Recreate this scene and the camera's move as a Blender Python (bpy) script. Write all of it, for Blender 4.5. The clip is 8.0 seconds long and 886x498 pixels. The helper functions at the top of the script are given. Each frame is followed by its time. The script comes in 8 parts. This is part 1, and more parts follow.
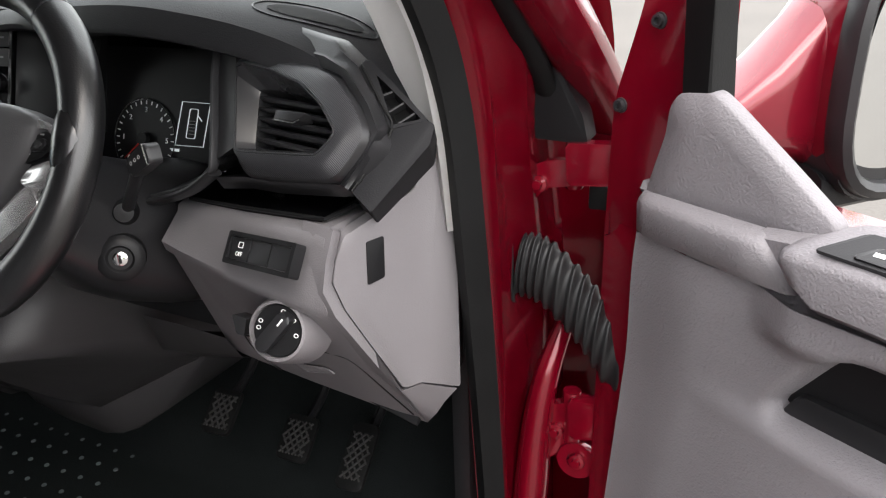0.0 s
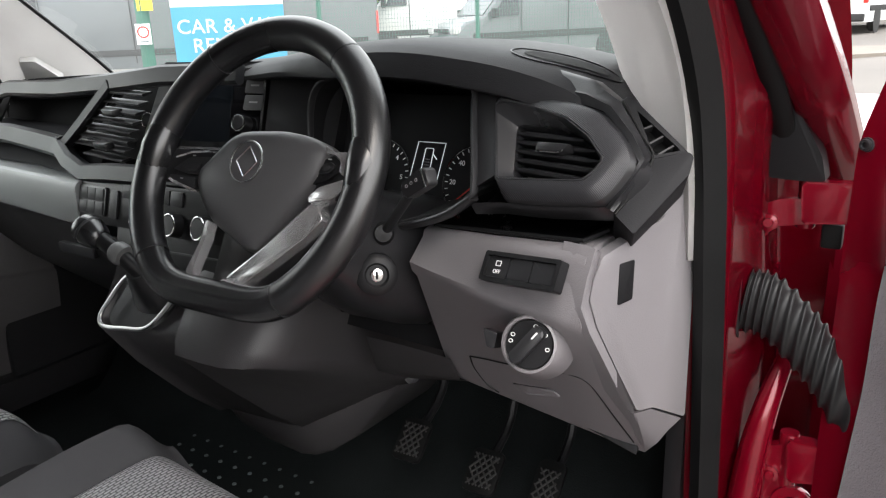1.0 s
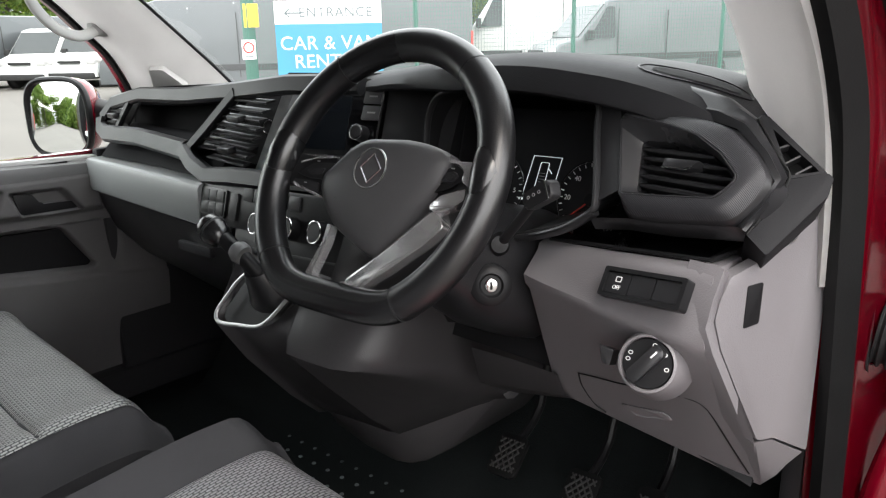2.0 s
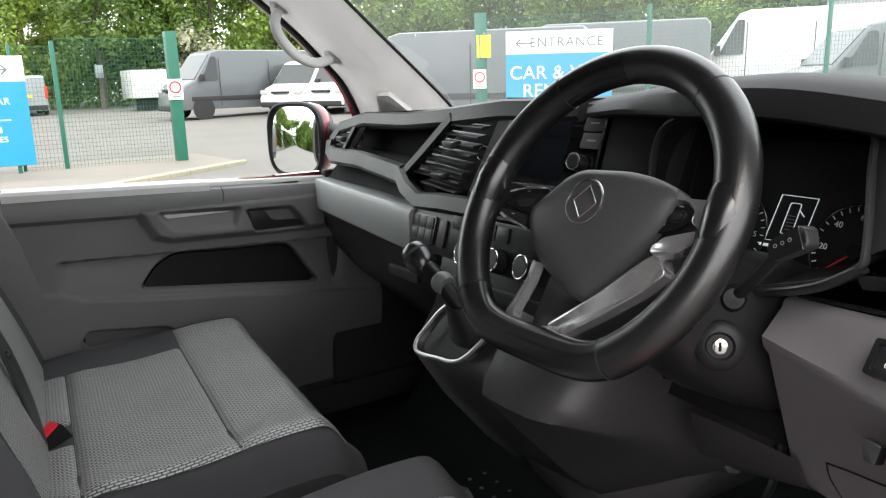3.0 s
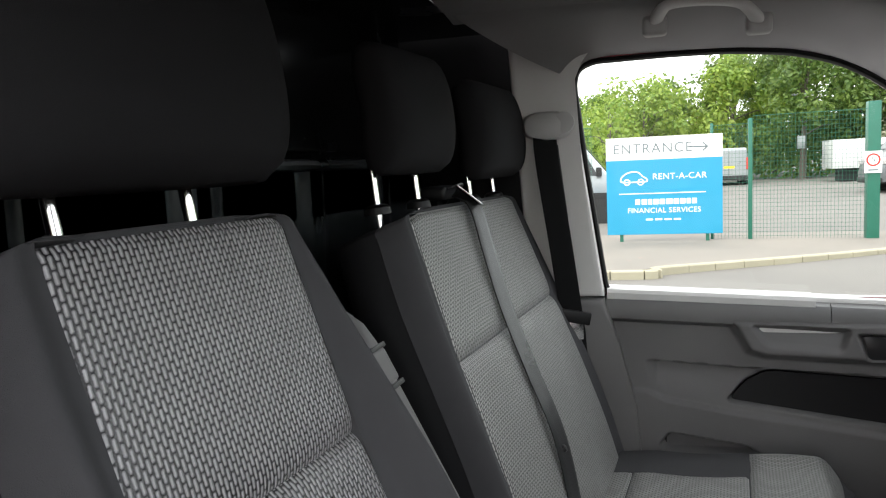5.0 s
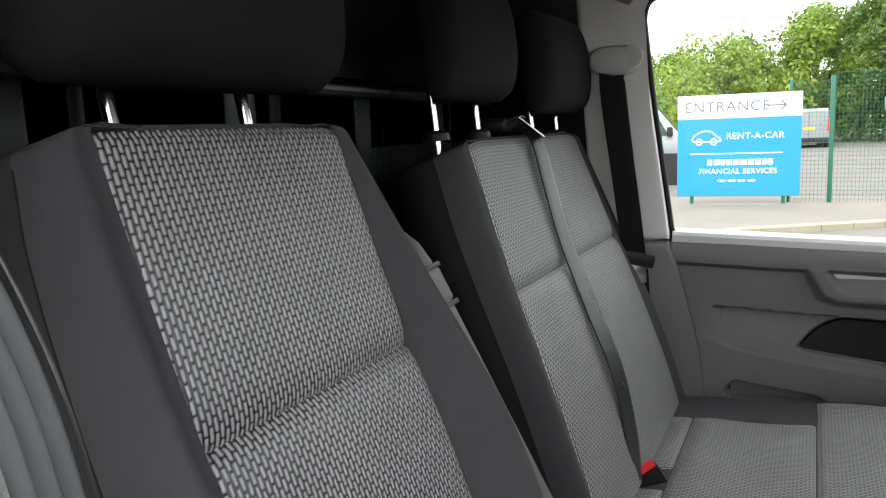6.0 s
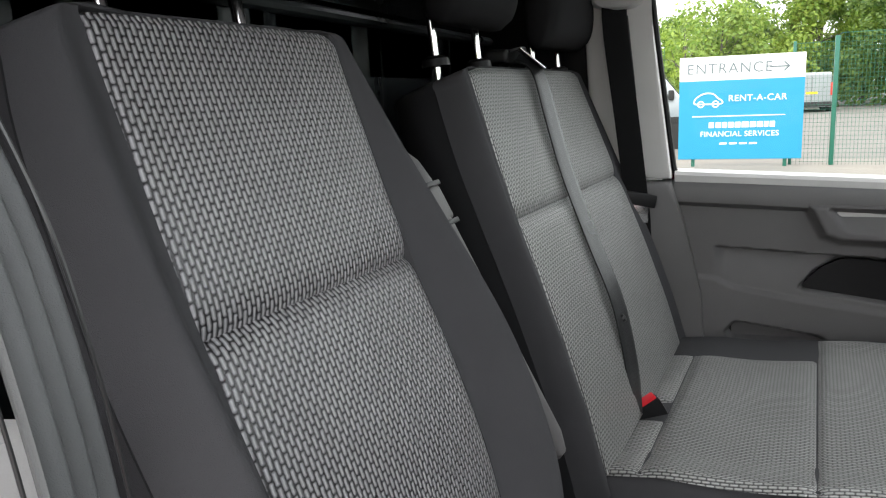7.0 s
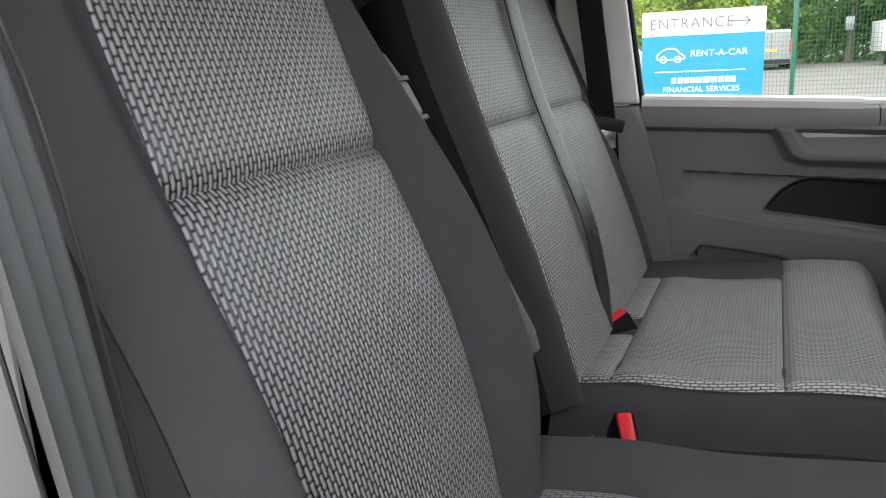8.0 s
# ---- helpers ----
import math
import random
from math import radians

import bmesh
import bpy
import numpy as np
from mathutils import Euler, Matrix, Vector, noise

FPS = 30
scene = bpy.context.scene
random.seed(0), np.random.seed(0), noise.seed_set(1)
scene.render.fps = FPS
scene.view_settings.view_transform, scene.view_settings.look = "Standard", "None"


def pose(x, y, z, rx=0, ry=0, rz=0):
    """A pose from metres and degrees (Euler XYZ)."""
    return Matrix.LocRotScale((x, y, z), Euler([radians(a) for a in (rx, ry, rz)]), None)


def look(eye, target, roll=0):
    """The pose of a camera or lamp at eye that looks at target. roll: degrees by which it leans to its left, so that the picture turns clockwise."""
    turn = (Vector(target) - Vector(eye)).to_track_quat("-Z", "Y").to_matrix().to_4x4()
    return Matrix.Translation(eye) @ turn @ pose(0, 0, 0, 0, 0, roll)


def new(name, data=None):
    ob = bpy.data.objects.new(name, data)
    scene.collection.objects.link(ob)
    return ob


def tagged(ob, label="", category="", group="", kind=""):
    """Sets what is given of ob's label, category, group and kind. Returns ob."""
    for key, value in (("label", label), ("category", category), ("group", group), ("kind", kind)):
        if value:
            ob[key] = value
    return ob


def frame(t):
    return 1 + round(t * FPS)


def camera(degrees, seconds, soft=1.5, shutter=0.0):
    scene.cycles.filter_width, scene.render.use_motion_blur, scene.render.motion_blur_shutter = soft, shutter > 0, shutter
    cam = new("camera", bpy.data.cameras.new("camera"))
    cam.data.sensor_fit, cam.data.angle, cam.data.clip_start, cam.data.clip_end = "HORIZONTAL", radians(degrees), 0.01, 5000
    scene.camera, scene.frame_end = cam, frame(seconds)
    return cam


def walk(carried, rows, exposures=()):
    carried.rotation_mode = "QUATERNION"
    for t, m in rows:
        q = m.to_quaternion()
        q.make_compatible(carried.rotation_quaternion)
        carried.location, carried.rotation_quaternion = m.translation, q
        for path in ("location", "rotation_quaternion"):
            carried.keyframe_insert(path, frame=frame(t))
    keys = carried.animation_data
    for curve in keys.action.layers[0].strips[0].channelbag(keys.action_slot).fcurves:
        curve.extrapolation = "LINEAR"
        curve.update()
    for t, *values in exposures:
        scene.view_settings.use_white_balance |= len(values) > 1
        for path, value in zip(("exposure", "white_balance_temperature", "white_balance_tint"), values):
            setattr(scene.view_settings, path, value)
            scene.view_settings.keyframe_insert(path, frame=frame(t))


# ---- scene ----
cam = camera(60.9, 8.0, soft=1.2)
METRES, EYE, TILT, LEAN, TURN = 0.75, 1.53, -22.89, 1.76, 25.03
ROWS = [
    (0.0, 0.0, 0.0, 0.0, 0.0, 0.0, -0.0),
    (0.5, -0.1387, -0.0494, -0.0358, 4.59, 3.07, -1.34),
    (1.0, -0.1904, -0.0843, -0.0748, 7.69, 5.26, -2.87),
    (2.5, -0.2689, -0.0834, -0.0925, 19.54, 6.73, -8.86),
    (3.0, -0.2709, 0.0122, -0.0619, 29.69, 5.82, -11.88),
    (3.5, -0.2675, 0.1276, -0.0005, 43.0, 3.97, -15.2),
    (4.0, -0.2713, 0.1724, 0.0827, 58.57, 1.36, -17.81),
    (4.5, -0.2621, 0.1952, 0.1306, 71.78, -1.55, -19.58),
    (5.0, -0.2495, 0.231, 0.1332, 80.55, -4.17, -20.38),
    (6.5, -0.2561, 0.2843, 0.0387, 86.63, -10.07, -20.78),
    (7.0, -0.2557, 0.2951, 0.0018, 85.81, -11.43, -20.63),
    (7.5, -0.2568, 0.307, -0.0461, 84.41, -12.45, -20.44),
    (8.0, -0.252, 0.3223, -0.0957, 82.86, -13.18, -20.22),
]
walk(cam, [(t, pose(1.09, 0, EYE, TILT, LEAN, TURN) @ pose(METRES * x, METRES * y, METRES * z, 90 + pitch, roll, yaw)) for t, x, y, z, yaw, pitch, roll in ROWS],
     exposures=((0.0, 1.73), (1.0, 1.86), (2.5, 1.80), (4.0, 1.62), (5.0, 1.68), (6.5, 1.76), (8.0, 1.76)))

# ---- world, sun ----
world = bpy.data.worlds.new("sky")
scene.world = world
world.use_nodes = True
wn, wl = world.node_tree.nodes, world.node_tree.links
bg = wn["Background"]
sky = wn.new("ShaderNodeTexSky")
sky.sky_type, sky.sun_disc = "NISHITA", False
sky.sun_elevation, sky.sun_rotation = radians(48), radians(120)
sky.air_density, sky.dust_density = 1.5, 3.0
wcoord = wn.new("ShaderNodeTexCoord")
wcloud = wn.new("ShaderNodeTexNoise")
wcloud.inputs["Scale"].default_value, wcloud.inputs["Detail"].default_value = 2.2, 6.0
wl.new(wcoord.outputs["Generated"], wcloud.inputs["Vector"])
wramp = wn.new("ShaderNodeMapRange")
wramp.inputs["From Min"].default_value, wramp.inputs["From Max"].default_value = 0.34, 0.56
wramp.inputs["To Min"].default_value, wramp.inputs["To Max"].default_value = 0.55, 0.96
wl.new(wcloud.outputs["Fac"], wramp.inputs["Value"])
wmix = wn.new("ShaderNodeMix")
wmix.data_type = "RGBA"
wl.new(wramp.outputs["Result"], wmix.inputs[0])
wl.new(sky.outputs["Color"], wmix.inputs[6])
wmix.inputs[7].default_value = (9.0, 8.92, 9.0, 1)
wl.new(wmix.outputs[2], bg.inputs["Color"])
bg.inputs["Strength"].default_value = 0.15

sun_lamp = bpy.data.lights.new("sun", "SUN")
sun_lamp.energy, sun_lamp.angle, sun_lamp.color = 0.6, radians(40), (1.0, 0.96, 0.9)
sun = new("sun", sun_lamp)
sun.matrix_world = look((0, 0, 30), (-14, 12, 0))


# ---- materials ----
def nodes_of(name):
    m = bpy.data.materials.new(name)
    m.use_nodes = True
    t = m.node_tree
    return m, t.nodes, t.links, t.nodes["Principled BSDF"]


def surface(name, color, rough=0.5, metal=0.0, vary=0.15, scale=6.0, grain=900.0, bump=0.06, depth=0.0006, coat=0.0, fine=0.25, spec=0.5):
    """A surface with stains at one scale and a grain with relief at another."""
    m, n, l, p = nodes_of(name)
    co = n.new("ShaderNodeTexCoord")
    a, b = n.new("ShaderNodeTexNoise"), n.new("ShaderNodeTexNoise")
    a.inputs["Scale"].default_value, a.inputs["Detail"].default_value = scale, 5.0
    b.inputs["Scale"].default_value, b.inputs["Detail"].default_value = grain, 2.0
    l.new(co.outputs["Object"], a.inputs["Vector"])
    l.new(co.outputs["Object"], b.inputs["Vector"])
    mix = n.new("ShaderNodeMix")
    mix.data_type = "RGBA"
    mix.inputs[6].default_value = (*[c * (1 - vary) for c in color], 1)
    mix.inputs[7].default_value = (*[min(1, c * (1 + vary)) for c in color], 1)
    add = n.new("ShaderNodeMath")
    add.operation = "MULTIPLY_ADD"
    l.new(b.outputs["Fac"], add.inputs[0])
    add.inputs[1].default_value = fine
    l.new(a.outputs["Fac"], add.inputs[2])
    sub = n.new("ShaderNodeMath")
    sub.operation = "SUBTRACT"
    l.new(add.outputs[0], sub.inputs[0])
    sub.inputs[1].default_value = fine * 0.5
    l.new(sub.outputs[0], mix.inputs[0])
    l.new(mix.outputs[2], p.inputs["Base Color"])
    rr = n.new("ShaderNodeMapRange")
    l.new(a.outputs["Fac"], rr.inputs["Value"])
    rr.inputs["To Min"].default_value, rr.inputs["To Max"].default_value = max(0.02, rough - 0.08), min(1, rough + 0.08)
    l.new(rr.outputs["Result"], p.inputs["Roughness"])
    p.inputs["Metallic"].default_value = metal
    p.inputs["Coat Weight"].default_value = coat
    p.inputs["Coat Roughness"].default_value = 0.06
    p.inputs["Specular IOR Level"].default_value = spec
    if bump:
        bm_ = n.new("ShaderNodeBump")
        bm_.inputs["Strength"].default_value, bm_.inputs["Distance"].default_value = bump, depth
        l.new(b.outputs["Fac"], bm_.inputs["Height"])
        l.new(bm_.outputs["Normal"], p.inputs["Normal"])
    return m


def weave(name, light, dark, lo, wi):
    """Seat cloth woven in short upright ridged dashes, staggered by columns; runs on the UV map, in metres."""
    m, n, l, p = nodes_of(name)

    def calc(op, a, b=0.0, c=0.0):
        k = n.new("ShaderNodeMath")
        k.operation = op
        for slot, v in zip(k.inputs, (a, b, c)):
            if isinstance(v, (int, float)):
                slot.default_value = v
            else:
                l.new(v, slot)
        return k.outputs[0]

    uv, sep, noise = n.new("ShaderNodeUVMap"), n.new("ShaderNodeSeparateXYZ"), n.new("ShaderNodeTexNoise")
    l.new(uv.outputs["UV"], sep.inputs[0])
    noise.inputs["Scale"].default_value, noise.inputs["Detail"].default_value = 420.0, 2.0
    l.new(uv.outputs["UV"], noise.inputs["Vector"])
    wob = calc("MULTIPLY_ADD", noise.outputs["Fac"], 0.0012, -0.0006)
    col = calc("DIVIDE", calc("ADD", calc("MULTIPLY_ADD", sep.outputs["Y"], 0.05, sep.outputs["X"]), wob), wi)
    step = calc("MULTIPLY", calc("MODULO", calc("FLOOR", calc("ADD", col, 2000.0)), 2.0), 0.5)
    along = calc("FRACT", calc("ADD", calc("ADD", calc("DIVIDE", sep.outputs["Y"], lo), step), 500.0))
    ridge = calc("PINGPONG", calc("MULTIPLY", calc("FRACT", calc("ADD", col, 2000.0)), 2.0), 1.0)
    ends = calc("PINGPONG", calc("MULTIPLY", along, 2.0), 1.0)
    # each dash is a rounded bar: its distance from the dash's middle line, in shares of the column
    flat = calc("SUBTRACT", 1.0, ridge)
    tip = calc("MAXIMUM", calc("MULTIPLY", calc("SUBTRACT", calc("SUBTRACT", 1.0, ends), 0.60), lo / wi), 0.0)
    far = calc("SQRT", calc("ADD", calc("MULTIPLY", flat, flat), calc("MULTIPLY", tip, tip)))
    body = n.new("ShaderNodeMapRange")
    body.interpolation_type = "SMOOTHSTEP"
    l.new(far, body.inputs["Value"])
    body.inputs["From Min"].default_value, body.inputs["From Max"].default_value = 0.93, 0.56
    rr = n.new("ShaderNodeMapRange")
    l.new(far, rr.inputs["Value"])
    rr.inputs["From Min"].default_value, rr.inputs["From Max"].default_value = 1.0, 0.0
    dome = calc("SQRT", rr.outputs["Result"])
    high = calc("MULTIPLY", body.outputs["Result"], dome)
    # brighter towards each dash's middle: the ridge's highlight is put into the colour
    tone = calc("MULTIPLY", body.outputs["Result"], calc("MULTIPLY_ADD", calc("POWER", rr.outputs["Result"], 2.0), 0.55, 0.45))
    stain = n.new("ShaderNodeTexNoise")
    stain.inputs["Scale"].default_value = 9.0
    l.new(uv.outputs["UV"], stain.inputs["Vector"])
    fac = calc("MULTIPLY", tone, calc("MULTIPLY_ADD", stain.outputs["Fac"], 0.35, 0.82))
    mix = n.new("ShaderNodeMix")
    mix.data_type = "RGBA"
    mix.inputs[6].default_value, mix.inputs[7].default_value = (*dark, 1), (*light, 1)
    l.new(fac, mix.inputs[0])
    l.new(mix.outputs[2], p.inputs["Base Color"])
    p.inputs["Roughness"].default_value = 0.34
    p.inputs["Specular IOR Level"].default_value = 0.75
    bu = n.new("ShaderNodeBump")
    bu.inputs["Strength"].default_value, bu.inputs["Distance"].default_value = 1.0, 0.0016
    l.new(high, bu.inputs["Height"])
    l.new(bu.outputs["Normal"], p.inputs["Normal"])
    return m


def lines(name, color, axis, pitch, rough=0.5, depth=0.001, strength=0.6):
    """A surface with fine straight ribs across the given object axis."""
    m = surface(name, color, rough, bump=0)
    n, l = m.node_tree.nodes, m.node_tree.links
    p = n["Principled BSDF"]
    co, wv = n.new("ShaderNodeTexCoord"), n.new("ShaderNodeTexWave")
    wv.bands_direction = axis
    wv.inputs["Scale"].default_value = 1 / pitch / 3.18
    l.new(co.outputs["Object"], wv.inputs["Vector"])
    bu = n.new("ShaderNodeBump")
    bu.inputs["Strength"].default_value, bu.inputs["Distance"].default_value = strength, depth
    l.new(wv.outputs["Fac"], bu.inputs["Height"])
    l.new(bu.outputs["Normal"], p.inputs["Normal"])
    return m


def pane(name, tint=(0.93, 0.97, 0.95), gloss=1.0):
    m = bpy.data.materials.new(name)
    m.use_nodes = True
    n, l = m.node_tree.nodes, m.node_tree.links
    n.remove(n["Principled BSDF"])
    tr, gl, mx, fr = (n.new("ShaderNode" + k) for k in ("BsdfTransparent", "BsdfGlossy", "MixShader", "LayerWeight"))
    tr.inputs["Color"].default_value = (*tint, 1)
    gl.inputs["Roughness"].default_value = 0.01
    pw = n.new("ShaderNodeMath")
    pw.operation = "POWER"
    pw.inputs[1].default_value = 4.0
    l.new(fr.outputs["Facing"], pw.inputs[0])
    fr.inputs["Blend"].default_value = 0.5
    half = n.new("ShaderNodeMath")
    half.operation = "MULTIPLY_ADD"
    half.inputs[1].default_value, half.inputs[2].default_value = 0.7 * gloss, 0.035 * gloss
    l.new(pw.outputs[0], half.inputs[0])
    l.new(half.outputs[0], mx.inputs[0])
    l.new(tr.outputs[0], mx.inputs[1])
    l.new(gl.outputs[0], mx.inputs[2])
    l.new(mx.outputs[0], n["Material Output"].inputs["Surface"])
    return m


def plain(name, color, rough=0.5, metal=0.0, emit=0.0):
    m, n, l, p = nodes_of(name)
    p.inputs["Base Color"].default_value = (*color, 1)
    p.inputs["Roughness"].default_value, p.inputs["Metallic"].default_value = rough, metal
    if emit:
        p.inputs["Emission Color"].default_value = (*color, 1)
        p.inputs["Emission Strength"].default_value = emit
    return m


BLACK = surface("black_soft_plastic", (0.017, 0.017, 0.0185), 0.32, bump=0.22, depth=0.0005, grain=900, spec=0.5)
BLACK2 = surface("black_hard_plastic", (0.012, 0.012, 0.013), 0.38, bump=0.25, grain=1200, spec=0.22)
DARK = surface("dark_grey_plastic", (0.028, 0.028, 0.030), 0.42, bump=0.2, grain=900, spec=0.28)
PADTOP = surface("soft_dashboard_skin", (0.022, 0.022, 0.024), 0.55, bump=0.5, depth=0.0006, grain=700, spec=0.16)
GLOSS = surface("piano_black", (0.006, 0.006, 0.007), 0.08, vary=0.05, bump=0)
SILVER = surface("silver_grey_plastic", (0.185, 0.175, 0.184), 0.40, bump=0.5, depth=0.0007, grain=650, spec=0.5)
STRIP = surface("grey_green_plastic", (0.27, 0.284, 0.28), 0.40, bump=0.3, grain=900, spec=0.35)
DOORG = surface("door_grey_plastic", (0.132, 0.128, 0.128), 0.5, bump=0.5, depth=0.0007, grain=650, spec=0.3)
DOORS = surface("door_sill_grey", (0.13, 0.128, 0.128), 0.42, bump=0.5, depth=0.0006, grain=700)
LIGHTG = surface("light_grey_plastic", (0.42, 0.415, 0.41), 0.5, bump=0.4, grain=700)
OPEND = surface("open_door_grey", (0.220, 0.208, 0.220), 0.5, bump=0.9, depth=0.0011, grain=420, spec=0.3)
TRIMW = surface("pale_pillar_trim", (0.60, 0.592, 0.58), 0.6, bump=0.3, grain=700)
HEAD = surface("roof_lining_cloth", (0.34, 0.335, 0.33), 0.9, bump=0.4, grain=900, spec=0.15)
CHROME = surface("satin_chrome", (0.62, 0.62, 0.63), 0.22, metal=1.0, vary=0.06, bump=0)
CHROME2 = surface("bright_chrome", (0.8, 0.8, 0.8), 0.1, metal=1.0, vary=0.05, bump=0)
STEEL = surface("worn_steel", (0.42, 0.42, 0.42), 0.35, metal=1.0, vary=0.25, scale=60)
LEATHER = surface("black_leather", (0.010, 0.010, 0.011), 0.27, vary=0.2, bump=0.16, grain=700, depth=0.0003, spec=0.9)
LEATHER2 = surface("perforated_leather", (0.010, 0.010, 0.011), 0.31, vary=0.2, bump=0.4, grain=600, depth=0.0005, spec=0.85)
SATIN = surface("satin_silver_paint", (0.80, 0.80, 0.81), 0.22, metal=0.78, vary=0.05, bump=0)
HUB = surface("hub_plastic", (0.070, 0.069, 0.072), 0.44, bump=0.35, grain=900, spec=0.3)
RED = surface("red_metallic_paint", (0.18, 0.0034, 0.014), 0.20, metal=0.32, vary=0.06, bump=0.05, grain=2500, coat=0.85)
REDIN = surface("red_inner_paint", (0.185, 0.0011, 0.011), 0.20, metal=0.28, vary=0.12, scale=14, bump=0.05, grain=1800, coat=0.7)
RUBBER = surface("black_rubber", (0.007, 0.0072, 0.0075), 0.5, vary=0.25, scale=20, bump=0.2, grain=500, spec=0.2)
CLOTH = surface("plain_seat_cloth", (0.064, 0.064, 0.068), 0.85, vary=0.12, scale=18, bump=0.9, depth=0.0008, grain=1500, spec=0.15)
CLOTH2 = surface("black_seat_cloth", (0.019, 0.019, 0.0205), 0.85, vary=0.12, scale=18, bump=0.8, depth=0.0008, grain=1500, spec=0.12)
# plain seat cloth with the shade of the seat's flanks put into its colour
CLOTH_SHADE = surface("shaded_side_cloth", (0.040, 0.040, 0.043), 0.85, vary=0.12, scale=18, bump=0.8, depth=0.0008, grain=1500, spec=0.12)
WEAVE = weave("woven_seat_cloth", (0.41, 0.406, 0.42), (0.012, 0.012, 0.0135), 0.0116, 0.0051)
WEAVE2 = weave("fine_woven_seat_cloth", (0.455, 0.458, 0.445), (0.016, 0.016, 0.016), 0.0116, 0.0051)
BELT = surface("belt_webbing", (0.10, 0.106, 0.108), 0.45, vary=0.1, scale=20, bump=0.5, grain=1400, spec=0.4)
CARPET = surface("dark_rubber_mat", (0.010, 0.0122, 0.0125), 0.7, vary=0.3, scale=30, bump=0.6, grain=400, depth=0.002, spec=0.1)
BULK = surface("painted_bulkhead", (0.045, 0.052, 0.053), 0.30, vary=0.25, scale=8, bump=0.1, grain=900)
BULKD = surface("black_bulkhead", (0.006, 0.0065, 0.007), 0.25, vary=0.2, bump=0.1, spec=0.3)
REDBTN = plain("red_button", (0.75, 0.02, 0.035), 0.4)
WHITEP = plain("white_print", (0.85, 0.85, 0.85), 0.5)
GREYP = plain("grey_print", (0.32, 0.32, 0.32), 0.5)
NEEDLE = plain("red_needle", (0.6, 0.03, 0.02), 0.5)
SCREEN = surface("dark_screen", (0.008, 0.010, 0.013), 0.12, vary=0.05, bump=0)
LIT = plain("lit_display_lines", (0.75, 0.8, 0.82), 0.5, emit=0.12)
MIRROR = plain("mirror_glass", (0.88, 0.9, 0.9), 0.015, metal=1.0)
GLASS = pane("window_glass")


def hazy(name, share):
    """Glass with a faint bright film that paints in the haze of reflections."""
    m = pane(name, (0.90, 0.94, 0.93), 1.3)
    n, l = m.node_tree.nodes, m.node_tree.links
    film, mx, noise, rr, co = n.new("ShaderNodeBsdfTranslucent"), n.new("ShaderNodeMixShader"), n.new("ShaderNodeTexNoise"), n.new("ShaderNodeMapRange"), n.new("ShaderNodeTexCoord")
    film.inputs["Color"].default_value = (0.8, 0.84, 0.84, 1)
    noise.inputs["Scale"].default_value, noise.inputs["Detail"].default_value = 7.0, 4.0
    l.new(co.outputs["Object"], noise.inputs["Vector"])
    l.new(noise.outputs["Fac"], rr.inputs["Value"])
    rr.inputs["To Min"].default_value, rr.inputs["To Max"].default_value = share * 0.7, share * 1.3
    old = n["Material Output"].inputs["Surface"].links[0].from_socket
    l.new(rr.outputs["Result"], mx.inputs[0])
    l.new(old, mx.inputs[1])
    l.new(film.outputs[0], mx.inputs[2])
    l.new(mx.outputs[0], n["Material Output"].inputs["Surface"])
    return m


SCREENG = hazy("windscreen_glass", 0.045)
SPEAKER = surface("speaker_mesh", (0.56, 0.55, 0.54), 0.7, vary=0.1, bump=1.0, grain=1000, depth=0.001)
HATCH = lines("ribbed_black_plastic", (0.030, 0.030, 0.033), "DIAGONAL", 0.0013, 0.34, 0.0006, 0.6)


# ---- mesh tools ----
def part(name, b, material, parent=None, label="", angle=38, mats=()):
    """Links a bmesh as one mesh object, under a thing or a part."""
    bmesh.ops.recalc_face_normals(b, faces=b.faces[:])
    me = bpy.data.meshes.new(name)
    b.to_mesh(me)
    b.free()
    me.materials.append(material)
    for extra in mats:
        me.materials.append(extra)
    for poly in me.polygons:
        poly.use_smooth = True
    me.set_sharp_from_angle(angle=radians(angle))
    ob = new(name, me)
    if parent:
        ob.parent = parent
        ob.matrix_parent_inverse = world_of(parent).inverted()
    return tagged(ob, label) if label else ob


def world_of(ob):
    m = ob.matrix_basis.copy()
    return world_of(ob.parent) @ ob.matrix_parent_inverse @ m if ob.parent else m


def thing(name, place, label, category, group="", kind=""):
    ob = new(name)
    ob.empty_display_size = 0.05
    ob.matrix_basis = Matrix.Translation(place)
    return tagged(ob, label, category, group, kind)


def put(b, m):
    bmesh.ops.transform(b, matrix=m, verts=b.verts[:])
    return b


def join(*bs):
    out = bs[0]
    for other in bs[1:]:
        me = bpy.data.meshes.new("tmp")
        other.to_mesh(me)
        other.free()
        out.from_mesh(me)
        bpy.data.meshes.remove(me)
    return out


def box(x0, x1, y0, y1, z0, z1, bevel=0.0, segs=2, m=None):
    b = bmesh.new()
    bmesh.ops.create_cube(b, size=1.0)
    put(b, Matrix.Translation(((x0 + x1) / 2, (y0 + y1) / 2, (z0 + z1) / 2)) @ Matrix.Diagonal((x1 - x0, y1 - y0, z1 - z0, 1)))
    if bevel:
        bmesh.ops.bevel(b, geom=b.edges[:], offset=bevel, segments=segs, profile=0.6, affect="EDGES", clamp_overlap=True)
    return put(b, m) if m else b


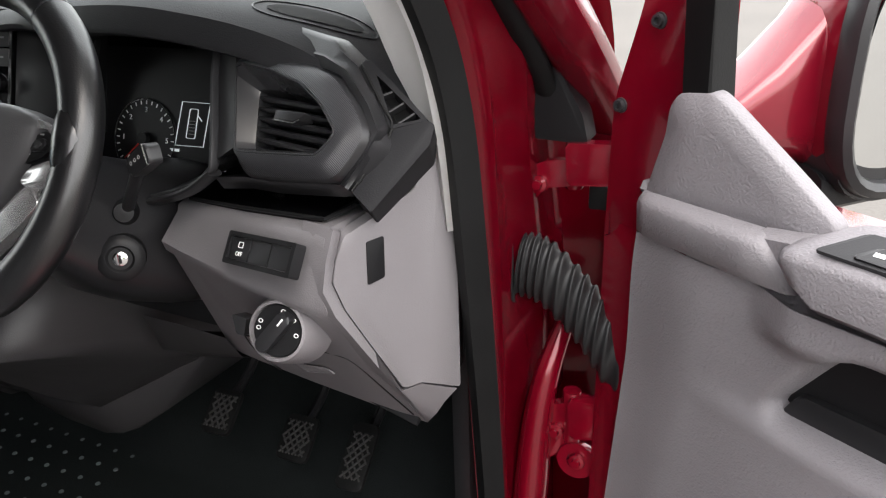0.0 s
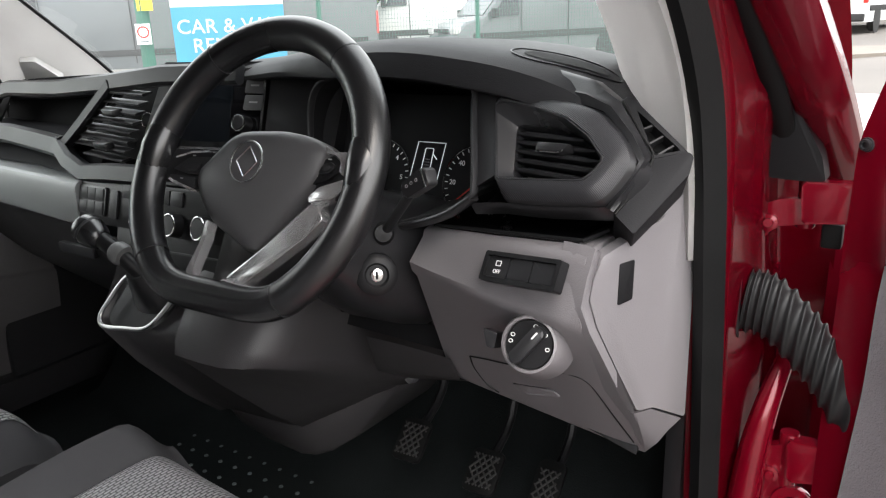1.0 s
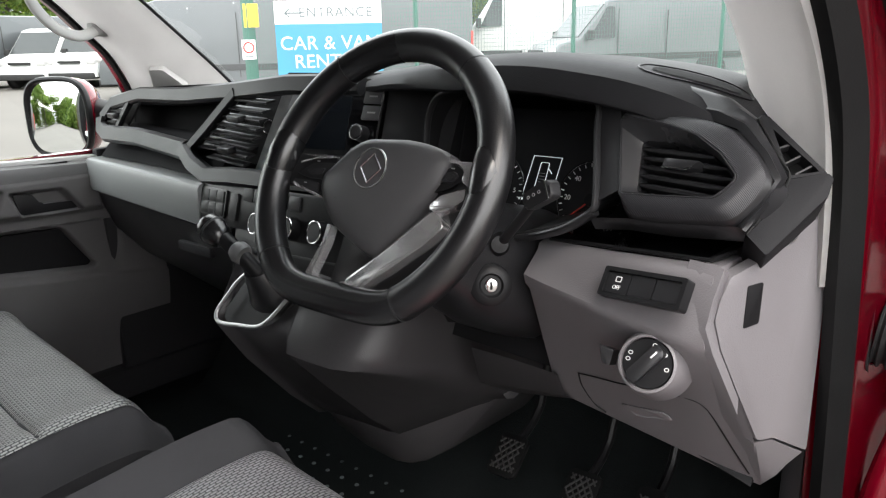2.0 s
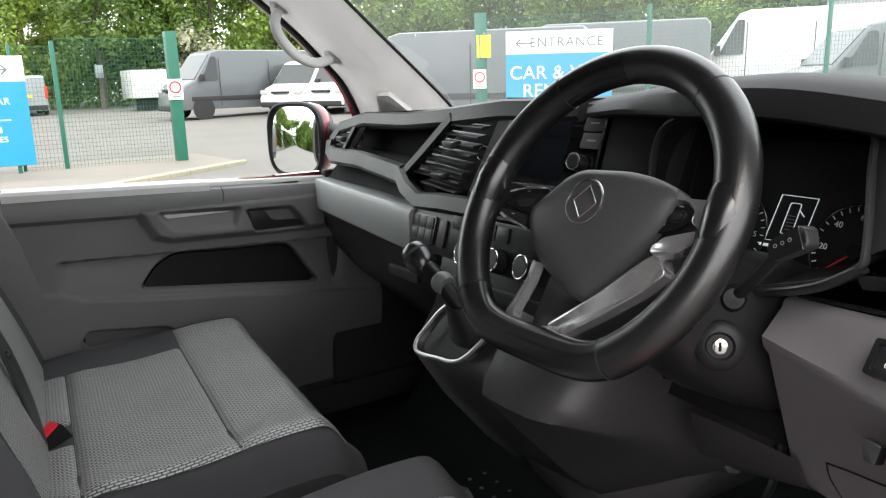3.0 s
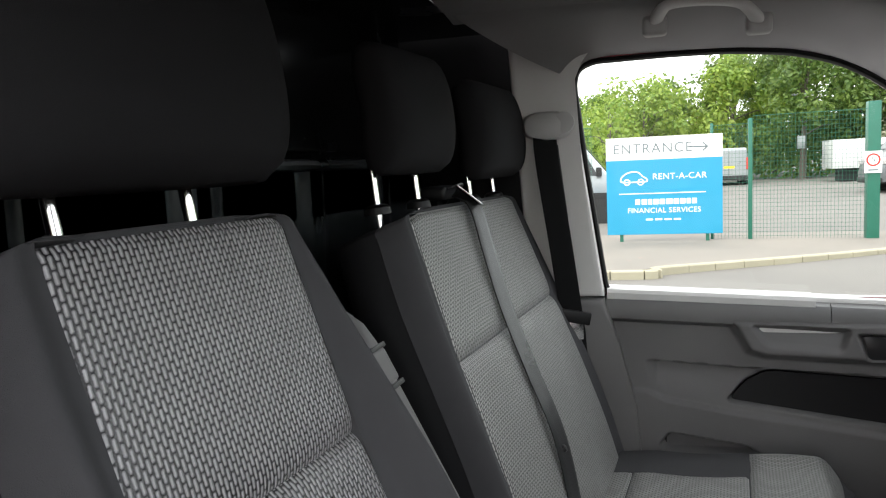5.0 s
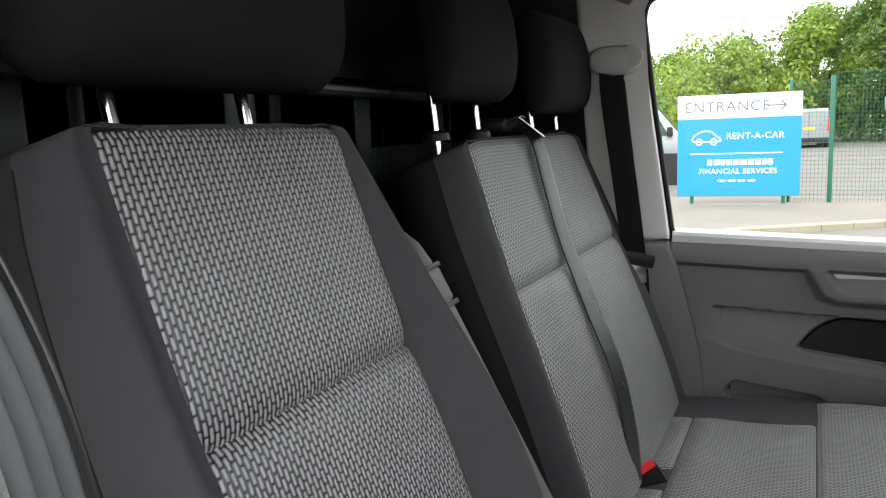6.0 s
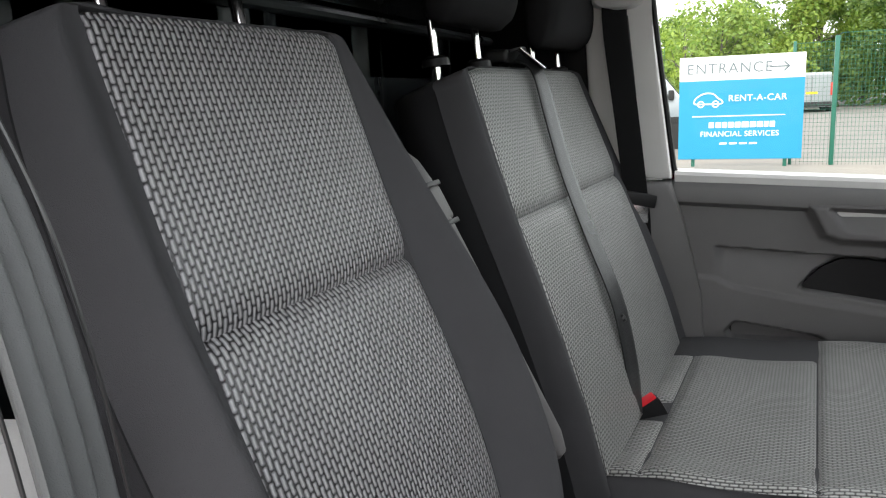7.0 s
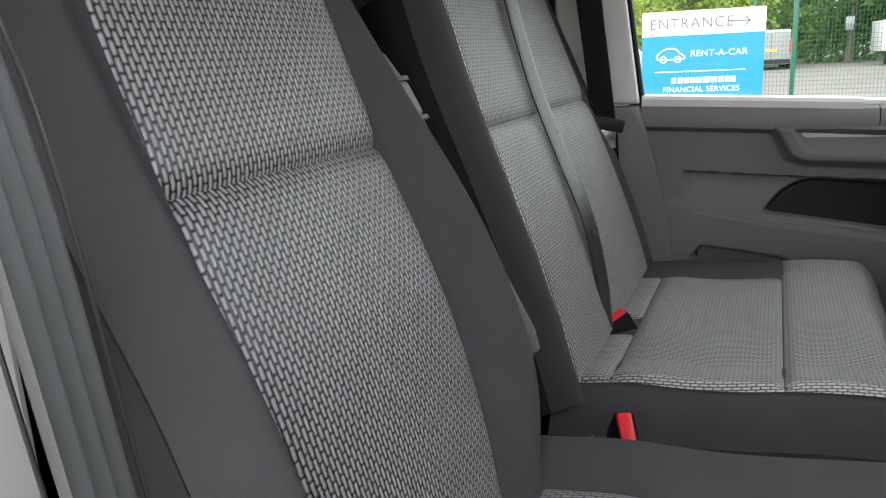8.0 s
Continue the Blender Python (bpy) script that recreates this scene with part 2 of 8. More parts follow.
def slab(poly, low, high, m=None, bevel=0.0, segs=2):
    """A prism: the outline (u, v) stands between the heights low and high; m carries (u, v, h) into place."""
    b = bmesh.new()
    under = [b.verts.new((u, v, low)) for u, v in poly]
    over = [b.verts.new((u, v, high)) for u, v in poly]
    b.faces.new(under[::-1])
    top = b.faces.new(over)
    for i in range(len(poly)):
        j = (i + 1) % len(poly)
        b.faces.new((under[i], under[j], over[j], over[i]))
    if bevel:
        bmesh.ops.bevel(b, geom=list(top.edges), offset=bevel, segments=segs, profile=0.6, affect="EDGES", clamp_overlap=True)
    return put(b, m) if m else b


def frame_slab(outer, inner, low, high, m=None):
    """A ring-shaped prism between two outlines with as many points."""
    b = bmesh.new()
    rings = [[b.verts.new((u, v, h)) for u, v in some] for some, h in ((outer, low), (outer, high), (inner, high), (inner, low))]
    k = len(outer)
    for a, c in zip(rings, rings[1:] + rings[:1]):
        for i in range(k):
            j = (i + 1) % k
            b.faces.new((a[i], a[j], c[j], c[i]))
    return put(b, m) if m else b


def loft(rings, closed=True, caps=True, uv=None):
    """Skins rings of as many points."""
    b = bmesh.new()
    vs = [[b.verts.new(p) for p in ring] for ring in rings]
    k = len(rings[0])
    for a, c in zip(vs, vs[1:]):
        for i in range(k if closed else k - 1):
            j = (i + 1) % k
            b.faces.new((a[i], a[j], c[j], c[i]))
    if caps and closed:
        b.faces.new(vs[0][::-1])
        b.faces.new(vs[-1])
    return b


def smooth_path(points, n=8, closed=False):
    """A Catmull-Rom line through the points."""
    pts = [Vector(p) for p in points]
    k = len(pts)
    out = []
    for i in range(k if closed else k - 1):
        p0, p1 = pts[(i - 1) % k] if closed or i else pts[0], pts[i]
        p2, p3 = pts[(i + 1) % k], pts[(i + 2) % k] if closed or i + 2 < k else pts[-1]
        for s in range(n):
            t = s / n
            out.append(0.5 * ((2 * p1) + (p2 - p0) * t + (2 * p0 - 5 * p1 + 4 * p2 - p3) * t * t + (3 * p1 - p0 - 3 * p2 + p3) * t**3))
    return out if closed else out + [pts[-1]]


def sweep(points, section, up=(0, 0, 1), closed=False, caps=True, scale=None):
    """Sweeps a closed section (across, above) along a line."""
    pts = [Vector(p) for p in points]
    k, rings = len(pts), []
    for i, p in enumerate(pts):
        a = pts[(i - 1) % k] if closed or i else pts[0]
        c = pts[(i + 1) % k] if closed or i + 1 < k else pts[-1]
        t = (c - a).normalized()
        side = t.cross(Vector(up)).normalized()
        top = side.cross(t)
        f = scale(i / (k - 1)) if scale else 1.0
        rings.append([p + side * u * f + top * v * f for u, v in section])
    if closed:
        b = bmesh.new()
        vs = [[b.verts.new(q) for q in ring] for ring in rings]
        for a, c in zip(vs, vs[1:] + vs[:1]):
            for i in range(len(section)):
                j = (i + 1) % len(section)
                b.faces.new((a[i], a[j], c[j], c[i]))
        return b
    return loft(rings, True, caps)


def oval(rx, ry, n=12, power=2.0):
    out = []
    for i in range(n):
        a = 2 * math.pi * i / n
        c, s = math.cos(a), math.sin(a)
        out.append((rx * math.copysign(abs(c) ** (2 / power), c), ry * math.copysign(abs(s) ** (2 / power), s)))
    return out


def tube(points, r, n=10, closed=False, up=(0, 0, 1)):
    return sweep(points, oval(r, r, n), up, closed)


def lathe(profile, m=None, n=28):
    """Turns (radius, height) round the local z axis."""
    rings = [[(r * math.cos(2 * math.pi * i / n), r * math.sin(2 * math.pi * i / n), h) for i in range(n)] for r, h in profile]
    b = loft(rings)
    return put(b, m) if m else b


def axes(origin, x, y, z=None):
    """A frame from two directions; the third is square to them."""
    x = Vector(x).normalized()
    z = x.cross(Vector(y)).normalized()
    y = z.cross(x)
    m = Matrix((x, y, z)).transposed().to_4x4()
    m.translation = origin
    return m


def sheet(nu, nv, place, uv=None, back=None):
    """A grid of nu x nv cells; place(i / nu, j / nv) gives the point, uv its map in metres."""
    b = bmesh.new()
    vs = [[b.verts.new(place(i / nu, j / nv)) for i in range(nu + 1)] for j in range(nv + 1)]
    layer = b.loops.layers.uv.new("UVMap") if uv else None
    for j in range(nv):
        for i in range(nu):
            f = b.faces.new((vs[j][i], vs[j][i + 1], vs[j + 1][i + 1], vs[j + 1][i]))
            if uv:
                for loop, (a, c) in zip(f.loops, ((i, j), (i + 1, j), (i + 1, j + 1), (i, j + 1))):
                    loop[layer].uv = uv(a / nu, c / nv)
    return b


def letters(text, size, m, material, parent, name="lettering", depth=0.0004, align="CENTER", label="", spacing=1.0):
    cu = bpy.data.curves.new("text", "FONT")
    cu.body, cu.size, cu.align_x, cu.align_y, cu.extrude = text, size, align, "CENTER", depth
    cu.space_character = spacing
    ob = bpy.data.objects.new("text", cu)
    scene.collection.objects.link(ob)
    me = bpy.data.meshes.new_from_object(ob.evaluated_get(bpy.context.evaluated_depsgraph_get()))
    bpy.data.objects.remove(ob)
    b = bmesh.new()
    b.from_mesh(me)
    bpy.data.meshes.remove(me)
    return part(name, put(b, m), material, parent, label)


def lerp(xs, ys):
    return lambda x: float(np.interp(x, xs, ys))


def ease(a, b, x):
    t = min(1.0, max(0.0, (x - a) / (b - a)))
    return t * t * (3 - 2 * t)


def inside(poly, u, v):
    """Signed distance to a convex or concave outline, positive inside."""
    d, odd = 1e9, False
    k = len(poly)
    for i in range(k):
        (x0, y0), (x1, y1) = poly[i], poly[(i + 1) % k]
        ex, ey = x1 - x0, y1 - y0
        t = min(1, max(0, ((u - x0) * ex + (v - y0) * ey) / (ex * ex + ey * ey)))
        d = min(d, math.hypot(u - x0 - t * ex, v - y0 - t * ey))
        if (y0 > v) != (y1 > v) and u < x0 + (v - y0) * ex / ey:
            odd = not odd
    return d if odd else -d


def round_poly(poly, r, n=4):
    """Rounds the corners of an outline."""
    out = []
    k = len(poly)
    for i in range(k):
        p, a, c = Vector(poly[i]), Vector(poly[i - 1]), Vector(poly[(i + 1) % k])
        da, dc = (a - p), (c - p)
        q = min(r, da.length * 0.45, dc.length * 0.45)
        s, e = p + da.normalized() * q, p + dc.normalized() * q
        for j in range(n + 1):
            t = j / n
            out.append(tuple((1 - t) ** 2 * s + 2 * t * (1 - t) * p + t * t * e))
    return out


# ---- the cab's shell ----
def left_x(z):
    """The left side leans inwards above the sill."""
    return -0.883 + 0.16 * max(0.0, z - 1.25)


def on_left(y, z, off=0.0):
    return Vector((left_x(z) + off, y, z))


floor = tagged(part("floor", box(-0.95, 0.93, -0.60, 1.15, 0.54, 0.60), CARPET), "dark rubber cab floor with a moulded mat", "floor", kind="structure")

# roof lining: arched a little, dropping to the windscreen header and the sides
def lining(u, v):
    x, y = -0.66 + 1.36 * u, -0.30 + 0.84 * v
    drop = 0.055 * ease(0.75, 1.0, v) + 0.03 * (abs(2 * u - 1) ** 4)
    return (x, y, 1.875 - drop)


ceiling_low = sheet(20, 20, lining)
bmesh.ops.solidify(ceiling_low, geom=ceiling_low.faces[:], thickness=0.02)
ceiling = tagged(part("ceiling", ceiling_low, HEAD), "grey cloth roof lining of the cab", "ceiling", kind="structure")

van = thing("van_body", (0, 0, 0), "red metallic van body with black door seals and grey pillar trims", "van")
part("roof", box(-0.86, 0.80, -0.75, 0.58, 1.93, 1.96, 0.01), RED, van)
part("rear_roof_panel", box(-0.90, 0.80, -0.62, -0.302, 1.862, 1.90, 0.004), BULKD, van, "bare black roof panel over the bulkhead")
part("firewall", box(-0.93, 0.80, 1.12, 1.16, 0.45, 1.385), BLACK2, van)
def outer_half(y):
    return float(np.interp(y, (0.9, 1.5, 1.85, 1.98), (0.86, 0.84, 0.74, 0.60)))


part("bonnet", loft([[(-outer_half(y), y, z - 0.05), (-outer_half(y) * 0.9, y, z), (0, y, z + 0.03), (outer_half(y) * 0.9, y, z), (outer_half(y), y, z - 0.05), (outer_half(y), y, z - 0.10), (-outer_half(y), y, z - 0.10)] for y, z in ((1.17, 1.25), (1.45, 1.19), (1.75, 1.08), (1.95, 0.97))]), RED, van, "red bonnet")
part("front_panel", loft([[(-outer_half(y), y, z0), (outer_half(y), y, z0), (outer_half(y), y, z1), (-outer_half(y), y, z1)] for y, z0, z1 in ((1.5, 0.30, 1.05), (1.85, 0.30, 0.98), (1.98, 0.34, 0.88))]), RED, van, "red front panel")
part("front_wing", loft([[(-0.925, y, 0.45), (-0.965, y, 0.45), (-0.965 + k, y, 1.1), (-0.945 + k, y, 1.24 - d), (-0.925, y, 1.24 - d)] for y, k, d in ((0.87, 0.0, 0.0), (1.4, 0.02, 0.05), (1.75, 0.06, 0.14))]), RED, van, "red metallic front wing")
part("grille", box(-0.5, 0.5, 1.95, 2.0, 0.78, 0.86, 0.01), BLACK2, van)
part("bumper", box(-0.70, 0.70, 1.90, 2.04, 0.30, 0.52, 0.05, 3), BLACK2, van)
for wx, wy in ((-0.80, 1.30), (0.80, 1.30), (-0.80, -1.75), (0.80, -1.75)):
    side_ = 1 if wx > 0 else -1
    wheel_m = Matrix.Translation((wx, wy, 0.335)) @ pose(0, 0, 0, 0, 90 * side_, 0)
    road_wheel = part("wheel", lathe([(0.0, -0.10), (0.30, -0.10), (0.335, -0.06), (0.335, 0.08), (0.30, 0.11), (0.21, 0.112), (0.20, 0.09), (0.0, 0.085)], wheel_m, 28), RUBBER, van, "black road wheel")
    part("rim", lathe([(0.0, 0.105), (0.06, 0.11), (0.09, 0.095), (0.20, 0.100), (0.205, 0.090), (0.0, 0.086)], wheel_m, 24), STEEL, road_wheel, "steel rim")
part("under_body", box(-0.93, 0.83, -2.8, 1.9, 0.22, 0.53, 0.03), BLACK2, van)
part("load_bay", box(-0.92, 0.92, -2.8, -0.62, 0.55, 1.95, 0.04), RED, van)

# left window outline (y, z)
WIN = [(-0.024, 1.255), (-0.062, 1.55), (-0.080, 1.725), (-0.072, 1.756), (-0.040, 1.770), (0.114, 1.772), (0.229, 1.770), (0.343, 1.758), (0.420, 1.737),
       (0.480, 1.707), (0.565, 1.645), (0.640, 1.585), (0.755, 1.475), (0.806, 1.385), (0.815, 1.255)]

# trims above and before the left window, ruled from the window's edge to the roof and the windscreen
edge_out = smooth_path([(-0.079, 1.735, 0), (-0.040, 1.776, 0), (0.114, 1.778, 0), (0.343, 1.764, 0), (0.48, 1.713, 0), (0.57, 1.648, 0), (0.645, 1.588, 0), (0.76, 1.478, 0), (0.812, 1.385, 0), (0.82, 1.25, 0)], 6)
edge_in = smooth_path([(-0.60, -0.30, 1.862), (-0.60, -0.1, 1.862), (-0.60, 0.114, 1.862), (-0.60, 0.31, 1.855), (-0.625, 0.44, 1.825), (-0.645, 0.54, 1.762), (-0.655, 0.62, 1.70), (-0.67, 0.765, 1.58), (-0.695, 0.93, 1.45), (-0.70, 1.0, 1.385)], 6)


def trim_strip(i0, i1, depth=0.035):
    rows = []
    for i in range(i0, i1 + 1):
        a = on_left(edge_out[i][0], edge_out[i][1], 0.018)
        c = Vector(edge_in[i])
        row = []
        for k in range(9):
            t = k / 8
            q = a.lerp(c, t)
            q += Vector((0.6, -0.3, -0.75)).normalized() * depth * math.sin(math.pi * t) ** 0.8
            row.append(q)
        row.insert(0, a + Vector((-0.03, 0, 0)))
        rows.append(row)
    b = loft(rows, closed=False, caps=False)
    bmesh.ops.solidify(b, geom=b.faces[:], thickness=0.012)
    return b


part("roof_side_trim", trim_strip(0, 26, 0.012), HEAD, van, "grey roof side lining")
pillar_l = part("a_pillar_trim", trim_strip(26, len(edge_out) - 1), TRIMW, van, "pale grey windscreen pillar trim")
# speaker grille at the pillar's foot
g0 = Vector((-0.778, 0.822, 1.403))
gm = axes(g0, Vector((0.060, 0.057, 0.003)), Vector((0.040, -0.032, 0.058)))
part("speaker_grille", slab(round_poly([(0.0, 0.0), (0.080, 0.0), (0.038, 0.064), (0.006, 0.066)], 0.006), -0.02, 0.012, gm, 0.002), SPEAKER, pillar_l)

# right windscreen pillar trim
r_in = smooth_path([(0.60, 0.50, 1.80), (0.62, 0.66, 1.64), (0.632, 0.80, 1.52), (0.63, 0.93, 1.41), (0.63, 1.0, 1.33)], 6)
r_out = smooth_path([(0.735, 0.33, 1.72), (0.765, 0.50, 1.56), (0.780, 0.585, 1.46), (0.786, 0.62, 1.36), (0.787, 0.64, 1.25)], 6)
rows = []
for a, c in zip(r_out, r_in):
    row = [a + Vector((0.02, 0.02, 0))]
    for k in range(9):
        t = k / 8
        row.append(a.lerp(c, t) + Vector((-0.55, -0.75, 0.2)).normalized() * 0.045 * math.sin(math.pi * t) ** 0.7)
    rows.append(row)
b = loft(rows, closed=False, caps=False)
bmesh.ops.solidify(b, geom=b.faces[:], thickness=0.01)
part("a_pillar_trim", b, TRIMW, van, "pale grey windscreen pillar trim")

# windscreen and header
def screen_at(u, v, off=0.0):
    z = 1.395 + 0.415 * v
    y_side = float(np.interp(z, (1.385, 1.45, 1.58, 1.70, 1.762, 1.825), (1.0, 0.93, 0.765, 0.62, 0.54, 0.44))) + 0.010
    y = y_side + (1.14 - 0.58 * v - y_side) * (1 - (2 * u - 1) ** 4)
    x_left = float(np.interp(z, (1.385, 1.45, 1.58, 1.70, 1.762, 1.825), (-0.70, -0.695, -0.67, -0.655, -0.645, -0.625))) - 0.004
    x = x_left * (1 - u) + (0.642 - 0.035 * v) * u
    return (x, y + off * 0.6, z + off * 0.8)


glass = part("windscreen", sheet(16, 12, screen_at), SCREENG, van)
glass.visible_shadow = False
part("header", sweep([(-0.66, 0.525, 1.818), (0, 0.565, 1.835), (0.62, 0.525, 1.818)], oval(0.04, 0.018, 10)), HEAD, van)
part("windscreen_seal", sweep([screen_at(0, v / 8) for v in range(9)], oval(0.004, 0.004, 8)), RUBBER, van)

# left pillar between door and bulkhead: pale upper trim, dark lower trim
def bulge(poly, t, off=0.0, bev=0.01):
    b = bmesh.new()
    lo = [b.verts.new(on_left(y, z, off)) for y, z in poly]
    hi = [b.verts.new(on_left(y, z, off + t)) for y, z in poly]
    b.faces.new(lo[::-1])
    top = b.faces.new(hi)
    for i in range(len(poly)):
        j = (i + 1) % len(poly)
        b.faces.new((lo[i], lo[j], hi[j], hi[i]))
    if bev:
        bmesh.ops.bevel(b, geom=list(top.edges), offset=bev, segments=3, profile=0.6, affect="EDGES", clamp_overlap=True)
    return b


b_pillar = part("b_pillar_trim", bulge([(-0.030, 1.262), (-0.066, 1.55), (-0.088, 1.735), (-0.070, 1.775), (-0.02, 1.80), (-0.03, 1.88), (-0.215, 1.88), (-0.195, 1.262)], 0.05, -0.01, 0.014), TRIMW, van, "light grey door pillar trim")
part("belt_slot", bulge([(-0.10, 1.44), (-0.115, 1.60), (-0.155, 1.60), (-0.145, 1.44)], 0.046, 0.0, 0.004), DARK, b_pillar)
part("b_pillar_lower_trim", bulge([(-0.030, 1.258), (0.0, 1.16), (0.035, 1.02), (0.046, 0.90), (0.046, 0.60), (-0.40, 0.60), (-0.40, 1.258)], 0.06, -0.01, 0.014), DOORG, van, "dark grey lower pillar trim")
part("side_wall", box(-0.95, -0.915, -0.75, -0.10, 0.55, 1.92), BLACK2, van)
part("sill", box(-0.93, -0.86, -0.2, 1.0, 0.56, 0.68, 0.02), DARK, van)
part("kick_panel", box(-0.90, -0.875, 0.70, 1.14, 0.56, 1.26, 0.008), DARK, van)
part("kick_panel", box(0.755, 0.78, 0.70, 1.14, 0.50, 1.34, 0.008), BLACK2, van)
part("pillar_filler", box(-0.905, -0.895, -0.12, 0.10, 0.56, 1.25), RUBBER, van)

# bulkhead behind the seats: pressed steel, black above the rail
bulkhead = thing("wall_rear", (0, -0.5, 0.6), "dark painted steel bulkhead with a black upper panel", "bulkhead", kind="structure")


def press(u, v):
    x, z = -0.90 + 1.78 * u, 0.60 + 0.97 * v
    rib = sum(ease(0.0, 0.02, 0.045 - abs(x - c)) for c in (-0.62, -0.30, 0.02, 0.34, 0.64))
    return (x, -0.46 + 0.012 * rib - 0.05 * ease(0.9, 0.5, v), z)


b = sheet(120, 24, press)
bmesh.ops.solidify(b, geom=b.faces[:], thickness=0.01)
part("steel_panel", b, BULK, bulkhead)
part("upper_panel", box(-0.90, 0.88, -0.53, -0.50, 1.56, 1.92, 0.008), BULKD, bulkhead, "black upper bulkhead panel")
part("rail", sweep([(-0.9, -0.45, 1.575), (0.88, -0.45, 1.575)], oval(0.014, 0.010, 10)), BULK, bulkhead)
# raised moulding, with its shadow put into the black colour
part("shadow_moulding", slab(round_poly([(-0.62, 1.60), (0.02, 1.60), (-0.06, 1.80), (-0.54, 1.84)], 0.05), 0.0, 0.022, Matrix(((1, 0, 0, 0), (0, 0, 1, -0.50), (0, 1, 0, 0), (0, 0, 0, 1))), 0.01), BULKD, bulkhead)

# right side behind the driver
part("b_pillar", loft([[(0.80, -0.30, z), (0.86, -0.27, z), (0.90, -0.30, z), (0.90, -0.62, z), (0.82, -0.62, z)] for z in (0.5, 1.0, 1.4, 1.92)]), REDIN, van)
part("b_pillar_trim", loft([[(0.70 - d, -0.36, z), (0.70 - d, -0.30, z), (0.74 - d, -0.272, z), (0.805 - d, -0.272, z), (0.82 - d, -0.36, z)] for z, d in ((0.6, -0.02), (1.0, -0.01), (1.3, 0.0), (1.6, 0.04), (1.9, 0.10))]), LIGHTG, van, "light grey door pillar trim")
part("b_pillar_lower_trim", loft([[(0.570, -0.222, z), (0.580, -0.213, z), (0.66, -0.225, z), (0.745, -0.262, z), (0.745, -0.34, z), (0.60, -0.33, z)] for z in (0.64, 1.0, 1.3)]), LIGHTG, van, "light grey lower pillar trim")
part("sill", box(0.72, 0.86, -0.30, 0.72, 0.45, 0.63, 0.02), REDIN, van)
part("roof_side_trim", sweep([(0.66, 0.52, 1.80), (0.70, 0.30, 1.83), (0.71, 0, 1.84), (0.71, -0.55, 1.84)], oval(0.06, 0.03, 10)), HEAD, van)
part("cant_rail", sweep([(0.74, 0.50, 1.70), (0.755, 0.3, 1.80), (0.76, 0, 1.86), (0.76, -0.6, 1.86)], oval(0.04, 0.05, 10)), REDIN, van)

# door seal on the right opening
SEAL = smooth_path([(0.803, 0.71, 0.60), (0.803, 0.695, 0.85), (0.802, 0.670, 1.07), (0.799, 0.648, 1.25), (0.796, 0.628, 1.37), (0.792, 0.590, 1.46), (0.780, 0.515, 1.56), (0.755, 0.39, 1.69), (0.725, 0.2, 1.79), (0.70, -0.1, 1.83), (0.70, -0.28, 1.83)], 6)
seal_section = [(-0.012, -0.006), (0.004, -0.008), (0.011, -0.003), (0.007, 0.006), (0.014, 0.010), (0.010, 0.018), (0.002, 0.022), (-0.012, 0.021)]
part("door_seal", sweep(SEAL, [(v, -u) for u, v in seal_section], up=(0.75, -0.66, 0)), RUBBER, van, "black rubber door seal")

# hinge post in plan, carried up along the seal
def post_y(z):
    return float(np.interp(z, (0.4, 0.85, 1.07, 1.25, 1.37, 1.46, 1.56, 1.69, 1.83), (0.735, 0.725, 0.700, 0.678, 0.660, 0.628, 0.555, 0.43, 0.20)))


plan = [(0.780, -0.005), (0.812, 0.004), (0.818, 0.012), (0.820, 0.020), (0.832, 0.066), (0.838, 0.074), (0.842, 0.090), (0.838, 0.125), (0.845, 0.150), (0.880, 0.170), (0.905, 0.172)]
zs = [0.4 + 0.03 * i for i in range(int((1.69 - 0.4) / 0.03) + 1)]
rows = []
for z in zs:
    lean = 0.13 * max(0.0, z - 1.42) ** 1.0 * 0.6
    row = []
    for k, (x, dy) in enumerate(plan):
        dent = 0.0
        if 4 <= k <= 8:
            dent = 0.012 * math.sin((z - 0.9) * 9) * ease(1.45, 1.3, z)
        row.append((x - lean * 0.9 + dent * 0.4, post_y(z) + dy + dent, z))
    rows.append(row)
b = loft(rows, closed=False, caps=False)
bmesh.ops.solidify(b, geom=b.faces[:], thickness=0.006)
post = part("hinge_post", b, REDIN, van, "red painted inner hinge post", angle=50)
# wing with its shut line, outside the post
wing = loft([[(0.900, 0.855 - 0.30 * ease(1.30, 1.62, z) - 0.01 * (z > 1.35), z), (0.925, 0.865 - 0.27 * ease(1.30, 1.62, z), z), (0.935, 1.0, z), (0.925, 1.5, z), (0.86, 1.9, z), (0.80, 1.9, z), (0.86, 1.0, z)] for z in (0.45, 0.8, 1.0, 1.15, 1.25, 1.30)])
part("front_wing", wing, RED, van, "red metallic front wing")
part("pillar_skin", sweep(smooth_path([(0.905, 0.90, 1.28), (0.893, 0.82, 1.36), (0.875, 0.72, 1.45), (0.845, 0.60, 1.56), (0.80, 0.44, 1.69), (0.76, 0.28, 1.80)], 6), oval(0.022, 0.030, 12, 2.6), up=(0.6, -0.5, 0.6)), RED, van)
part("outer_seal", sweep(smooth_path([(0.850, 0.790, 1.330), (0.846, 0.750, 1.39), (0.832, 0.680, 1.47), (0.805, 0.58, 1.57), (0.770, 0.44, 1.70)], 6), oval(0.009, 0.014, 10), up=(0.6, -0.5, 0.6)), RUBBER, van)
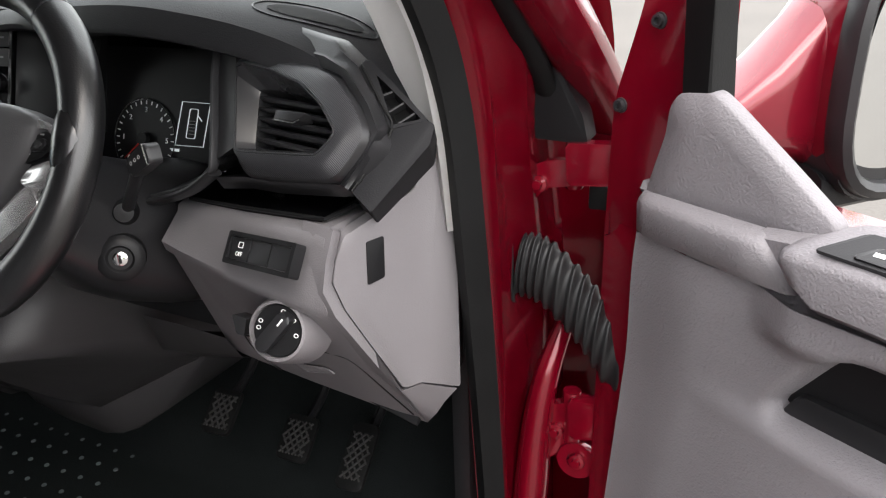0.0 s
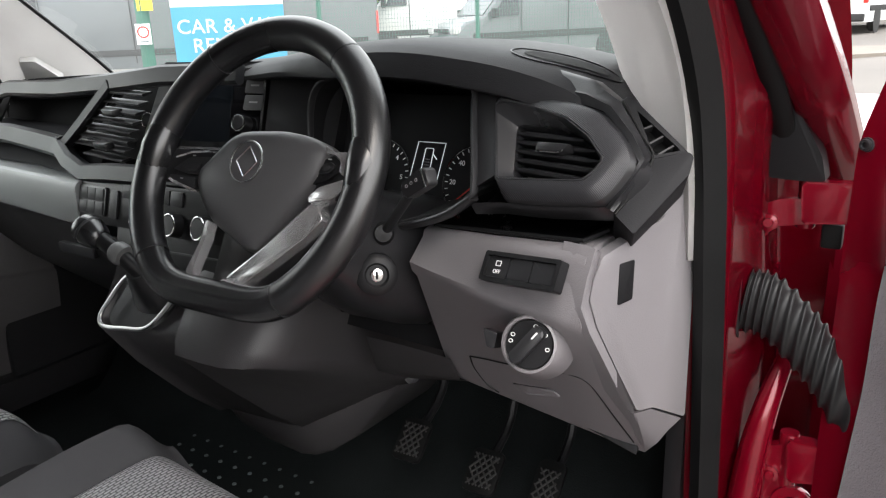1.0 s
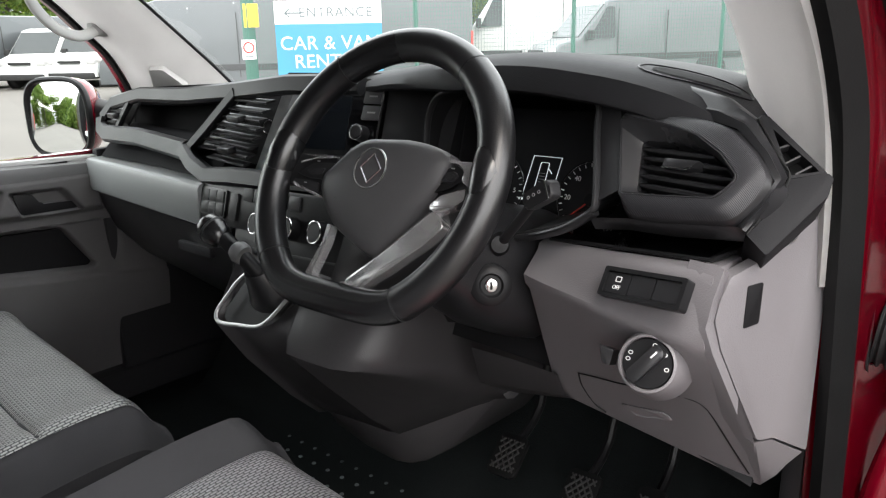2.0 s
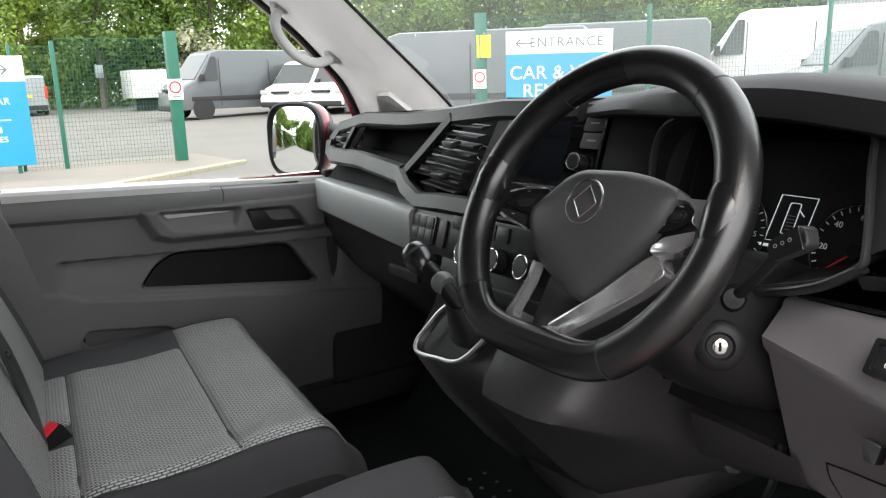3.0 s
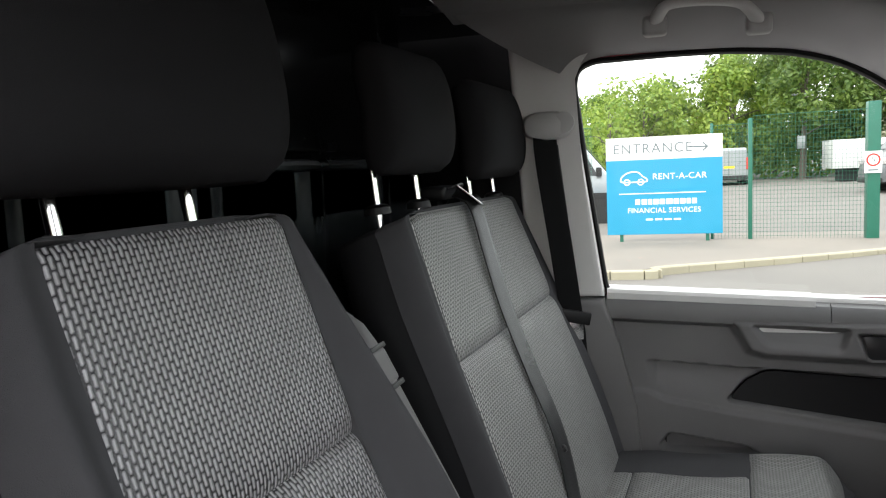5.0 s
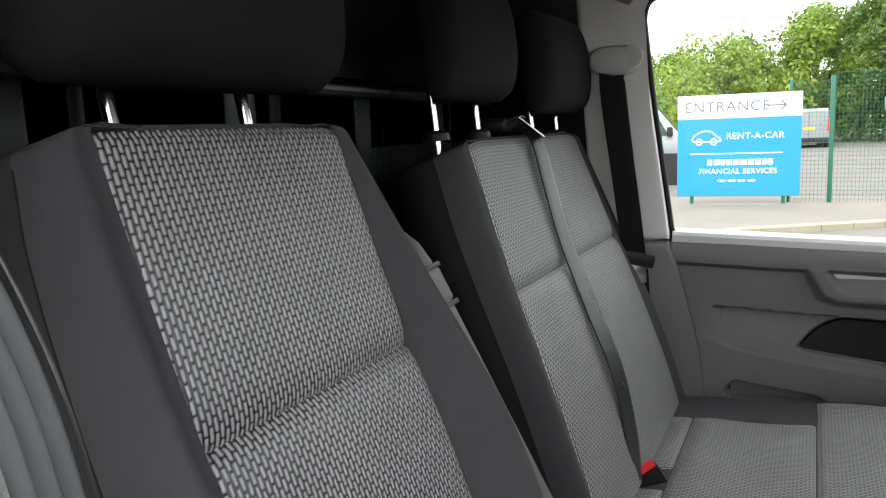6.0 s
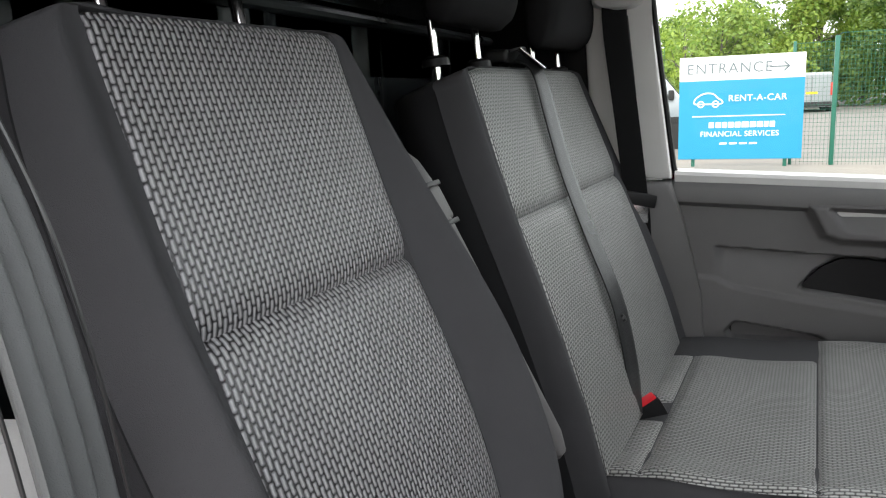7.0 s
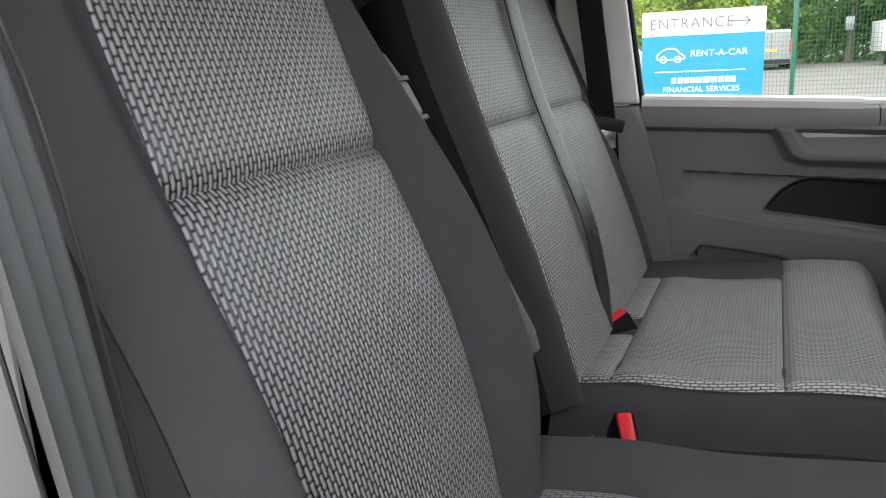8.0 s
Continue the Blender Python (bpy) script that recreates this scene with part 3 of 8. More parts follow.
# black corner cover at the mirror triangle
END_BLACK = surface("matt_black_cover", (0.010, 0.010, 0.011), 0.5, bump=0.2, spec=0.2)
cm = Matrix(((1, 0, 0, 0), (0, 0, -1, 0.762), (0, 1, 0, 0), (0, 0, 0, 1)))
part("corner_cover", slab(round_poly([(0.836, 1.322), (0.897, 1.320), (0.890, 1.350), (0.870, 1.385), (0.850, 1.424), (0.840, 1.418)], 0.005), -0.03, 0.006, cm, 0.004), END_BLACK, van, "black corner cover")


BOOTM = surface("ribbed_boot_rubber", (0.014, 0.0142, 0.015), 0.42, vary=0.25, scale=20, bump=0.2, grain=500, spec=0.4)


def bolt_on(parent, at, r):
    mm = axes(at, (1, 0, 0), (0, 0.1, 1))  # head faces the cab
    part("bolt", lathe([(0.0, 0.010), (r * 0.5, 0.010), (r * 0.6, 0.006), (r, 0.005), (r * 1.05, 0.0), (0.0, 0.0)], mm, 10), REDIN, parent)


# upper hinge: a cranked leaf on the post and a block on the door
upper = thing("hinge_assembly", (0.85, 0.76, 1.27), "red painted steel door hinge bolted to the post", "hinge assembly", "hinges")
um = axes((0.0, 0.772, 0.0), (1, 0, 0), (0, 0, 1))
part("fixed_leaf", slab(round_poly([(0.827, 1.286), (0.850, 1.297), (0.885, 1.302), (0.885, 1.272), (0.850, 1.266), (0.838, 1.250), (0.829, 1.250)], 0.003), 0.0, 0.012, um, 0.002), REDIN, upper)
part("moving_leaf", slab(round_poly([(0.874, 1.321), (0.935, 1.324), (0.935, 1.280), (0.877, 1.274)], 0.005), 0.004, 0.022, um, 0.004), REDIN, upper)
part("knuckle", lathe([(0.0, -0.032), (0.010, -0.032), (0.011, -0.03), (0.011, 0.03), (0.010, 0.032), (0.0, 0.032)], Matrix.Translation((0.878, 0.778, 1.296)), 16), REDIN, upper)
bolt_on(upper, (0.843, 0.760, 1.270), 0.010)
part("edge_clip", box(0.896, 0.918, 0.770, 0.785, 1.243, 1.272, 0.004), RUBBER, upper, "black rubber buffer")
lower = thing("hinge_assembly", (0.88, 0.77, 0.96), "red painted lower door hinge with its check strap", "hinge assembly", "hinges")
part("fixed_leaf", slab(round_poly([(0.858, 0.985), (0.900, 1.000), (0.900, 0.940), (0.862, 0.905)], 0.006), 0.0, 0.014, um, 0.003), REDIN, lower)
part("moving_leaf", slab(round_poly([(0.888, 1.006), (0.948, 1.010), (0.950, 0.964), (0.892, 0.950)], 0.006), 0.004, 0.024, um, 0.004), REDIN, lower)
part("knuckle", lathe([(0.0, -0.036), (0.011, -0.036), (0.012, -0.03), (0.012, 0.03), (0.011, 0.036), (0.0, 0.036)], Matrix.Translation((0.888, 0.768, 0.972)), 16), REDIN, lower)
bolt_on(lower, (0.872, 0.757, 0.952), 0.010)
check = thing("door_check", (0.89, 0.77, 0.92), "red painted steel door check arm with a bolt", "door check")
part("strap", sweep(smooth_path([(0.872, 0.770, 0.905), (0.900, 0.762, 0.915), (0.955, 0.765, 0.905)], 4), [(-0.004, -0.012), (0.004, -0.012), (0.004, 0.012), (-0.004, 0.012)]), REDIN, check)
part("eye", lathe([(0.010, 0.0), (0.024, 0.0), (0.026, 0.006), (0.024, 0.012), (0.012, 0.012), (0.010, 0.006)], axes((0.900, 0.765, 0.915), (1, 0, 0), (0, 0.1, 1)), 20), REDIN, check)
bolt_on(check, (0.902, 0.752, 0.918), 0.010)
# pressed fold that runs down the post beside the hinge
part("post_fold", sweep(smooth_path([(0.874, 0.812, 1.105), (0.867, 0.788, 1.075), (0.858, 0.764, 1.030), (0.850, 0.755, 0.970), (0.844, 0.755, 0.89), (0.839, 0.757, 0.80), (0.836, 0.757, 0.62)], 6), oval(0.017, 0.022, 18), up=(0, 1, 0), scale=lambda q: 0.55 + 0.75 * min(1.0, 1.4 * q)), REDIN, van, "rounded red fold pressed into the post")

# corrugated cable boot between post and door: upright oval ribs, shearing down towards the door
boot = thing("cable_boot", (0.84, 0.72, 1.2), "black corrugated rubber cable boot bridging the door gap", "cable boot")
line = smooth_path([(0.829, 0.745, 1.176), (0.845, 0.743, 1.178), (0.864, 0.743, 1.169), (0.890, 0.745, 1.144), (0.911, 0.747, 1.120), (0.932, 0.749, 1.088), (0.965, 0.752, 1.042)], 44)
rings = []
for i, p in enumerate(line):
    q = i / (len(line) - 1)
    f = 0.86 + 0.14 * abs(math.cos(q * math.pi * 12.0)) ** 3.0
    tall = (0.040 + 0.006 * q) * f
    rings.append([p + Vector((0.10 * v, u * 0.022 * f, v)) for u, v in ((math.cos(a) * 1.0, math.sin(a) * tall) for a in (k * math.tau / 22 for k in range(22)))])
part("bellows", loft(rings), BOOTM, boot, angle=50)
part("collar", slab(round_poly([(-0.043, 0.020), (0.043, 0.020), (0.043, -0.020), (-0.043, -0.020)], 0.014), 0.0, 0.006, axes((0.826, 0.744, 1.176), (0, 0, 1), (0, 1, 0)), 0.002), BOOTM, boot)


# ---- passenger door, closed ----
pdoor = thing("passenger_door", (-0.89, 0.4, 0.62), "closed passenger door with dark grey moulded trim", "door")
PULL = round_poly([(0.272, 1.204), (0.468, 1.196), (0.452, 1.146), (0.306, 1.156)], 0.012)
GRIP = round_poly([(0.474, 1.188), (0.598, 1.184), (0.642, 1.122), (0.498, 1.126)], 0.010)
POCKET = round_poly([(0.226, 1.026), (0.262, 1.072), (0.306, 1.096), (0.597, 1.080), (0.664, 0.978), (0.655, 0.970)], 0.016)
LOWER = round_poly([(0.085, 0.925), (0.105, 0.952), (0.27, 0.930), (0.30, 0.910), (0.10, 0.905)], 0.008)
SHELF = [(0.215, 1.222), (0.262, 1.135), (0.30, 1.122), (0.700, 1.108), (0.700, 1.222)]
under_shelf = lerp((-0.1, 0.06, 0.244, 0.466, 0.69, 0.9), (1.122, 1.117, 1.107, 1.098, 1.088, 1.080))
lip_line = lerp((-0.1, 0.06, 0.10, 0.242, 0.464, 0.72, 0.9), (1.060, 1.050, 1.031, 1.008, 0.980, 0.944, 0.92))


def door_face(u, v):
    y, z = -0.02 + 0.865 * u, 0.62 + 0.605 * v
    off = 0.026 * ease(0.0, 0.022, inside(SHELF, y, z))
    # a sunk field, deepest under the shelf's edge, that runs out to a lip below
    top_, low_ = under_shelf(y), lip_line(y)
    if low_ - 0.02 < z < top_:
        deep = 0.004 + 0.014 * ease(low_, top_, z)
        off -= deep * ease(0.055, 0.085, y) * ease(0.74, 0.70, y) * ease(0.0, 0.005, top_ - z) * ease(low_ - 0.006, low_ + 0.002, z)
    off += 0.008 * ease(low_ + 0.001, low_ - 0.010, z)
    off -= 0.050 * ease(-0.004, 0.010, inside(POCKET, y, z))
    off -= 0.022 * ease(-0.004, 0.012, inside(PULL, y, z)) * (0.4 + 0.6 * ease(1.15, 1.20, z))
    off -= 0.026 * ease(-0.002, 0.010, inside(GRIP, y, z))
    off -= 0.034 * ease(-0.003, 0.008, inside(LOWER, y, z))
    off -= 0.05 * ease(0.92, 0.62, z)
    return (-0.870 + off, y, z)


panel = part("trim_panel", sheet(290, 220, door_face), DOORG, pdoor, angle=60)
pm = Matrix(((0, 0, 1, -0.890), (1, 0, 0, 0), (0, 1, 0, 0), (0, 0, 0, 1)))  # (y, z, out)
part("pull_cup", slab(round_poly([(0.279, 1.201), (0.463, 1.194), (0.449, 1.150), (0.308, 1.159)], 0.008), 0.022, 0.027, pm, 0.004), TRIMW, pdoor, "pale grey pull cup")
handle = part("door_handle", slab(round_poly([(0.490, 1.180), (0.530, 1.178), (0.548, 1.150), (0.628, 1.146), (0.636, 1.128), (0.502, 1.131)], 0.006), 0.0, 0.028, pm, 0.006), BLACK, pdoor, "black door handle in its recess")
part("pocket_lining", slab([(0.36 + (y - 0.44) * 0.965 + 0.08, 1.035 + (z - 1.035) * 0.95) for y, z in POCKET], -0.014, -0.004, pm), BLACK2, pdoor, "black pocket lining")
part("recess_lining", slab(round_poly([(0.484, 1.183), (0.594, 1.180), (0.634, 1.125), (0.500, 1.129)], 0.008), 0.0, 0.010, pm, 0.002), BLACK2, pdoor)


# sill rail on top of the trim, in three lengths
def rail(y0, y1):
    rows = []
    for i in range(7):
        y = y0 + (y1 - y0) * i / 6
        z = 1.266 - 0.041 * (y + 0.027)
        rows.append([(-0.912, y, z - 0.062), (-0.868, y, z - 0.062), (-0.854, y, z - 0.052), (-0.850, y, z - 0.022), (-0.858, y, z - 0.006), (-0.875, y, z), (-0.912, y, z - 0.002)])
    return loft(rows)


for y0, y1 in ((-0.026, 0.428), (0.430, 0.70)):
    part("sill_rail", rail(y0, y1), DOORS, pdoor, "textured grey sill rail")
part("sill_rail", loft([[(-0.912, y, z - 0.05), (-0.856 - k, y, z - 0.05), (-0.850 - k, y, z - 0.02), (-0.87, y, z), (-0.912, y, z)] for y, z, k in ((0.702, 1.237, 0), (0.75, 1.262, 0.005), (0.80, 1.30, 0.015), (0.83, 1.36, 0.025))]), DOORS, pdoor)
part("lock_slot", box(-0.882, -0.868, 0.545, 0.625, 1.236, 1.2405, 0.001), BLACK2, pdoor)
# top edge of the trim, the sky's light on it put into the colour
lip = loft([[on_left(y, z, -0.052), on_left(y, z + 0.004, -0.040), on_left(y, z + 0.003, 0.020), on_left(y, z - 0.004, 0.026), on_left(y, z - 0.020, 0.026), on_left(y, z - 0.020, -0.052)] for y, z in [(y, 1.2745 - 0.041 * (y + 0.027)) for y in (-0.024, 0.1, 0.25, 0.40)]])
part("window_lip", lip, TRIMW, pdoor, "sill lip under the window with sky light in its pale colour")
lip = loft([[on_left(y, z, -0.052), on_left(y, z + 0.003, -0.040), on_left(y, z + 0.001, 0.004), on_left(y, z - 0.004, 0.008), on_left(y, z - 0.022, 0.008), on_left(y, z - 0.022, -0.052)] for y, z in [(y, 1.2735 - 0.041 * (y + 0.027)) for y in (0.402, 0.5, 0.65, 0.81)]])
part("window_lip", lip, TRIMW, pdoor, "sill lip under the window with sky light in its pale colour")
ring = [on_left(y, z, -0.005) for y, z in round_poly(WIN, 0.03, 3)[2:-2]]
part("window_seal", sweep(ring, oval(0.006, 0.012, 8), up=(1, 0, 0.16)), RUBBER, pdoor, "black window seal")


def outer_skin():
    prof = [(-0.965, 0.55), (-0.985, 0.80), (-0.985, 1.05), (-0.960, 1.22)]
    return loft([[(x, y, z) for x, z in prof] for y in (-0.05, 0.2, 0.5, 0.85)], closed=False, caps=False)


b = outer_skin()
bmesh.ops.solidify(b, geom=b.faces[:], thickness=0.004)
part("outer_skin", b, RED, pdoor)
frame_in = round_poly(WIN, 0.03, 3)
cy, cz = 0.36, 1.50
frame_out = [(cy + (y - cy) * 1.07, cz + (z - cz) * 1.10) for y, z in frame_in]
b = frame_slab(frame_out, frame_in, -0.012, 0.012)
for v in b.verts:
    y, z, h = v.co
    v.co = on_left(y, z, h - 0.03)
part("outer_frame", b, RED, pdoor)
b = bmesh.new()
b.faces.new([b.verts.new(on_left(y, z, -0.022)) for y, z in frame_in])
part("window_pane", b, GLASS, pdoor, "clear door window").visible_shadow = False


def convex_glass(a, c, y0, m, bow=0.0045):
    """A door mirror's glass, bowed towards the driver."""
    rings = [[m @ Vector((u * k, y0 - bow * (1 - k * k), v * k)) for u, v in oval(a, c, 40, 3.4)] for k in (1.0, 0.9, 0.8, 0.7, 0.6, 0.5, 0.4, 0.3, 0.2, 0.1, 0.02)]
    return loft([[p - m.to_3x3() @ Vector((0, -0.002, 0)) for p in rings[0]]] + rings)


def door_mirror(m, name, label, facing):
    """A red door mirror; m carries its middle: x outwards from the door, y to the front, z up."""
    th = thing(name, m.translation, label, "door mirror")
    shell = []
    for y, k in ((-0.030, 1.0), (-0.015, 1.03), (0.02, 1.0), (0.06, 0.86), (0.085, 0.62), (0.095, 0.3)):
        shell.append([m @ Vector((u * k, y, v * k)) for u, v in oval(0.105, 0.118, 28, 3.4)])
    part("housing", loft(shell), RED, th, "red housing")
    rim = [m @ Vector((u, -0.031, v)) for u, v in oval(0.103, 0.116, 36, 3.4)]
    ax = m.to_3x3() @ Vector((0, -1, 0))
    part("rim", sweep(rim, oval(0.007, 0.012, 8), up=ax, closed=True), BLACK2, th, "black rim")
    b = convex_glass(0.096, 0.109, -0.036, m)
    tilt = Matrix.Translation(m.translation) @ m.to_3x3().to_4x4() @ pose(0, 0, 0, *facing) @ m.to_3x3().to_4x4().inverted() @ Matrix.Translation(-m.translation)
    part("mirror_glass", put(b, tilt), MIRROR, th, "mirror glass")
    part("foot", loft([[m @ Vector((x, y + dy, z)) for y, z in oval(0.035, h, 12)] for x, h, dy in ((-0.07, 0.06, 0.02), (-0.14, 0.045, 0.03), (-0.22, 0.05, 0.03))]), BLACK, th, "black mirror foot")
    return th


door_mirror(Matrix(((-1, 0, 0, -1.062), (0, 1, 0, 0.722), (0, 0, 1, 1.327), (0, 0, 0, 1))) @ pose(0, 0, 0, 0, 0, -30) @ Matrix.Scale(0.84, 4), "door_mirror", "red passenger door mirror with a black rim", (-3.0, 0, 0))

# ---- driver's door, wide open ----
ddoor = thing("driver_door", (0.93, 0.75, 0.55), "wide open red driver's door with grey inner trim", "door")
th = radians(60)
# (along the door, up, inwards)
dm = Matrix(((math.sin(th), 0, -math.cos(th), 0.915), (-math.cos(th), 0, -math.sin(th), 0.745), (0, 1, 0, 0), (0, 0, 0, 1)))
part("window_frame", slab(round_poly([(0.004, 1.2), (0.140, 1.2), (0.120, 1.30), (0.114, 1.56), (0.19, 1.72), (0.16, 1.74), (0.062, 1.56), (0.034, 1.45), (0.008, 1.37)], 0.02), -0.035, -0.0045, dm, 0.006), REDIN, ddoor, "red painted window frame")
part("inner_metal", slab(round_poly([(0.0, 0.45), (1.0, 0.45), (1.0, 1.24), (0.006, 1.245)], 0.02), -0.09, -0.004, dm, 0.01), REDIN, ddoor, "red painted inner door metal")
for s, z in ((0.018, 1.367), (0.058, 1.450), (0.064, 1.290)):
    bolt = part("bolt", lathe([(0.0, 0.003), (0.003, 0.003), (0.0034, 0.006), (0.0058, 0.006), (0.0062, 0.002), (0.0075, 0.0015), (0.0078, 0.0), (0.0, 0.0)], dm @ Matrix.Translation((s, z, -0.004)), 12), DARK, ddoor)
trim = round_poly([(0.016, 0.60), (0.036, 0.88), (0.060, 1.16), (0.066, 1.245), (0.90, 1.245), (0.95, 0.60)], 0.02)
DPOCK = round_poly([(0.226, 1.142), (0.268, 1.206), (0.300, 1.229), (0.70, 1.230), (0.70, 1.128), (0.236, 1.132)], 0.014)


def open_face(u, v):
    z = 0.60 + 0.6545 * v
    s0 = float(np.interp(z, (0.60, 0.88, 1.16, 1.253), (0.010, 0.031, 0.054, 0.062)))
    s = s0 + (0.62 - s0) * u
    h = 0.006 + 0.014 * ease(0.0, 0.10, s - s0) + 0.012 * ease(1.09, 1.24, z)
    h -= 0.045 * ease(-0.006, 0.014, inside(DPOCK, s, z))
    h += 0.02 * ease(0.20, 0.26, s) * ease(1.20, 1.225, z)
    h += 0.014 * ease(1.140, 1.114, z) * ease(0.62, 1.05, z) * ease(0.12, 0.30, s)
    if u == 0:
        h = -0.006
    return dm @ Vector((s, z, h))


part("trim_panel", sheet(110, 110, open_face), OPEND, ddoor, "grey grained door trim", angle=60)
part("pocket_lining", slab(DPOCK, -0.0038, -0.0010, dm), BLACK2, ddoor, "black pocket lining")
part("pocket_grip", slab(round_poly([(0.232, 1.130), (0.246, 1.156), (0.62, 1.166), (0.62, 1.128)], 0.008), -0.03, 0.008, dm, 0.010, 4), BLACK, ddoor, "black grip bar of the door pull")
# sail panel rising to the mirror, a ledge below it, and the armrest
sail = []
for k, h in ((0.0, -0.003), (0.0, 0.006), (0.012, 0.011), (0.045, 0.014), (0.5, 0.015)):
    cs, cz_ = 0.150, 1.33
    sail.append([dm @ Vector((s + (cs - s) * k, z + (cz_ - z) * k, h)) for s, z in round_poly([(0.065, 1.286), (0.086, 1.355), (0.088, 1.381), (0.099, 1.395), (0.134, 1.399), (0.155, 1.386), (0.212, 1.346), (0.256, 1.314), (0.262, 1.286)], 0.008)])
part("sail_panel", loft(sail), OPEND, ddoor, "grey sail panel", angle=70)
ledge = []
for s, hh, e in ((0.0640, 0.012, 0.0), (0.070, 0.024, 0.0), (0.085, 0.031, 0.0), (0.145, 0.037, 0.0), (0.190, 0.041, 0.0), (0.207, 0.041, 1.0), (0.2125, 0.036, 1.0), (0.214, 0.010, 1.0)):
    ledge.append([dm @ Vector((s + e * 0.9 * (1.290 - z), z, h)) for z, h in ((1.2565, -0.002), (1.2565, hh - 0.005), (1.258, hh - 0.002), (1.286, hh), (1.291, hh - 0.002), (1.2945, hh - 0.007), (1.297, 0.014), (1.304, 0.010), (1.304, -0.002))])
part("upper_trim", loft(ledge), OPEND, ddoor, "grey ledge below the sail panel", angle=60)
part("ledge_top", loft([[dm @ Vector((s, z, h)) for z, h in ((1.262, -0.002), (1.262, hh), (zt, hh), (zt + 0.006, 0.012), (zt + 0.006, -0.002))] for s, hh, zt in ((0.200, 0.030, 1.293), (0.235, 0.032, 1.298), (0.275, 0.03, 1.306))]), OPEND, ddoor, angle=60)
part("trim_joint", slab([(0.130, 1.232), (0.62, 1.218), (0.62, 1.262), (0.130, 1.262)], -0.002, 0.024, dm, 0.004), OPEND, ddoor)
part("armrest", loft([[dm @ Vector((s + 0.4 * max(0.0, 1.295 - z) * (s < 0.26), z, h)) for z, h in ((z0, 0.0), (z0 + 0.002, hh - 0.016), (z0 + 0.012, hh - 0.002), (z1 - 0.006, hh), (z1 - 0.001, hh - 0.003), (z1 + 0.002, hh - 0.008), (zb, 0.016), (zb, 0.0))] for s, z0, z1, zb, hh in ((0.232, 1.282, 1.294, 1.298, 0.040), (0.235, 1.274, 1.298, 1.301, 0.055), (0.242, 1.266, 1.300, 1.304, 0.060), (0.252, 1.259, 1.301, 1.309, 0.061), (0.270, 1.254, 1.302, 1.317, 0.062), (0.30, 1.254, 1.303, 1.323, 0.063), (0.62, 1.238, 1.295, 1.315, 0.066))]), OPEND, ddoor, "armrest with the window switches", angle=50)
d3 = dm.to_3x3()
swm = axes(dm @ Vector((0.0, 1.3055, 0.0548)), d3 @ Vector((1, 0, 0)), d3 @ Vector((0, 0.42, -0.905)))
sw = part("switch_plate", slab(round_poly([(0.262, 0.002), (0.286, 0.032), (0.40, 0.034), (0.40, -0.002)], 0.003), 0.0, 0.0035, swm, 0.001), DARK, ddoor, "dark window switch plate")
part("window_switch", slab(round_poly([(0.288, 0.004), (0.300, 0.020), (0.35, 0.020), (0.35, 0.002)], 0.004), 0.003, 0.0055, swm, 0.0015), BLACK, sw)
part("mark", box(0.300, 0.308, 0.010, 0.014, 0.0054, 0.0058, 0, 1, swm), WHITEP, sw)
part("window_channel", slab([(0.100, 1.39), (0.132, 1.385), (0.118, 1.56), (0.19, 1.72), (0.165, 1.73), (0.09, 1.56)], -0.02, 0.012, dm, 0.004), RUBBER, ddoor, "black window run channel")
part("outer_skin", slab(round_poly([(-0.015, 0.45), (1.0, 0.45), (1.0, 1.25), (0.10, 1.28), (0.0, 1.22)], 0.02), -0.13, -0.09, dm, 0.01), RED, ddoor)
# its mirror, out beyond the sail panel
dmir = thing("door_mirror", (1.2, 0.8, 1.4), "red driver's door mirror with black rim and lower shell", "door mirror")
# local: x outwards from the door, -y along the door to its free end, z up
mm = dm @ Matrix.Translation((0.125, 1.385, -0.315)) @ Matrix(((0, -1, 0, 0), (0, 0, 1, 0), (-1, 0, 0, 0), (0, 0, 0, 1))) @ pose(0, 0, 0, 0, 0, -12)
shell = []
for y, k in ((-0.030, 1.0), (-0.01, 1.04), (0.03, 1.0), (0.075, 0.82), (0.10, 0.55), (0.11, 0.25)):
    shell.append([mm @ Vector((u * k, y, v * k)) for u, v in oval(0.115, 0.130, 28, 3.4)])
part("housing", loft(shell), RED, dmir, "red housing")
part("lower_shell", loft([[mm @ Vector((u, y, -0.06 + v)) for u, v in oval(0.112, 0.082, 24, 3.0)] for y in (-0.036, 0.0, 0.05)]), BLACK, dmir, "black lower shell")
rim = [mm @ Vector((u, -0.034, v)) for u, v in oval(0.113, 0.128, 36, 3.4)]
part("rim", sweep(rim, oval(0.011, 0.016, 8), up=mm.to_3x3() @ Vector((0, -1, 0)), closed=True), BLACK, dmir)
part("mirror_glass", convex_glass(0.104, 0.119, -0.042, mm @ pose(0, 0, 0, 4)), MIRROR, dmir, "mirror glass")
part("arm", loft([[mm @ Vector((x, y + 0.03, z + dz)) for y, z in oval(0.040, h, 24, 4.0)] for x, h, dz in ((-0.03, 0.125, 0.0), (-0.08, 0.112, -0.004), (-0.12, 0.076, -0.020), (-0.17, 0.048, -0.034), (-0.215, 0.028, -0.040), (-0.235, 0.018, -0.038))]), RED, dmir, "red arm tapering to the door")
arm = loft([[mm @ Vector((x, y + 0.02, z - 0.128)) for y, z in oval(0.045, 0.028, 14, 3.0)] for x in (-0.11, -0.05, 0.05, 0.10)])
part("foot", arm, BLACK2, dmir, "black mirror foot")


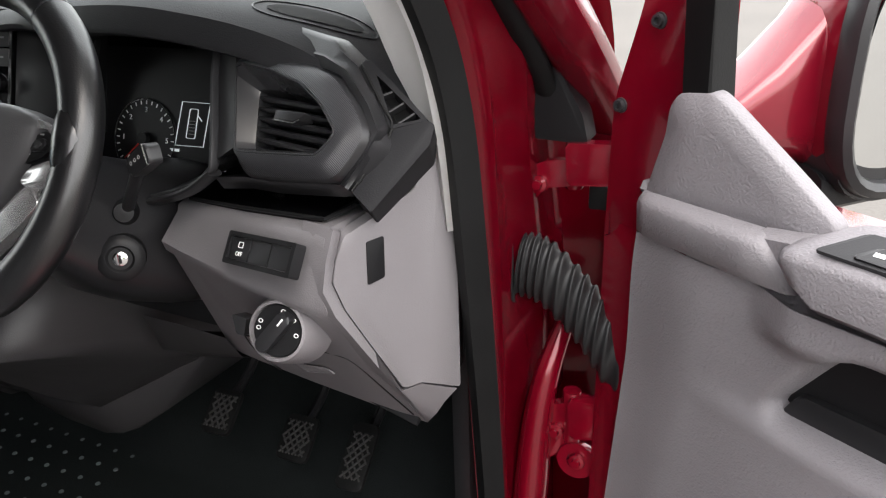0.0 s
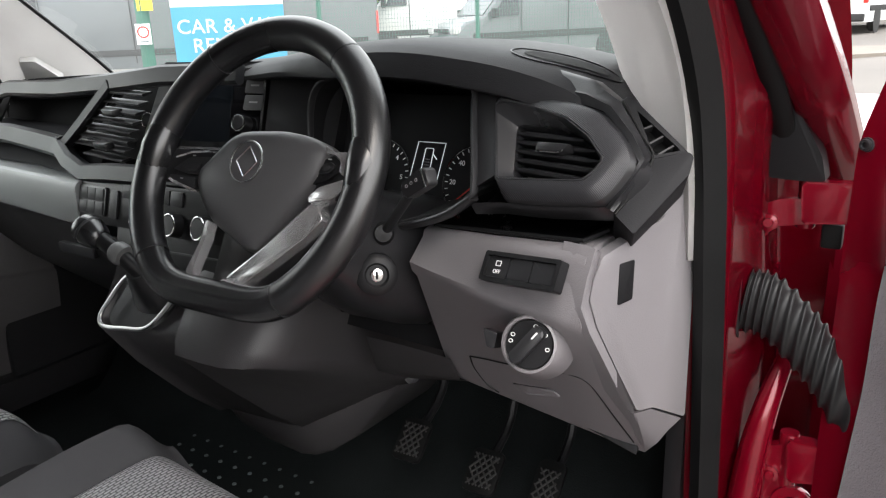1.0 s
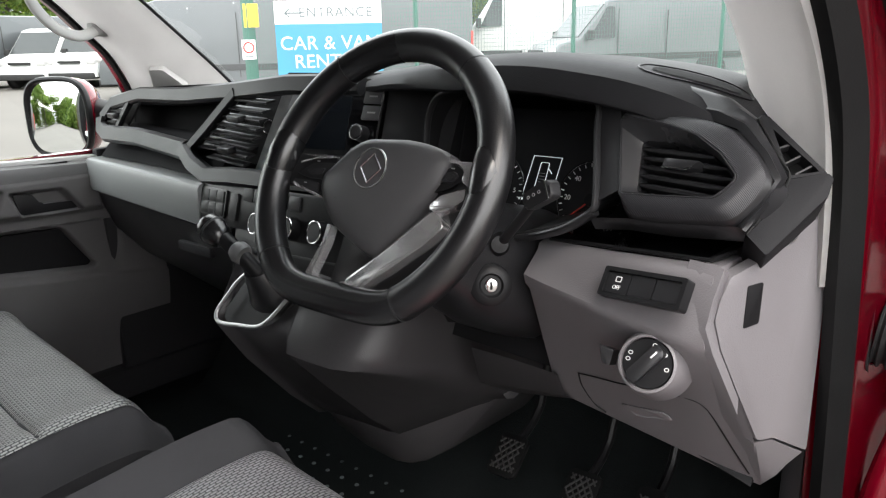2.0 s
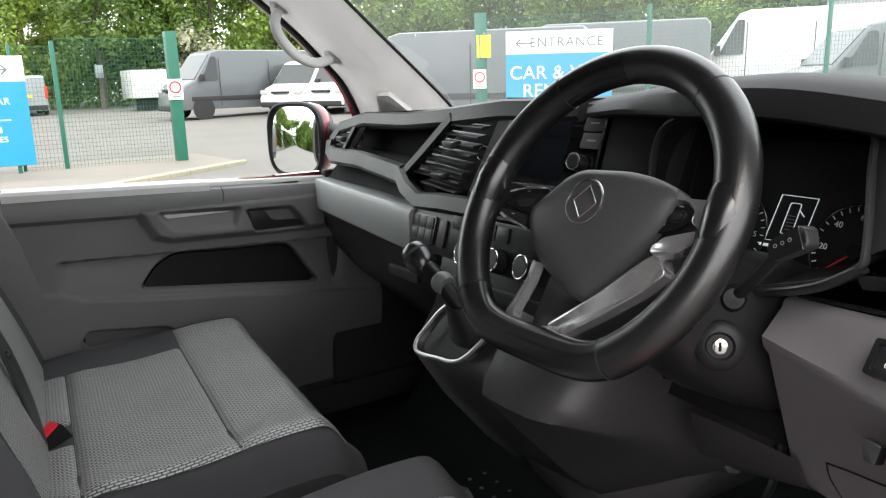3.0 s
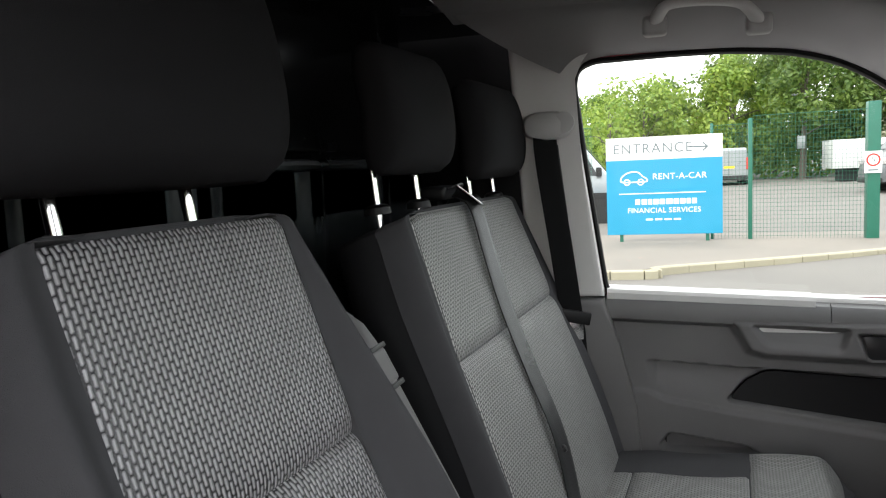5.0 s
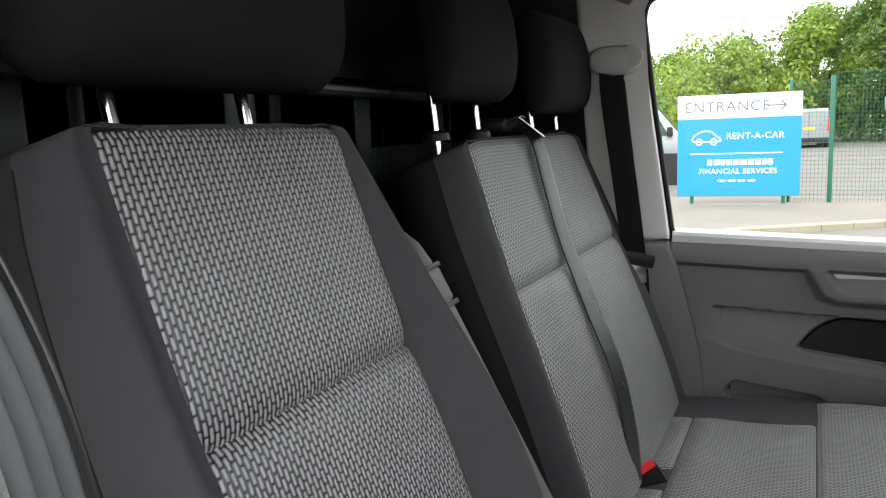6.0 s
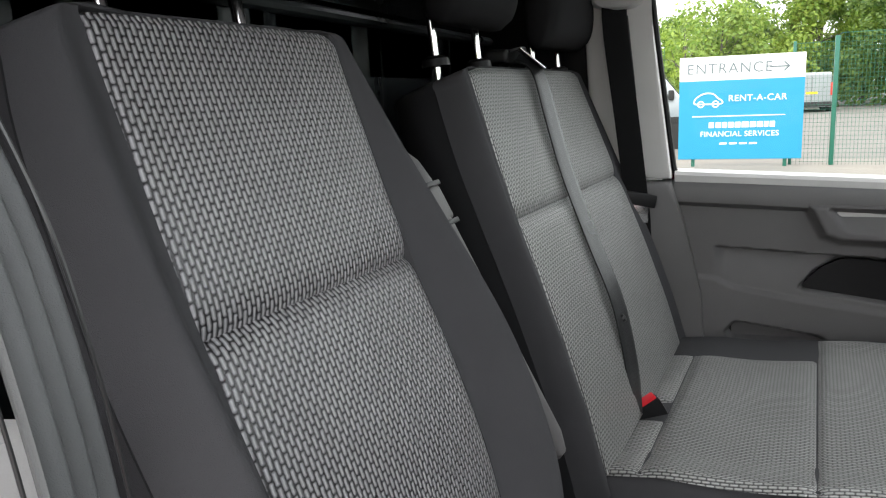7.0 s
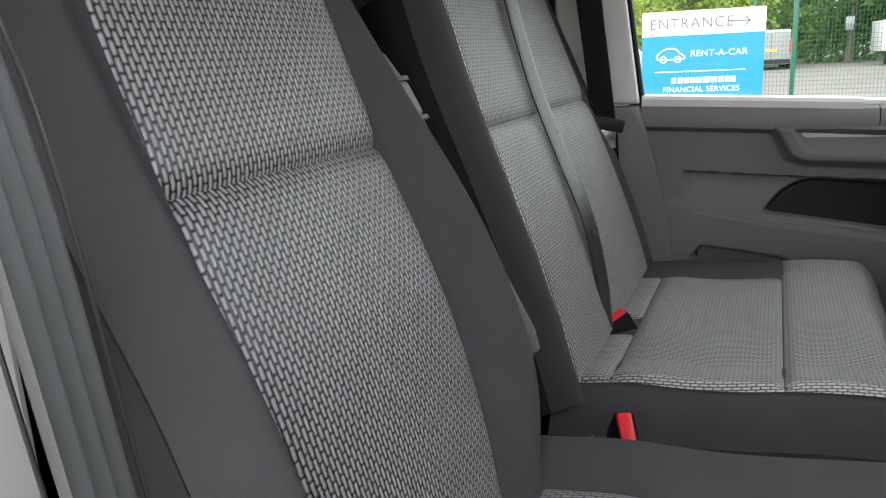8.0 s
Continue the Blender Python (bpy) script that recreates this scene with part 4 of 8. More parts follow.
# ---- dashboard ----
dash = thing("dashboard", (0, 0.7, 1.0), "black van dashboard with grey lower panels and air vents", "dashboard")
def eased(f, h=0.05):
    """The same line with its corners rounded."""
    return lambda x: sum(f(x + h * (i - 4) / 4) for i in range(9)) / 9


top_z = eased(lerp((-0.86, -0.5, -0.2, 0.1, 0.3, 0.45, 0.6, 0.7, 0.77), (1.392, 1.408, 1.436, 1.455, 1.478, 1.485, 1.467, 1.433, 1.362)))
top_y = eased(lerp((-0.86, -0.5, -0.2, 0.1, 0.22, 0.35, 0.45, 0.6, 0.7, 0.77), (0.760, 0.745, 0.715, 0.690, 0.640, 0.600, 0.590, 0.585, 0.590, 0.605)))


def pad_row(x):
    z, y = top_z(x), top_y(x)
    lip = 0.022 + 0.012 * ease(0.15, 0.35, x)
    return [(x, 1.11, 1.385), (x, 1.0, z - 0.030), (x, 0.86, z - 0.010), (x, y + 0.11, z - 0.001), (x, y + 0.075, z), (x, y + 0.045, z - 0.002), (x, y + 0.024, z - 0.007), (x, y + 0.010, z - 0.014),
            (x, y + 0.002, z - lip - 0.002), (x, y + 0.003, z - lip - 0.008), (x, y + 0.012, z - lip - 0.012), (x, y + 0.06, z - lip - 0.010), (x, 1.0, z - 0.09), (x, 1.11, 1.30)]


xs = [-0.86 + 1.63 * i / 60 for i in range(61)]
pad = part("top_pad", loft([pad_row(x) for x in xs]), PADTOP, dash, "black grained dashboard top")
# loudspeaker opening near the right pillar, lying on the pad
def pad_z(x, y):
    pts = sorted((p[1], p[2]) for p in pad_row(x)[:8])
    return float(np.interp(y, [p[0] for p in pts], [p[1] for p in pts]))


def on_pad(cx, cy, a, c, turn_, lift_, n=40):
    out = []
    for i in range(n):
        t = 2 * math.pi * i / n
        u, v = a * math.cos(t), c * math.sin(t)
        x, y = cx + u * math.cos(turn_) - v * math.sin(turn_), cy + u * math.sin(turn_) + v * math.cos(turn_)
        out.append(Vector((x, y, pad_z(x, y) + lift_)))
    return out


part("speaker_rim", sweep(on_pad(0.632, 0.668, 0.062, 0.034, radians(28), 0.0004), oval(0.0011, 0.0009, 6), closed=True), BLACK2, pad)
inner_ring, outer_ring = on_pad(0.634, 0.666, 0.026, 0.010, radians(28), 0.0008), on_pad(0.634, 0.666, 0.048, 0.021, radians(28), 0.0009)
part("speaker_well", loft([outer_ring, inner_ring]), plain("speaker_black", (0.004, 0.004, 0.004), 0.9), pad, "dark loudspeaker opening")


def fy(x):
    """The fascia's face in plan."""
    return float(np.interp(x, (-0.86, -0.64, -0.20, -0.07, 0.15), (0.725, 0.705, 0.625, 0.600, 0.600)))


def on_face(x, z, off=0.0):
    return Vector((x, fy(x) + 0.30 * (z - 1.36) - off, z))


# backing shell behind the fascia
part("carcass", loft([[(x, fy(min(x, 0.15)) + 0.10, 1.20), (x, fy(min(x, 0.15)) + 0.12, top_z(x) - 0.02), (x, 1.0, top_z(x) - 0.05), (x, 1.0, 1.1)] for x in (-0.85, -0.6, -0.2, 0.14)]), BLACK2, dash)


def face_poly(poly, low, high, bevel=0.003):
    """A plate whose outline (x, z) lies on the fascia."""
    b = slab(poly, low, high, None, bevel)
    for v in b.verts:
        x, z, h = v.co
        v.co = on_face(x, z, h)
    return b


def face_bar(points, rx, ry, parent, material, name="trim_bar", power=8.0):
    pts = [on_face(*p) if len(p) < 4 else p for p in points]
    sec = [(-rx, -ry * 0.4), (-rx * 0.7, -ry), (rx * 0.7, -ry), (rx, -ry * 0.4), (rx, ry * 0.4), (rx * 0.7, ry), (-rx * 0.7, ry), (-rx, ry * 0.4)]
    return part(name, sweep(pts, sec, up=(0, -1, 0.3)), material, parent, angle=20)


BAR = surface("black_trim_bar", (0.010, 0.010, 0.011), 0.36, bump=0.2, grain=900, spec=0.24)


def vanes(poly, zs_, parent, depth=0.018, tilt=0.006):
    """Air vent slats, clipped to an outline (x, z) on the fascia."""
    for z in zs_:
        hits = []
        for i in range(len(poly)):
            (x0, z0), (x1, z1) = poly[i], poly[(i + 1) % len(poly)]
            if (z0 - z) * (z1 - z) < 0:
                hits.append(x0 + (x1 - x0) * (z - z0) / (z1 - z0))
        if len(hits) > 1:
            a, c = min(hits), max(hits)
            sec = [(-0.0016, -0.010), (0.0016, -0.010), (0.0022, 0.006), (0.0010, 0.008), (-0.0010, 0.008), (-0.0022, 0.006)]
            part("slat", sweep([on_face(a + (c - a) * k / 4, z, -0.004) for k in range(5)], [(v, u) for u, v in sec], up=(0, -0.2, 1)), BLACK2, parent)


def vent_thing(parent, poly, zs_, tabs, frame=0.008):
    well = part("vent", face_poly(poly, -0.035, -0.030), plain("vent_dark", (0.006, 0.006, 0.007), 0.8), parent, "air vent with black slats")
    cx, cz_ = sum(p[0] for p in poly) / len(poly), sum(p[1] for p in poly) / len(poly)
    vanes(poly, zs_, well)
    for x, z in tabs:
        p = on_face(x, z, 0.008)
        part("vent_tab", box(-0.022, 0.022, -0.008, 0.010, -0.006, 0.006, 0.003, 2, Matrix.Translation(p) @ pose(0, 0, 0, 8, 0, -10)), BLACK, well)
    return well


# passenger side: top beam, lip, shelf, two vents
face_bar([(-0.845, 1.335, 0), (-0.80, 1.372, 0), (-0.66, 1.396, 0), (-0.40, 1.404, 0), (-0.19, 1.420, 0), (-0.02, 1.436, 0), (0.15, 1.440, 0)], 0.016, 0.008, dash, BAR)
face_bar([(-0.845, 1.335, 0), (-0.84, 1.312, 0), (-0.80, 1.302, 0.004), (-0.62, 1.308, 0.006), (-0.44, 1.306, 0.006), (-0.345, 1.304, 0.006)], 0.020, 0.012, dash, BAR)
face_bar([(-0.180, 1.418, 0.0), (-0.270, 1.352, 0.004), (-0.345, 1.304, 0.004)], 0.011, 0.009, dash, BAR)
face_bar([(-0.360, 1.308, 0.006), (-0.30, 1.284, 0.008), (-0.225, 1.272, 0.010), (-0.12, 1.284, 0.012), (0.06, 1.292, 0.012), (0.15, 1.295, 0.010)], 0.016, 0.014, dash, BAR)
face_bar([(-0.70, 1.390, 0), (-0.735, 1.345, 0), (-0.755, 1.316, 0)], 0.008, 0.006, dash, BAR)
# shade inside the open shelf is put into near-black colours
INNER2 = surface("shelf_floor_shade", (0.007, 0.007, 0.008), 0.7, bump=0, spec=0.05)
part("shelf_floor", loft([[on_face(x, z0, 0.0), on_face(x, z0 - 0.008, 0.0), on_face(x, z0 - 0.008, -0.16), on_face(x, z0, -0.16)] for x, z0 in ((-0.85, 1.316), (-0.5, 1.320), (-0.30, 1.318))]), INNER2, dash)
INNER = surface("shelf_shade", (0.005, 0.005, 0.0055), 0.8, bump=0, spec=0.05)
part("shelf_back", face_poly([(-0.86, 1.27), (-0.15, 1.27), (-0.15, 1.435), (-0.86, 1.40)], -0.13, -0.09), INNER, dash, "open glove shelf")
vent_thing(dash, [(-0.835, 1.335), (-0.79, 1.370), (-0.715, 1.386), (-0.765, 1.318)], (1.330, 1.343, 1.356, 1.369), [(-0.775, 1.345)])
vent_thing(dash, [(-0.175, 1.410), (-0.056, 1.421), (-0.108, 1.300), (-0.215, 1.288), (-0.310, 1.318)], (1.302, 1.317, 1.332, 1.347, 1.362, 1.377, 1.392, 1.407), [(-0.155, 1.376), (-0.175, 1.322)])
COLUMN = surface("dull_silver_plastic", (0.15, 0.152, 0.152), 0.42, bump=0.2, grain=900, spec=0.4)
part("silver_column", face_poly(round_poly([(-0.052, 1.424), (-0.024, 1.426), (-0.070, 1.292), (-0.104, 1.290)], 0.003), -0.045, -0.020), COLUMN, dash, "silver grey upright trim")

# lower edge slot, its shade put into the colour, and the long grey strip
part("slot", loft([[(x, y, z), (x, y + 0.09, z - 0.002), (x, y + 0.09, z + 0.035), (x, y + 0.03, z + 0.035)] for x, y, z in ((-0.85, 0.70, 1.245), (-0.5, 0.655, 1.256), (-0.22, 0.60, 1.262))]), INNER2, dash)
rows = []
for i in range(13):
    x = -0.865 + 0.645 * i / 12
    y = float(np.interp(x, (-0.865, -0.24), (0.668, 0.566)))
    z = float(np.interp(x, (-0.865, -0.24), (1.243, 1.262)))
    rows.append([(x, y + 0.10, z - 0.002), (x, y + 0.008, z), (x, y + 0.002, z - 0.003), (x, y - 0.002, z - 0.010), (x, y - 0.004, z - 0.066), (x, y - 0.001, z - 0.075), (x, y + 0.008, z - 0.080), (x, y + 0.12, z - 0.10)])
part("grey_strip", loft(rows), STRIP, dash, "smooth grey-green strip across the dashboard", angle=28)
rows = []
for i in range(13):
    x = -0.875 + 0.80 * i / 12
    y = float(np.interp(x, (-0.875, -0.24, -0.07), (0.674, 0.572, 0.56)))
    rows.append([(x, y + 0.10, 1.175), (x, y + 0.006, 1.176), (x, y + 0.012, 1.15), (x, y + 0.05, 1.06), (x, y + 0.12, 0.98), (x, y + 0.20, 0.96), (x, y + 0.30, 1.0)])
part("lower_panel", loft(rows), BLACK, dash, "dark lower dashboard panel", angle=50)
part("glove_catch", box(-0.35, -0.24, 0.588, 0.60, 1.115, 1.135, 0.004, 2, None), DARK, dash)

# centre stack: radio, switches, heater knobs
cm_ = axes((0.002, 0.671, 1.378), (1, 0.127, 0.0), (0, 0.33, 0.94))  # x right, y up, z to the driver
GREYB = surface("button_grey", (0.095, 0.095, 0.098), 0.4, bump=0.2, spec=0.3)
radio = thing("car_radio", (0, 0.66, 1.30), "black car radio with a dark screen and two knobs", "car radio")
part("fascia", slab(round_poly([(-0.125, 0.062), (0.125, 0.066), (0.125, -0.060), (-0.130, -0.064)], 0.006), -0.03, 0.004, cm_, 0.002), GLOSS, radio)
part("bezel", frame_slab(round_poly([(-0.126, 0.064), (0.126, 0.067), (0.126, -0.062), (-0.131, -0.066)], 0.006), round_poly([(-0.122, 0.060), (0.122, 0.063), (0.122, -0.058), (-0.127, -0.062)], 0.006), -0.004, 0.006, cm_), CHROME, radio)
part("screen", slab(round_poly([(-0.062, 0.052), (0.062, 0.054), (0.062, -0.050), (-0.064, -0.052)], 0.003), 0.004, 0.006, cm_), SCREEN, radio, "dark switched-off screen")
for sx in (-1, 1):
    bu_ = sx * 0.096 + 0.010
    for k in range(2):
        top_ = 0.050 - 0.026 * k
        bt = part("button", slab(round_poly([(bu_ - 0.017, top_), (bu_ + 0.017, top_), (bu_ + 0.015, top_ - 0.023), (bu_ - 0.019, top_ - 0.023)], 0.002), 0.003, 0.007, cm_, 0.001), GREYB, radio)
        part("print", slab([(bu_ - 0.008, top_ - 0.010), (bu_ + 0.008, top_ - 0.010), (bu_ + 0.008, top_ - 0.0125), (bu_ - 0.008, top_ - 0.0125)], 0.007, 0.0074, cm_), GREYP, bt)
    kn = part("knob", lathe([(0.0, 0.024), (0.0095, 0.024), (0.0120, 0.022), (0.0132, 0.004), (0.0, 0.004)], cm_ @ Matrix.Translation((sx * 0.0945, -0.022, 0)), 24), BLACK, radio, "black rotary knob")
    part("knob_ring", put(sweep([Vector((0.0120 * math.cos(a), 0.0120 * math.sin(a), 0.0225)) for a in [2 * math.pi * i / 32 for i in range(32)]], oval(0.0011, 0.0011, 8), closed=True), cm_ @ Matrix.Translation((sx * 0.0945, -0.022, 0))), CHROME2, kn)
    part("button", slab(round_poly([(sx * 0.096 - 0.020, -0.045), (sx * 0.096 + 0.014, -0.045), (sx * 0.096 + 0.012, -0.062), (sx * 0.096 - 0.022, -0.062)], 0.002), 0.003, 0.007, cm_, 0.001), GREYB, radio)
part("centre_surround", slab([(-0.10, 0.080), (0.27, 0.080), (0.27, -0.078), (-0.14, -0.078), (-0.14, 0.02)], -0.06, -0.008, cm_), BAR, dash)
part("centre_cheek", slab(round_poly([(0.130, 0.066), (0.262, 0.062), (0.250, -0.070), (0.130, -0.066)], 0.006), -0.03, 0.001, cm_, 0.003), DARK, dash, "dark panel beside the radio")

sm = axes((-0.10, 0.562, 1.235), (1, -0.10, 0.03), (0, 0.25, 0.97))
part("switch_panel", slab(round_poly([(-0.135, 0.036), (0.30, 0.044), (0.30, -0.030), (-0.140, -0.036)], 0.006), -0.05, 0.002, sm, 0.002), BLACK2, dash)
bank = part("switch_bank", slab(round_poly([(-0.118, 0.026), (-0.030, 0.026), (-0.032, -0.022), (-0.120, -0.022)], 0.003), 0.0, 0.006, sm, 0.002), BLACK, dash, "black blank switch block")
for i in range(3):
    for j in range(2):
        u, v = -0.100 + 0.026 * i, 0.013 - 0.022 * j
        part("blank_switch", slab(round_poly([(u - 0.012, v + 0.010), (u + 0.012, v + 0.010), (u + 0.012, v - 0.010), (u - 0.012, v - 0.010)], 0.0015), 0.005, 0.008, sm, 0.001), DARK, bank)
part("blank_switch", slab(round_poly([(-0.016, 0.024), (0.008, 0.024), (0.006, -0.022), (-0.018, -0.022)], 0.003), 0.0, 0.006, sm, 0.002), DARK, dash)
for i in range(5):
    u = 0.022 + 0.034 * i
    part("blank_switch", slab(round_poly([(u, 0.036), (u + 0.030, 0.036), (u + 0.030, 0.014), (u, 0.014)], 0.002), 0.0, 0.005, sm, 0.001), DARK, dash)
hm = axes((0.060, 0.540, 1.226), (1, -0.09, 0.06), (0, 0.30, 0.95))
part("heater_panel", slab(round_poly([(-0.165, 0.024), (0.20, 0.020), (0.20, -0.10), (-0.150, -0.09)], 0.006), -0.06, -0.004, hm, 0.002), BLACK2, dash)
for u, v in ((-0.075, -0.001), (0.015, 0.001), (0.088, 0.002)):
    kn = part("heater_knob", lathe([(0.0, 0.016), (0.014, 0.016), (0.0165, 0.014), (0.0185, -0.004), (0.0, -0.004)], hm @ Matrix.Translation((u, v, 0)), 28), BLACK2, dash, "heater knob with a chrome ring")
    part("knob_ring", put(sweep([Vector((0.0160 * math.cos(a), 0.0160 * math.sin(a), 0.0155)) for a in [2 * math.pi * i / 36 for i in range(36)]], oval(0.0013, 0.0013, 8), closed=True), hm @ Matrix.Translation((u, v, 0))), CHROME2, kn)
part("drawer_line", slab([(-0.15, -0.040), (0.20, -0.036), (0.20, -0.039), (-0.15, -0.043)], -0.004, -0.001, hm), DARK, dash)

# console below, with the gear lever
away, raised = lerp((-0.1, 0.13, 0.20, 0.27, 0.31), (0.0, 0.022, 0.072, 0.118, 0.135)), lerp((-0.1, 0.13, 0.20, 0.27, 0.31), (-0.008, -0.010, 0.026, 0.066, 0.080))
rows = []
for x, k in ((-0.045, 0.034), (-0.034, 0.010), (-0.026, 0.022), (0.0, 0.024), (0.07, 0.024), (0.12, 0.024), (0.140, 0.020), (0.150, 0.002), (0.175, 0.001), (0.20, 0.001), (0.24, 0.004), (0.27, 0.016), (0.285, 0.03), (0.30, 0.07)):
    e, f = away(x), raised(x)
    rows.append([(x, 0.66, 1.20), (x, 0.50 + k, 1.175 - k * 0.3), (x, 0.452 + k, 1.095), (x, 0.448 + k, 1.075), (x, 0.495 + k + 0.55 * e, 1.00 + 0.3 * f), (x, 0.575 + k + 0.85 * e, 0.905 + 0.7 * f), (x, 0.635 + k + e, 0.848 + f), (x, 0.80, 0.835 + f), (x, 0.95, 0.86 + f), (x, 0.95, 1.2)])
CONSOLE = surface("console_grey", (0.041, 0.039, 0.041), 0.45, bump=0.4, grain=700)
part("console", loft(rows), CONSOLE, dash, "dark grey curved centre console", angle=50)
rows = []
for x, yt, zt, yb, zb in ((-0.030, 0.672, 0.846, 0.676, 0.826), (-0.010, 0.668, 0.842, 0.678, 0.806), (0.05, 0.670, 0.840, 0.686, 0.784), (0.115, 0.676, 0.838, 0.694, 0.772), (0.145, 0.684, 0.842, 0.702, 0.774), (0.170, 0.702, 0.856, 0.718, 0.782), (0.205, 0.734, 0.880, 0.748, 0.806), (0.240, 0.762, 0.900, 0.774, 0.856), (0.275, 0.788, 0.918, 0.792, 0.906)):
    rows.append([(x, yt + 0.03, zt + 0.012), (x, yt, zt + 0.004), (x, yt - 0.002, zt - 0.002), (x, yb - 0.002, zb + 0.006), (x, yb + 0.004, zb), (x, 0.98, zb - 0.01), (x, 0.98, zt)])
part("console_foot", loft(rows), CONSOLE, dash, "grey lower edge of the console", angle=50)
gear = thing("gear_lever", (0.06, 0.44, 1.10), "gear lever with a black and chrome knob in a leather gaiter", "gear lever")
gp = [(0.009, 0.4855, 1.154), (-0.013, 0.4644, 1.119), (-0.021, 0.4526, 1.099), (-0.007, 0.4459, 1.088), (0.040, 0.4485, 1.0925), (0.090, 0.4540, 1.102), (0.120, 0.4752, 1.137), (0.133, 0.4948, 1.169), (0.060, 0.5004, 1.179)]
part("surround", sweep(smooth_path(gp, 5, True), oval(0.0034, 0.0024, 8), up=(0, -0.8, 0.6), closed=True), STEEL, gear, "chrome gaiter surround")
b = bmesh.new()
b.faces.new([b.verts.new(Vector(p) + Vector((0, 0.016, -0.004))) for p in smooth_path(gp, 5, True)])
part("gaiter_base", b, BLACK2, gear)
part("gaiter", loft([[Vector((cx + r * math.cos(a) * 1.2, cy_ + r * math.sin(a) * 0.8 + r * 0.4 * math.cos(a), cz_ + r * math.sin(a) * 0.6)) for a in [2 * math.pi * i / 20 for i in range(20)]] for cx, cy_, cz_, r in ((0.080, 0.496, 1.135, 0.034), (0.082, 0.484, 1.150, 0.027), (0.080, 0.470, 1.168, 0.019), (0.078, 0.462, 1.182, 0.014))]), LEATHER2, gear)
stick = [(0.080, 0.468, 1.172), (0.061, 0.450, 1.208), (0.030, 0.446, 1.226)]
part("stick", tube(stick, 0.012, 14), BLACK2, gear)
part("collar", lathe([(0.0, -0.010), (0.013, -0.010), (0.0165, -0.004), (0.0165, 0.004), (0.014, 0.010), (0.0, 0.010)], axes((0.061, 0.450, 1.209), (0.34, 0.10, 0.94), (0.10, -0.99, 0.07)), 20), COLUMN, gear, "grey collar on the stick")
kax = Vector((-0.86, -0.10, 0.50)).normalized()
ku = kax.orthogonal().normalized()
km = axes((0.008, 0.444, 1.236), ku, kax.cross(ku))
knob = part("knob", lathe([(0.0, -0.030), (0.012, -0.028), (0.018, -0.018), (0.0215, -0.006), (0.0220, 0.004), (0.0200, 0.014), (0.0150, 0.0195), (0.0, 0.0215)], km, 32), LEATHER, gear, "black ball-shaped gear knob", angle=60)
part("knob_ring", lathe([(0.0218, -0.0005), (0.0227, 0.0008), (0.0227, 0.0030), (0.0216, 0.0042)], km, 32), DARK, knob, "thin grey ring")
part("knob_cap", lathe([(0.0, 0.0222), (0.011, 0.0212), (0.0135, 0.0203), (0.0, 0.018)], km, 24), GLOSS, knob, "gloss black shift plate")
for u in (-0.006, 0.0, 0.006):
    part("print", box(u - 0.0005, u + 0.0005, -0.006, 0.006, 0.0218, 0.0226, 0, 1, km), WHITEP, knob)

# ---- driver side: cluster, pod, side vent ----
clus = thing("instrument_cluster", (0.39, 0.70, 1.30), "dark instrument cluster with two dials and a display", "instruments")
im = axes((0.385, 0.700, 1.325), (1, 0, 0), (0, 0.30, 0.95))
part("cluster_face", slab(round_poly([(-0.19, 0.085), (0.16, 0.085), (0.175, -0.07), (-0.19, -0.07)], 0.02), -0.02, 0.0, im), plain("cluster_black", (0.005, 0.005, 0.006), 0.35), clus)
disp = part("display", frame_slab([(0.013, 0.0210), (0.058, 0.0210), (0.0505, -0.0330), (0.0045, -0.0340)], [(0.0137, 0.0203), (0.0573, 0.0203), (0.0499, -0.0323), (0.0053, -0.0333)], 0.001, 0.002, im), LIT, clus, "lit driver display outline")
part("van_icon", frame_slab(round_poly([(0.026, 0.013), (0.040, 0.013), (0.0365, -0.024), (0.0215, -0.024)], 0.003), round_poly([(0.0268, 0.0122), (0.0392, 0.0122), (0.0357, -0.0232), (0.0223, -0.0232)], 0.0025), 0.001, 0.002, im), LIT, disp)
for k in range(5):
    part("icon_line", slab([(0.0265, -0.002 - 0.004 * k), (0.035, -0.002 - 0.004 * k), (0.035, -0.0026 - 0.004 * k), (0.0265, -0.0026 - 0.004 * k)], 0.001, 0.002, im), GREYP, disp)
part("icon_door", slab([(0.039, 0.006), (0.046, -0.001), (0.0454, -0.002), (0.0384, 0.005)], 0.001, 0.002, im), LIT, disp)
part("readout", slab([(0.0, -0.038), (0.012, -0.038), (0.012, -0.0415), (0.0, -0.0415)], 0.001, 0.002, im), LIT, disp)


